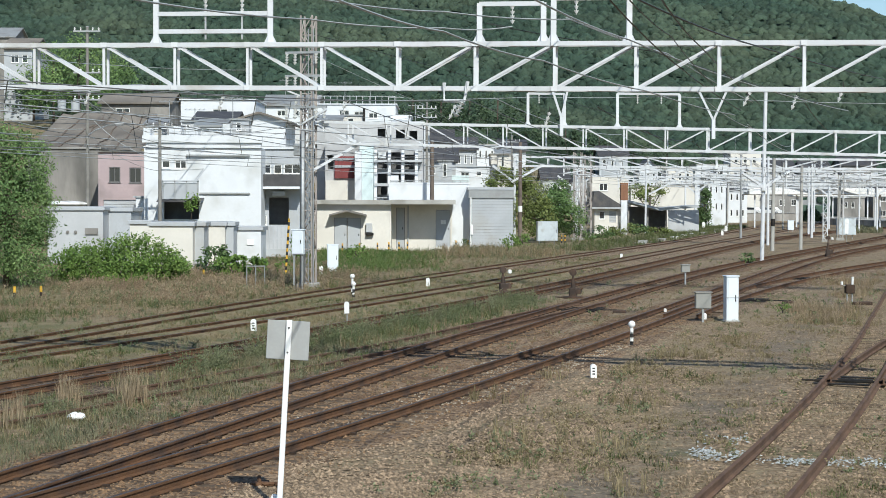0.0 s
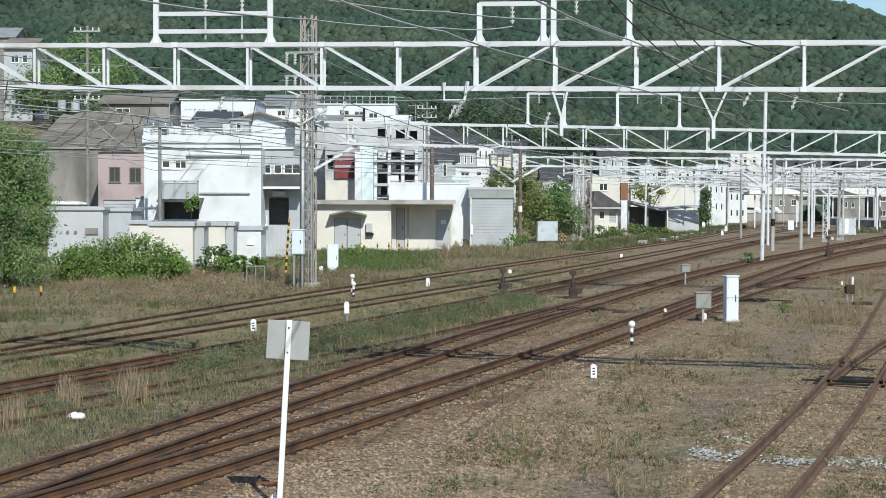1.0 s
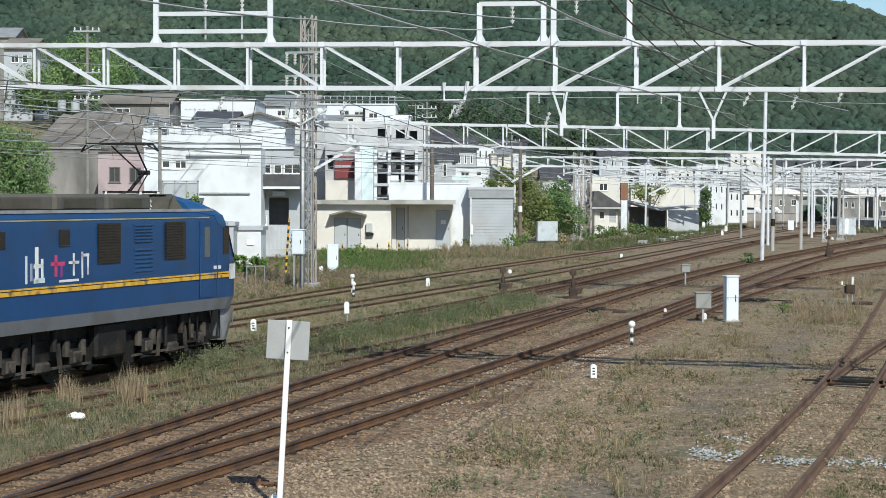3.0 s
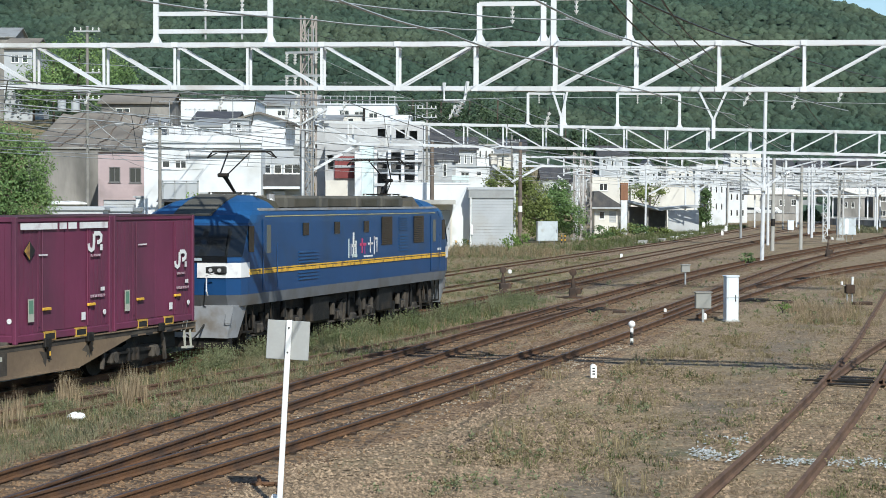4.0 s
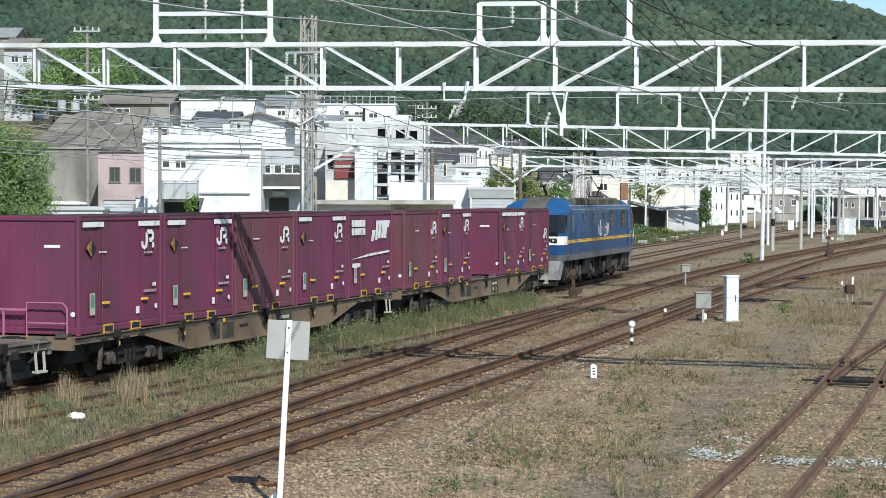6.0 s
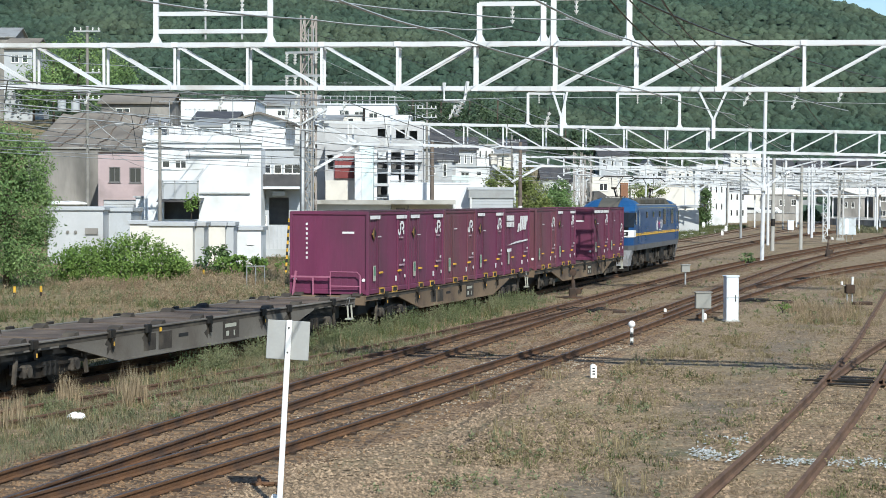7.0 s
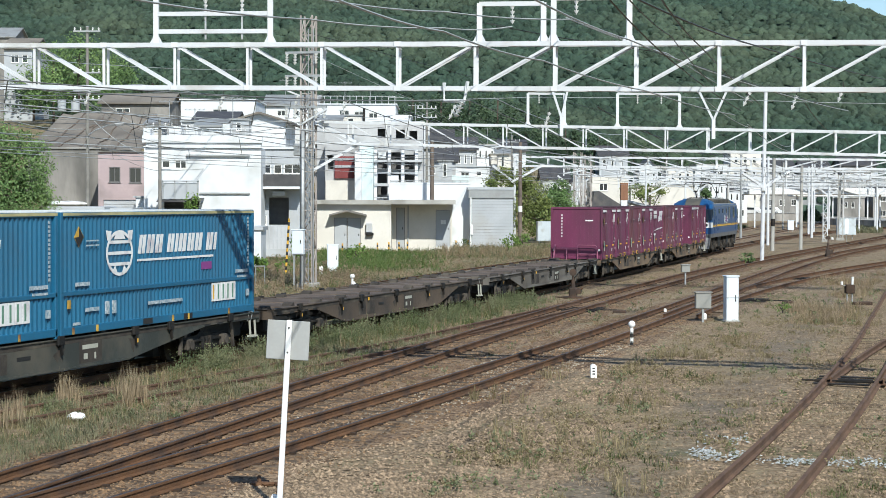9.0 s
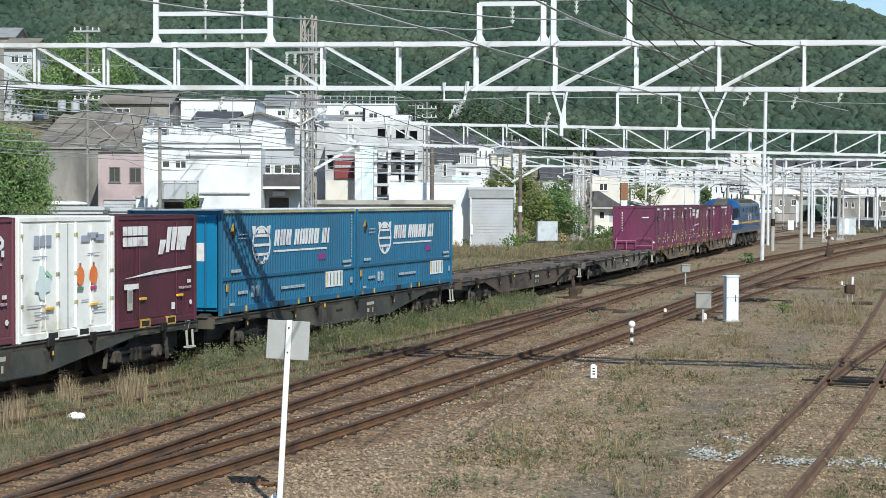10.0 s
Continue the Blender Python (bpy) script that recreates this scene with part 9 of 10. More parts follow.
def build_forest():
    dv, df, kd = [], [], 0
    y = 285.0
    while y < 1010:
        step = 2.1 + (y - 350) * 0.0022
        x = -0.27 * y
        while x < 0.30 * y:
            xx, yy = x + RNG.uniform(-3, 3), y + RNG.uniform(-3, 3)
            x += step * RNG.uniform(0.75, 1.25)
            if yy < 345 and xx > -22 + (yy - 100) * 0.27:
                continue
            z = max(hill_z(xx, yy), ground_z(xx, yy)) if yy > 320 else ground_z(xx, yy)
            r = RNG.uniform(0.8, 2.1) * (0.8 + y / 1600)
            h = r * RNG.uniform(0.6, 0.95)
            c = np.array([xx, yy, z + h * 0.3])
            dd = DOME + RNG.normal(size=DOME.shape) * 0.06
            q = 0.86 + 0.10 * np.sin(dd[:, :1] * 6 + xx) * np.sin(dd[:, 2:] * 6 + yy) + RNG.uniform(-0.12, 0.12, (len(DOME), 1))
            dv.append(c + dd * np.array([r, r, h]) * q)
            df.append(DOMEF + kd)
            kd += len(DOME)
        y += step * 0.95
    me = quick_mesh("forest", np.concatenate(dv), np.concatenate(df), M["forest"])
    me.polygons.foreach_set("use_smooth", [True] * len(me.polygons))
    tagged(new("forest", me), "dense green broadleaf forest covering the hillside", "forest", kind="stuff")


build_forest()
for px, y, h in ((95, 205, 9.5), (140, 198, 10.5), (185, 207, 9.0)):
    tree("tree", "bright green broadleaf tree on the slope above the sheds", (px - 784) / 3229.7 * y, y, h, [(0, 0, h * 0.7, h * 0.3, h * 0.26, h * 0.3, 1500), (h * 0.22, 0, h * 0.52, h * 0.26, h * 0.22, h * 0.26, 1100), (-h * 0.24, 0, h * 0.48, h * 0.26, h * 0.22, h * 0.28, 1100)], 0.16, M["leaftree"])
for px, y, n, h in ((-40, 300, 1, 9), (110, 290, 1, 9), (30, 310, 1, 10), (190, 300, 1, 8), (260, 250, 1, 7), (320, 310, 1, 8), (830, 300, 1, 8), (880, 320, 1, 9), (930, 300, 1, 9), (1000, 310, 1, 9), (1060, 330, 1, 8), (780, 290, 1, 7), (730, 320, 1, 9), (1120, 350, 1, 8), (1180, 350, 1, 9), (1260, 370, 1, 9), (1400, 360, 1, 9), (1500, 370, 1, 9), (60, 215, 1, 6), (270, 205, 1, 6), (1437, 306, 1, 3)):
    x = (px - 784) / 3229.7 * y
    tree("tree", "dark green tree among the hillside houses", x, y, h, [(0, 0, h * 0.6, h * 0.36, h * 0.3, h * 0.38, 900), (h * 0.25, 0, h * 0.42, h * 0.3, h * 0.25, h * 0.3, 700), (-h * 0.28, 0, h * 0.4, h * 0.28, h * 0.25, h * 0.3, 650)], 0.21, M["leafhill"])


# ---- grass and weeds ----
def blades(pts, h, spread, n, width):
    """Tufts: n bent blades at each place, of height h (an array), leaning outwards."""
    m = len(pts)
    base = np.repeat(pts, n, 0) + np.concatenate([RNG.normal(size=(m * n, 2)) * 0.05, np.zeros((m * n, 1))], 1)
    a = RNG.uniform(0, 2 * np.pi, m * n)
    hh = np.repeat(h, n) * RNG.uniform(0.5, 1.15, m * n)
    lean = RNG.uniform(0.1, spread, m * n) * hh
    out = np.stack([np.cos(a) * lean, np.sin(a) * lean, np.zeros(m * n)], 1)
    side = np.stack([-np.sin(a), np.cos(a), np.zeros(m * n)], 1) * (width * RNG.uniform(0.6, 1.3, (m * n, 1)))
    up = np.zeros((m * n, 3))
    up[:, 2] = hh
    v = np.stack([base - side, base + side, base + out * 0.35 + up * 0.62 + side * 0.7, base + out * 0.35 + up * 0.62 - side * 0.7, base + out + up], 1)
    i = np.arange(m * n)[:, None] * 5
    f4, f3 = np.concatenate([i, i + 1, i + 2, i + 3], 1), np.concatenate([i + 3, i + 2, i + 4], 1)
    return v, f4.tolist() + f3.tolist()


CLEAR = {}
for nm in ("far", "second", "train", "weedy", "middle", "near", "siding", "branch", "spur"):
    CLEAR[nm] = np.array([(centre(nm, float(y))[0]) for y in range(0, 331)])


def off_track(x, y, names, half):
    """True where a place is clear of the named tracks by that half width."""
    ok = np.ones(len(x), bool)
    yi = np.clip(y.astype(int), 0, 330)
    for nm in names:
        ok &= np.abs(x - CLEAR[nm][yi]) * 0.96 > half
    return ok


def field(n, k0, k1, y0, y1, power=1.0):
    """Random places on the ground between two sight lines, denser near the camera."""
    u = RNG.random(n) ** power
    y = y0 + (y1 - y0) * u
    x = y * RNG.uniform(k0, k1, n)
    return x, y


def patchy(x, y, s, seed, lo):
    return np.array([noise.noise((float(a) * s + seed, float(b) * s, seed)) for a, b in zip(x, y)]) > lo


def sow(name, label, x, y, h, spread, n, width, mt, lift=0.0):
    z = np.array([ground_z(float(a), float(b)) for a, b in zip(x, y)]) - 0.02 + lift
    v, f = blades(np.stack([x, y, z], 1), h, spread, n, width)
    me = bpy.data.meshes.new(name)
    me.from_pydata(v.reshape(-1, 3).tolist(), [], f)
    me.materials.append(mt)
    tagged(new(name, me), label, "grass", kind="stuff")


ALL = ("far", "second", "train", "middle", "near", "siding", "branch", "spur")
MAIN = ("train", "middle", "near", "branch")
# dry grass over the yard
x, y = field(13000, -0.27, 0.27, 21, 130, 1.3)
ok = off_track(x, y, MAIN, 1.15) & off_track(x, y, ("siding", "spur"), 0.75) & patchy(x, y, 0.22, 3.0, -0.02) & ((x < CLEAR["near"][np.clip(y.astype(int), 0, 330)]) | (RNG.random(len(x)) < np.clip((y - 22) / 30, 0.2, 1)))
x, y = x[ok], y[ok]
sow("dry_grass", "thin dry straw-coloured grass on gravel", x, y, RNG.uniform(0.06, 0.22, len(x)), 2.3, 13, 0.0045, M["drygrass"])
x, y = field(7000, -0.27, 0.27, 21, 110, 1.3)
ok = off_track(x, y, MAIN, 1.25) & patchy(x, y, 0.3, 9.0, 0.16)
x, y = x[ok], y[ok]
sow("green_grass", "low green weeds scattered in gravel", x, y, RNG.uniform(0.05, 0.18, len(x)), 2.2, 12, 0.006, M["greengrass"])
# tall weeds along the train's track and on the overgrown one
x, y = field(9000, -0.26, 0.10, 30, 72)
yi = np.clip(y.astype(int), 0, 330)
d = (x - CLEAR["train"][yi]) * 0.96
ok = (d > 0.95) & (x < CLEAR["middle"][yi] - 1.25) & patchy(x, y, 0.4, 27.0, -0.12) & ((np.abs(x - CLEAR["weedy"][yi]) > np.clip((y - 46) / 10, 0, 1.1)) | (RNG.random(len(x)) < 0.15))
x, y = x[ok], y[ok]
tall = np.array([noise.noise((float(a) * 0.4, float(b) * 0.25, 5.0)) for a, b in zip(x, y)])
grow = np.clip((y - 40) / 14, 0.25, 1.0)
sow("tall_weeds", "tall green weeds between the tracks", x[::2], y[::2], ((0.16 + 0.34 * np.clip(tall + 0.35, 0, 1)) * grow)[::2] + 0.05, 0.9, 10, 0.008, M["greengrass"])
sow("tall_dry_weeds", "tall dry weeds between the tracks", x[1::2], y[1::2], (0.14 + 0.28 * np.clip(tall + 0.3, 0, 1))[1::2], 0.9, 10, 0.006, M["drygrass"])
# verge before the town
x, y = field(21000, -0.27, 0.10, 60, 150)
ok = (x < CLEAR["far"][np.clip(y.astype(int), 0, 330)] - 1.3)
x, y = x[ok], y[ok]
sow("verge_grass", "russet and dry grass of the verge", x[::2], y[::2], RNG.uniform(0.08, 0.3, len(x))[::2] * np.where(y[::2] > 112, 0.6, 1.0), 2.2, 11, 0.006, M["redgrass"])
ok = patchy(x, y, 0.25, 14.0, 0.12)
x, y = x[ok], y[ok]
sow("verge_weeds", "green and straw weeds of the verge", x, y, RNG.uniform(0.12, 0.4, len(x)), 1.7, 10, 0.007, M["greengrass"])
# between the far tracks
x, y = field(14000, -0.27, 0.10, 36, 130)
yi = np.clip(y.astype(int), 0, 330)
ok = (x > CLEAR["far"][yi] - 1.2) & (x < CLEAR["train"][yi] - 0.85) & off_track(x, y, ("far", "second"), 0.1)
x, y = x[ok], y[ok]
sow("dry_grass", "dry grass between the far tracks", x, y, RNG.uniform(0.06, 0.2, len(x)), 1.8, 11, 0.005, M["drygrass"], 0.08)
k = patchy(x, y, 0.35, 51.0, 0.12)
sow("green_grass", "green grass between the far tracks", x[k] + 0.1, y[k], RNG.uniform(0.06, 0.22, int(k.sum())), 1.8, 11, 0.006, M["greengrass"], 0.08)
# green grass before the utility shed, grey dry plants by its end bay
y = RNG.uniform(102, 140, 4200)
x = y * RNG.normal(-0.043, 0.017, 4200)
ok = (x < CLEAR["far"][np.clip(y.astype(int), 0, 330)] - 1.5) & patchy(x, y, 0.25, 44.0, -0.2)
sow("lush_grass", "fresh green grass before the utility shed", x[ok], y[ok], RNG.uniform(0.12, 0.5, int(ok.sum())), 1.0, 12, 0.010, M["lushgrass"])
y = RNG.uniform(128, 147, 1500)
x = y * RNG.normal(0.03, 0.022, 1500)
ok = (x < CLEAR["far"][np.clip(y.astype(int), 0, 330)] - 1.5) & patchy(x, y, 0.3, 18.0, -0.15)
x, y = x[ok], y[ok]
h = RNG.uniform(0.2, 0.8, len(x))
for i, mt in enumerate(("redgrass", "greygrass", "drygrass")):
    sow("dry_stalks", "grey-brown dry stalks before the shed", x[i::3], y[i::3], h[i::3], 0.7, 12, 0.009, M[mt])
# rank growth along the far fence
y = RNG.uniform(146, 275, 4200)
x = np.interp(y, np.arange(331), CLEAR["far"]) - 1.8 - np.abs(RNG.normal(size=4200)) * 3.0
ok = patchy(x, y, 0.12, 12.0, -0.25)
x, y = x[ok], y[ok]
sow("fence_weeds", "rank green weeds along the far fence", x[::2], y[::2], RNG.uniform(0.15, 0.65, len(x))[::2], 0.9, 13, 0.016, M["greengrass"])
sow("fence_stalks", "grey dead stalks along the far fence", x[1::2], y[1::2], RNG.uniform(0.15, 0.5, len(x))[1::2], 0.8, 12, 0.014, M["greygrass"])
# short straw litter over the yard floor
x, y = field(19000, -0.12, 0.27, 24, 80, 1.4)
ok = off_track(x, y, MAIN, 1.2) & (x > CLEAR["near"][np.clip(y.astype(int), 0, 330)]) & patchy(x, y, 0.28, 3.0, -0.12)
x, y = x[ok], y[ok]
sow("straw_litter", "short matted straw on the yard floor", x, y, RNG.uniform(0.03, 0.08, len(x)), 3.2, 7, 0.006, M["litter"])
# soft grey-green grass along the overgrown track
x, y = field(9000, -0.26, 0.02, 27, 56, 1.1)
yi = np.clip(y.astype(int), 0, 330)
ok = (x > CLEAR["train"][yi] + 1.0) & (x < CLEAR["middle"][yi] - 1.15) & patchy(x, y, 0.45, 33.0, -0.2)
x, y = x[ok], y[ok]
sow("soft_grass", "soft grey-green grass on the overgrown track", x, y, RNG.uniform(0.07, 0.24, len(x)), 1.3, 12, 0.005, M["greygrass"])
# russet plumes near the overgrown track
px = np.concatenate([RNG.normal(-0.207, 0.003, 10), RNG.normal(-0.170, 0.006, 14), RNG.normal(-0.236, 0.006, 5)])
y = np.concatenate([RNG.normal(36.0, 0.4, 10), RNG.normal(36.8, 0.5, 14), RNG.normal(33.0, 0.5, 5)])
sow("plume_grass", "russet plume grass beside the track", px * y, y, RNG.uniform(0.4, 0.75, len(y)), 0.4, 34, 0.006, M["redgrass"])


# ---- loose stones ----
M["stone"] = mat("crushed_stone", (0.255, 0.187, 0.124), 0.95, var=0.3, scale=5, bump=0.2, island=0.55)
M["ruststone"] = mat("rust_stained_stone", (0.195, 0.122, 0.068), 0.95, var=0.3, scale=5, bump=0.2, island=0.5)
M["palebed"] = mat("pale_ballast_stone", (0.32, 0.272, 0.205), 0.9, var=0.25, scale=5, bump=0.2, island=0.3)
M["palestone"] = mat("pale_crushed_stone", (0.36, 0.38, 0.37), 0.9, var=0.2, scale=5, bump=0.2, island=0.3)
OCT = np.array([(1, 0, -0.1), (0.31, 0.95, 0), (-0.81, 0.59, -0.1), (-0.81, -0.59, 0), (0.31, -0.95, -0.1), (0.1, 0.1, 0.8)], float)
OCTF = np.array([(0, 1, 5), (1, 2, 5), (2, 3, 5), (3, 4, 5), (4, 0, 5)])


def scatter_stones(name, label, x, y, z, size, mt):
    n = len(x)
    s = size * RNG.uniform(0.5, 1.4, (n, 1, 1))
    v = OCT[None] * s * RNG.uniform(0.6, 1.3, (n, 6, 3)) * np.array([1, 1, 0.85])
    a = RNG.uniform(0, 6.28, n)
    c, q = np.cos(a)[:, None], np.sin(a)[:, None]
    v = np.stack([v[..., 0] * c - v[..., 1] * q, v[..., 0] * q + v[..., 1] * c, v[..., 2]], -1) + np.stack([x, y, z], 1)[:, None]
    f = (OCTF[None] + (np.arange(n) * 6)[:, None, None]).reshape(-1, 3)
    tagged(new(name, quick_mesh(name, v, f, mt)), label, "stones", kind="stuff")


for nm, y0, y1, n in (("near", 21, 70, 15000), ("middle", 23, 75, 12000), ("train", 36, 80, 3500)):
    y = y0 + (y1 - y0) * RNG.random(n) ** 1.4
    off = RNG.normal(size=n) * 0.9
    ok = (np.abs(np.abs(off) - 0.566) > 0.09) & (np.abs(off) < 1.9)
    y, off = y[ok], off[ok]
    x = np.interp(y, np.arange(331), CLEAR[nm]) + off
    scatter_stones("ballast_stones", "loose crushed ballast stones round the rails", x, y, np.where(np.abs(off) < 1.3, -0.18, -0.2) + RNG.uniform(-0.01, 0.01, len(x)), 0.034, M["ruststone"])
yb = 31 + 20 * RNG.random(5200)
off = RNG.uniform(-1.25, 1.25, 5200)
ok = (np.abs(np.abs(off) - 0.566) > 0.1) & (RNG.random(5200) < np.clip((yb - 31) / 7, 0, 1))
scatter_stones("pale_ballast", "pale fresh ballast between the near rails", (np.interp(yb, np.arange(331), CLEAR["near"]) + off)[ok], yb[ok], np.full(int(ok.sum()), -0.185), 0.034, M["palebed"])
x, y = field(95000, -0.12, 0.27, 20.5, 60, 1.75)
ok = off_track(x, y, ("near",), 1.2) & (x > CLEAR["near"][np.clip(y.astype(int), 0, 330)]) & (patchy(x, y, 0.3, 1.0, -0.2) | (RNG.random(len(x)) < 0.5)) & ((np.abs(x - (y * 0.287 - 5.0)) > 0.75) | (RNG.random(len(x)) < 0.25)) & ((RNG.random(len(x)) < 0.5) | (x < 0.11 * y - 0.5))
x, y = x[ok], y[ok]
scatter_stones("yard_stones", "loose stones lying on the yard", x, y, np.full(len(x), GZ + 0.004) + 0.05 * np.array([noise.noise((float(a) * 0.35, float(b) * 0.35, 3.1)) for a, b in zip(x, y)]), 0.031, M["stone"])
for cx, cy, sx, sy, n in ((4.25, 29.1, 0.13, 0.35, 150), (4.75, 28.9, 0.12, 0.3, 60), (5.6, 28.3, 0.35, 0.22, 160), (6.9, 28.2, 0.45, 0.25, 200), (4.9, 31.0, 0.2, 0.3, 40)):
    scatter_stones("pale_gravel", "small spread of pale crushed stone", cx + RNG.normal(size=n) * sx, cy + RNG.normal(size=n) * sy, GZ + 0.02 + RNG.uniform(0, 0.02, n), 0.028, M["palestone"])


# ---- single leafy weeds ----
M["weedleaf"] = leafy("weed_leaves", (0.165, 0.195, 0.095), (0.235, 0.24, 0.14), k=0.3, scale=1.5)


def weed_plants(name, label, x, y, h, mt, leaf=0.021, per=110):
    """Upright leafy stems, leaves set round each stem and thinning to its tip."""
    n = len(x)
    z = np.array([ground_z(float(a), float(b)) for a, b in zip(x, y)]) - 0.01
    t = RNG.random((n, per)) ** 0.8
    ang = RNG.uniform(0, 6.283, (n, per))
    stem = RNG.integers(0, 4, (n, per))
    sx, sy = RNG.normal(size=(n, 4)) * 0.10, RNG.normal(size=(n, 4)) * 0.10
    r = (0.085 * (1.05 - t)) * RNG.uniform(0.3, 1.0, (n, per))
    bx = np.take_along_axis(sx, stem, 1) * (0.3 + t) + r * np.cos(ang)
    by = np.take_along_axis(sy, stem, 1) * (0.3 + t) + r * np.sin(ang)
    p = np.stack([x[:, None] + bx, y[:, None] + by, z[:, None] + h[:, None] * t * RNG.uniform(0.75, 1.0, (n, per))], -1).reshape(-1, 3)
    v, f = leaf_quads(p, leaf, 1.2)
    tagged(new(name, quick_mesh(name, v, f, mt)), label, "weeds", kind="stuff")


y = RNG.uniform(42, 72, 1500)
yi = np.clip(y.astype(int), 0, 330)
x = np.interp(y, np.arange(331), CLEAR["train"]) + 1.15 + np.abs(RNG.normal(size=1500)) * 0.7
ok = (x < CLEAR["middle"][yi] - 1.1) & patchy(x, y, 0.55, 21.0, -0.05)
weed_plants("leafy_weeds", "upright pale green leafy weeds beside the track", x[ok], y[ok], RNG.uniform(0.15, 0.7, int(ok.sum())), M["weedleaf"], 0.02, 120)
x, y = field(1500, -0.27, 0.05, 33, 100)
ok = off_track(x, y, ("train", "middle", "near"), 1.2) & (x < CLEAR["middle"][np.clip(y.astype(int), 0, 330)] - 1.0) & patchy(x, y, 0.3, 33.0, 0.05)
weed_plants("leafy_weeds", "low leafy green weeds among the far tracks", x[ok], y[ok], RNG.uniform(0.12, 0.4, int(ok.sum())), M["weedleaf"])
x, y = field(1500, -0.05, 0.26, 22, 90)
ok = off_track(x, y, ("near", "middle", "branch", "siding", "spur"), 1.0) & patchy(x, y, 0.45, 41.0, 0.15)
weed_plants("leafy_weeds", "small leafy weeds in yard gravel", x[ok], y[ok], RNG.uniform(0.08, 0.25, int(ok.sum())), M["weedleaf"], 0.028, 30)
# taller dry clumps in the yard
cx = np.array([3.63, 2.61, 2.56, 1.21, 2.54, 5.47, 6.56, 0.87, 8.31, 13.86, 13.74, 15.08])
cy = np.array([36.0, 42, 30, 31, 26, 47, 47, 37, 52, 60, 62, 64])
cx, cy = np.repeat(cx, 9) + RNG.normal(size=108) * 0.3, np.repeat(cy, 9) + RNG.normal(size=108) * 0.6
sow("dry_grass", "taller clumps of dry brown grass in the yard", cx, cy, RNG.uniform(0.18, 0.42, 108), 0.8, 14, 0.006, M["drygrass"])

tree("bush", "potted green shrub before the house", -16.96, 122.8, 1.6, [(0, 0, 1.0, 0.55, 0.5, 0.7, 300)], 0.11, M["leafbright"], z0=2.65, trunk=0.06, kind_cat="bush")
tree("bush", "green shrub beside the grey house", -9.46, 117.0, 1.6, [(0, 0, 1.2, 0.5, 0.5, 0.8, 260)], 0.11, M["leafbright"], trunk=0.06, kind_cat="bush")

# tall brown stalks massed by the branch, thinner ones among the weeds
y = RNG.uniform(60, 104, 1400)
x = y * RNG.uniform(0.19, 0.27, 1400)
ok = off_track(x, y, ("branch", "near", "spur", "siding"), 1.2) & patchy(x, y, 0.16, 61.0, -0.1)
x, y = x[ok], y[ok]
sow("russet_stalks", "tall brown dead stalks standing in the yard", x, y, RNG.uniform(0.2, 0.6, len(x)), 0.7, 14, 0.006, M["redgrass"])
sow("dry_grass", "dry grass under the brown stalks", x + 0.2, y, RNG.uniform(0.15, 0.35, len(x)), 1.6, 12, 0.006, M["drygrass"])
x, y = field(160, -0.24, 0.06, 38, 66)
yi = np.clip(y.astype(int), 0, 330)
ok = (x > CLEAR["train"][yi] + 1.1) & (x < CLEAR["middle"][yi] - 1.2) & patchy(x, y, 0.5, 71.0, 0.0)
x, y = x[ok], y[ok]
sow("russet_stalks", "thin brown stalks among the green weeds", x, y, RNG.uniform(0.3, 0.75, len(x)), 0.35, 9, 0.005, M["redgrass"])
x, y = field(900, -0.27, 0.08, 66, 125)
ok = (x < CLEAR["far"][np.clip(y.astype(int), 0, 330)] - 1.4) & patchy(x, y, 0.2, 81.0, 0.05)
weed_plants("leafy_weeds", "leafy green weeds in the russet verge", x[ok], y[ok], RNG.uniform(0.25, 0.75, int(ok.sum())), M["weedleaf"], 0.03, 70)
x, y = field(500, 0.02, 0.25, 60, 128)
ok = off_track(x, y, ("near", "middle", "branch", "train", "second", "far"), 1.3) & patchy(x, y, 0.35, 91.0, 0.18)
weed_plants("leafy_weeds", "small green weeds between the far yard tracks", x[ok], y[ok], RNG.uniform(0.12, 0.4, int(ok.sum())), M["weedleaf"], 0.04, 36)
x, y = field(5200, -0.27, 0.10, 62, 135)
ok = (x < CLEAR["far"][np.clip(y.astype(int), 0, 330)] - 1.2) & patchy(x, y, 0.18, 17.0, -0.3)
x, y = x[ok], y[ok]
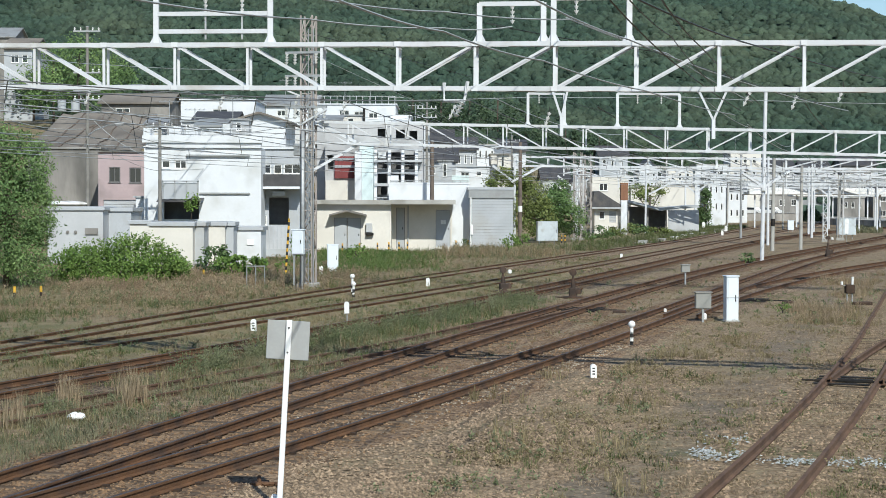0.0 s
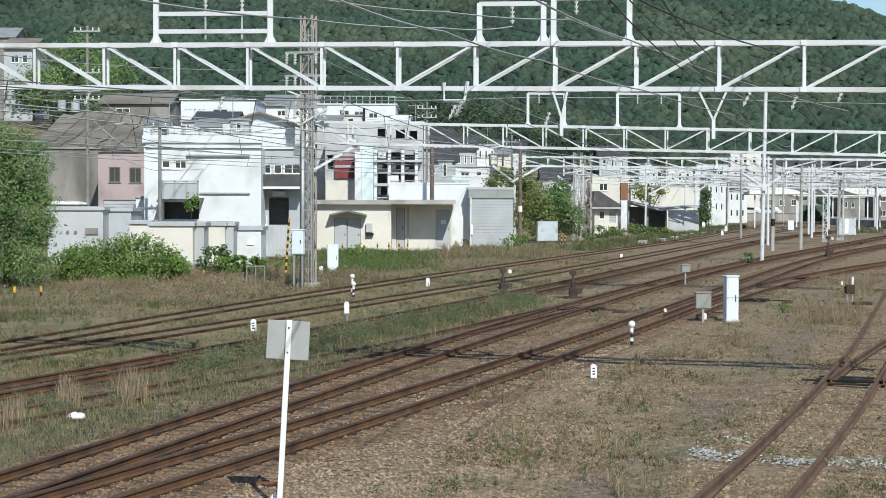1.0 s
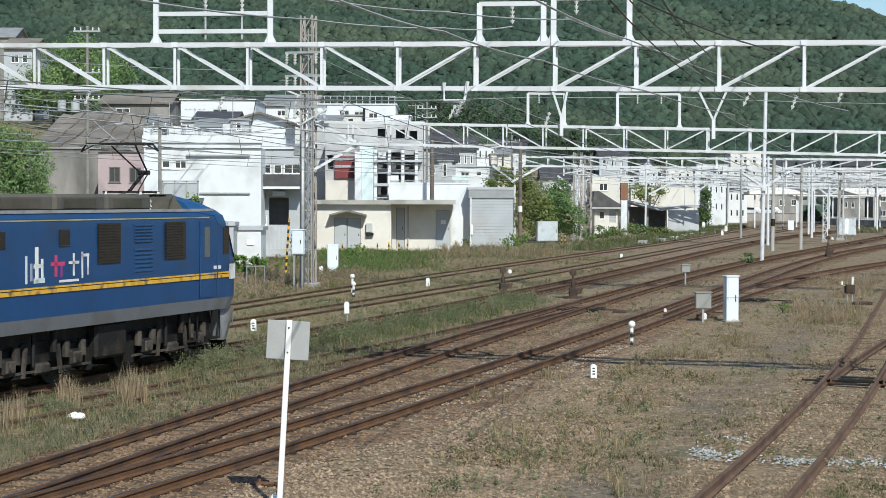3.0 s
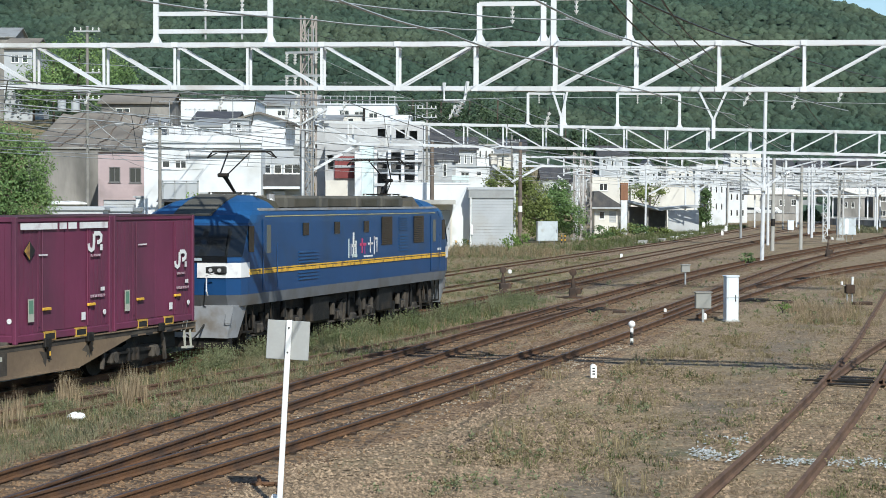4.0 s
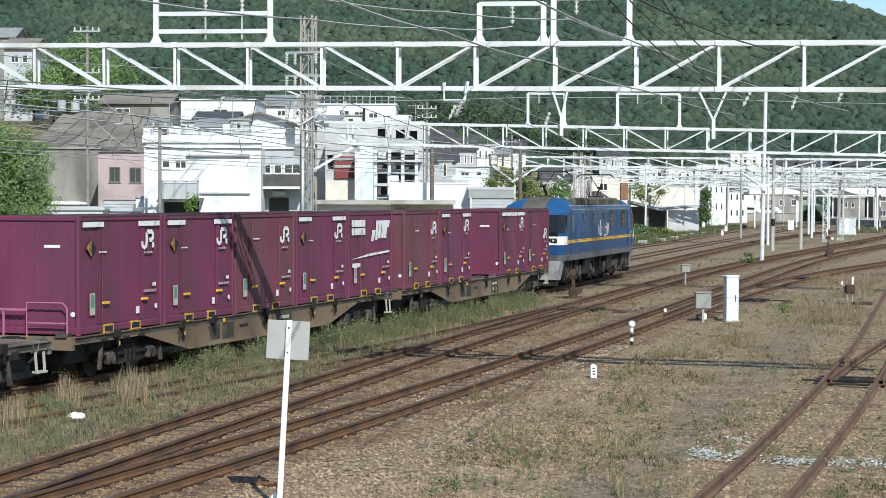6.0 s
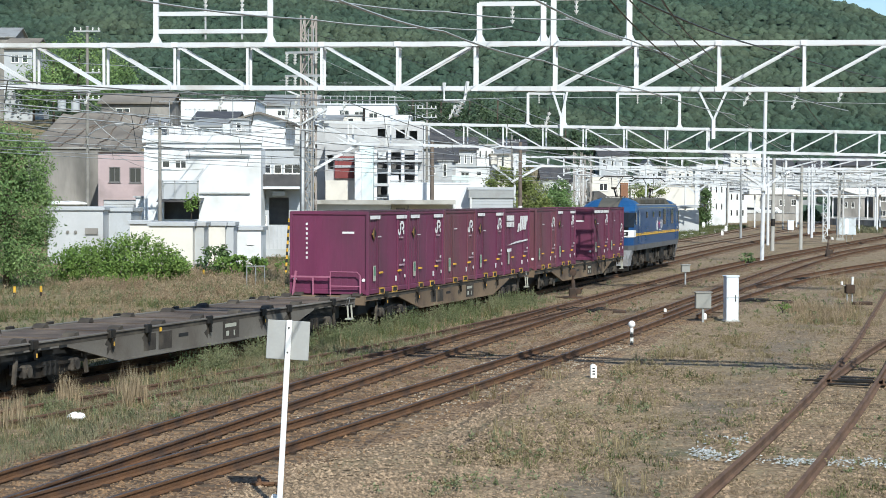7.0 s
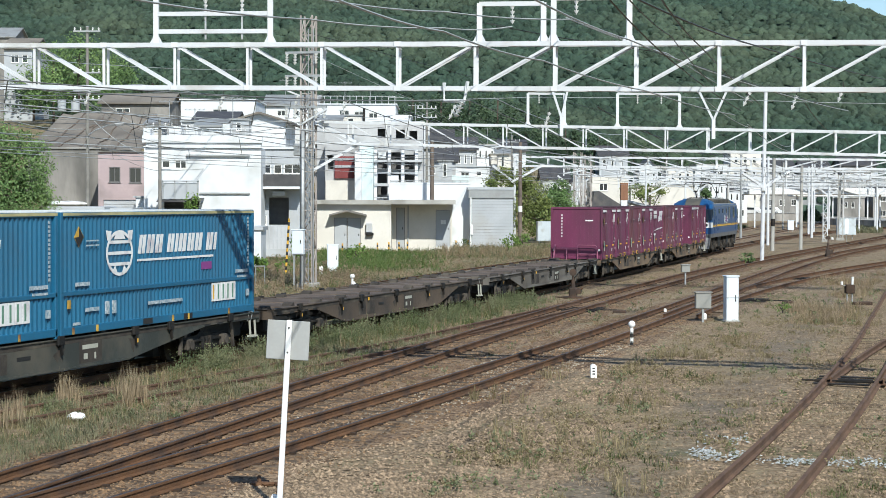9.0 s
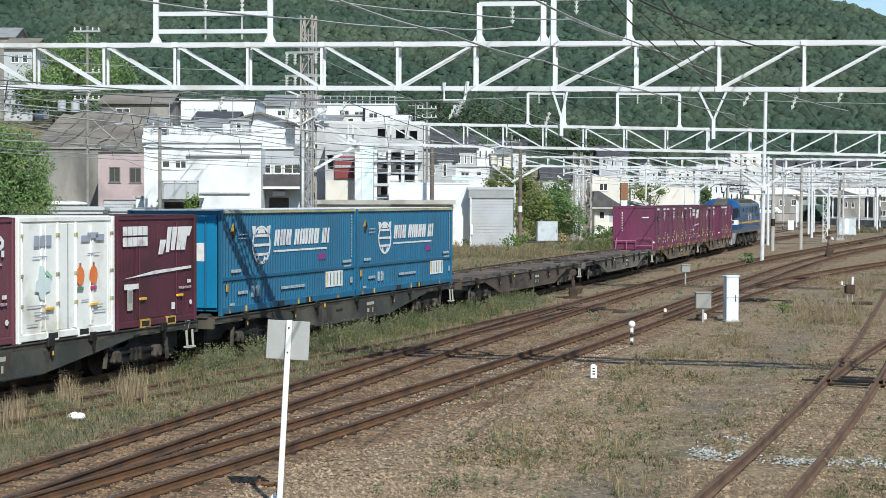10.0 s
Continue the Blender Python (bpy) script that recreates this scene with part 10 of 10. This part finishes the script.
kind = np.array([noise.noise((float(a) * 0.22 + 5, float(b) * 0.22, 2.0)) for a, b in zip(x, y)]) + RNG.normal(size=len(x)) * 0.18
for lo, hi, mt, label in ((-9, 0.0, "redgrass", "low russet bushy weeds of the verge"), (0.0, 0.28, "drygrass", "low straw-coloured weeds of the verge"), (0.28, 9, "weedleaf", "low green weeds of the verge")):
    k = (kind >= lo) & (kind < hi)
    weed_plants("verge_weeds", label, x[k], y[k], RNG.uniform(0.15, 0.48, int(k.sum())), M[mt], 0.026, 34)

# dry clumps strewn over the yard between the cabinet and the siding
x, y = field(2600, 0.0, 0.265, 24, 72, 1.2)
ok = off_track(x, y, ("near", "siding", "spur", "branch"), 1.0) & (x > CLEAR["near"][np.clip(y.astype(int), 0, 330)]) & patchy(x, y, 0.32, 5.0, 0.02)
x, y = x[ok], y[ok]
weed_plants("dry_weeds", "low dry clumps strewn over the yard", x, y, RNG.uniform(0.06, 0.2, len(x)), M["drygrass"], 0.02, 40)

# russet brush round the foot of the rusty mast, grass strip between the far yard tracks
y = RNG.uniform(70, 106, 2600)
x = y * RNG.uniform(-0.205, -0.045, 2600)
ok = (x < CLEAR["far"][np.clip(y.astype(int), 0, 330)] - 1.3) & patchy(x, y, 0.3, 27.0, 0.0)
x, y = x[ok], y[ok]
weed_plants("russet_brush", "tangled russet dead brush on the verge", x, y, RNG.uniform(0.2, 0.65, len(x)), M["redgrass"], 0.03, 60)
y = RNG.uniform(225, 285, 700)
x = y * RNG.uniform(0.2215, 0.2405, 700)
sow("track_grass", "grey-green grass between the far yard tracks", x, y, RNG.uniform(0.15, 0.5, 700), 1.6, 10, 0.03, M["greygrass"])


# ---- what moves ----
def motions():
    times = [i * 0.25 for i in range(41)]
    for ob, off, half, on in CARRIED:
        walk(ob, [(t, train_pose(off, half, t) @ on) for t in times])
    for ax, r, y in WHEELS:
        rows = []
        for i in range(301):
            t = i / 30
            d = SPEED * (t - MID) + SLOW * (t - MID) ** 2
            rows.append((t, pose(0, y, r) @ Matrix.Rotation(-d / r, 4, "X")))
        walk(ax, rows)


motions()
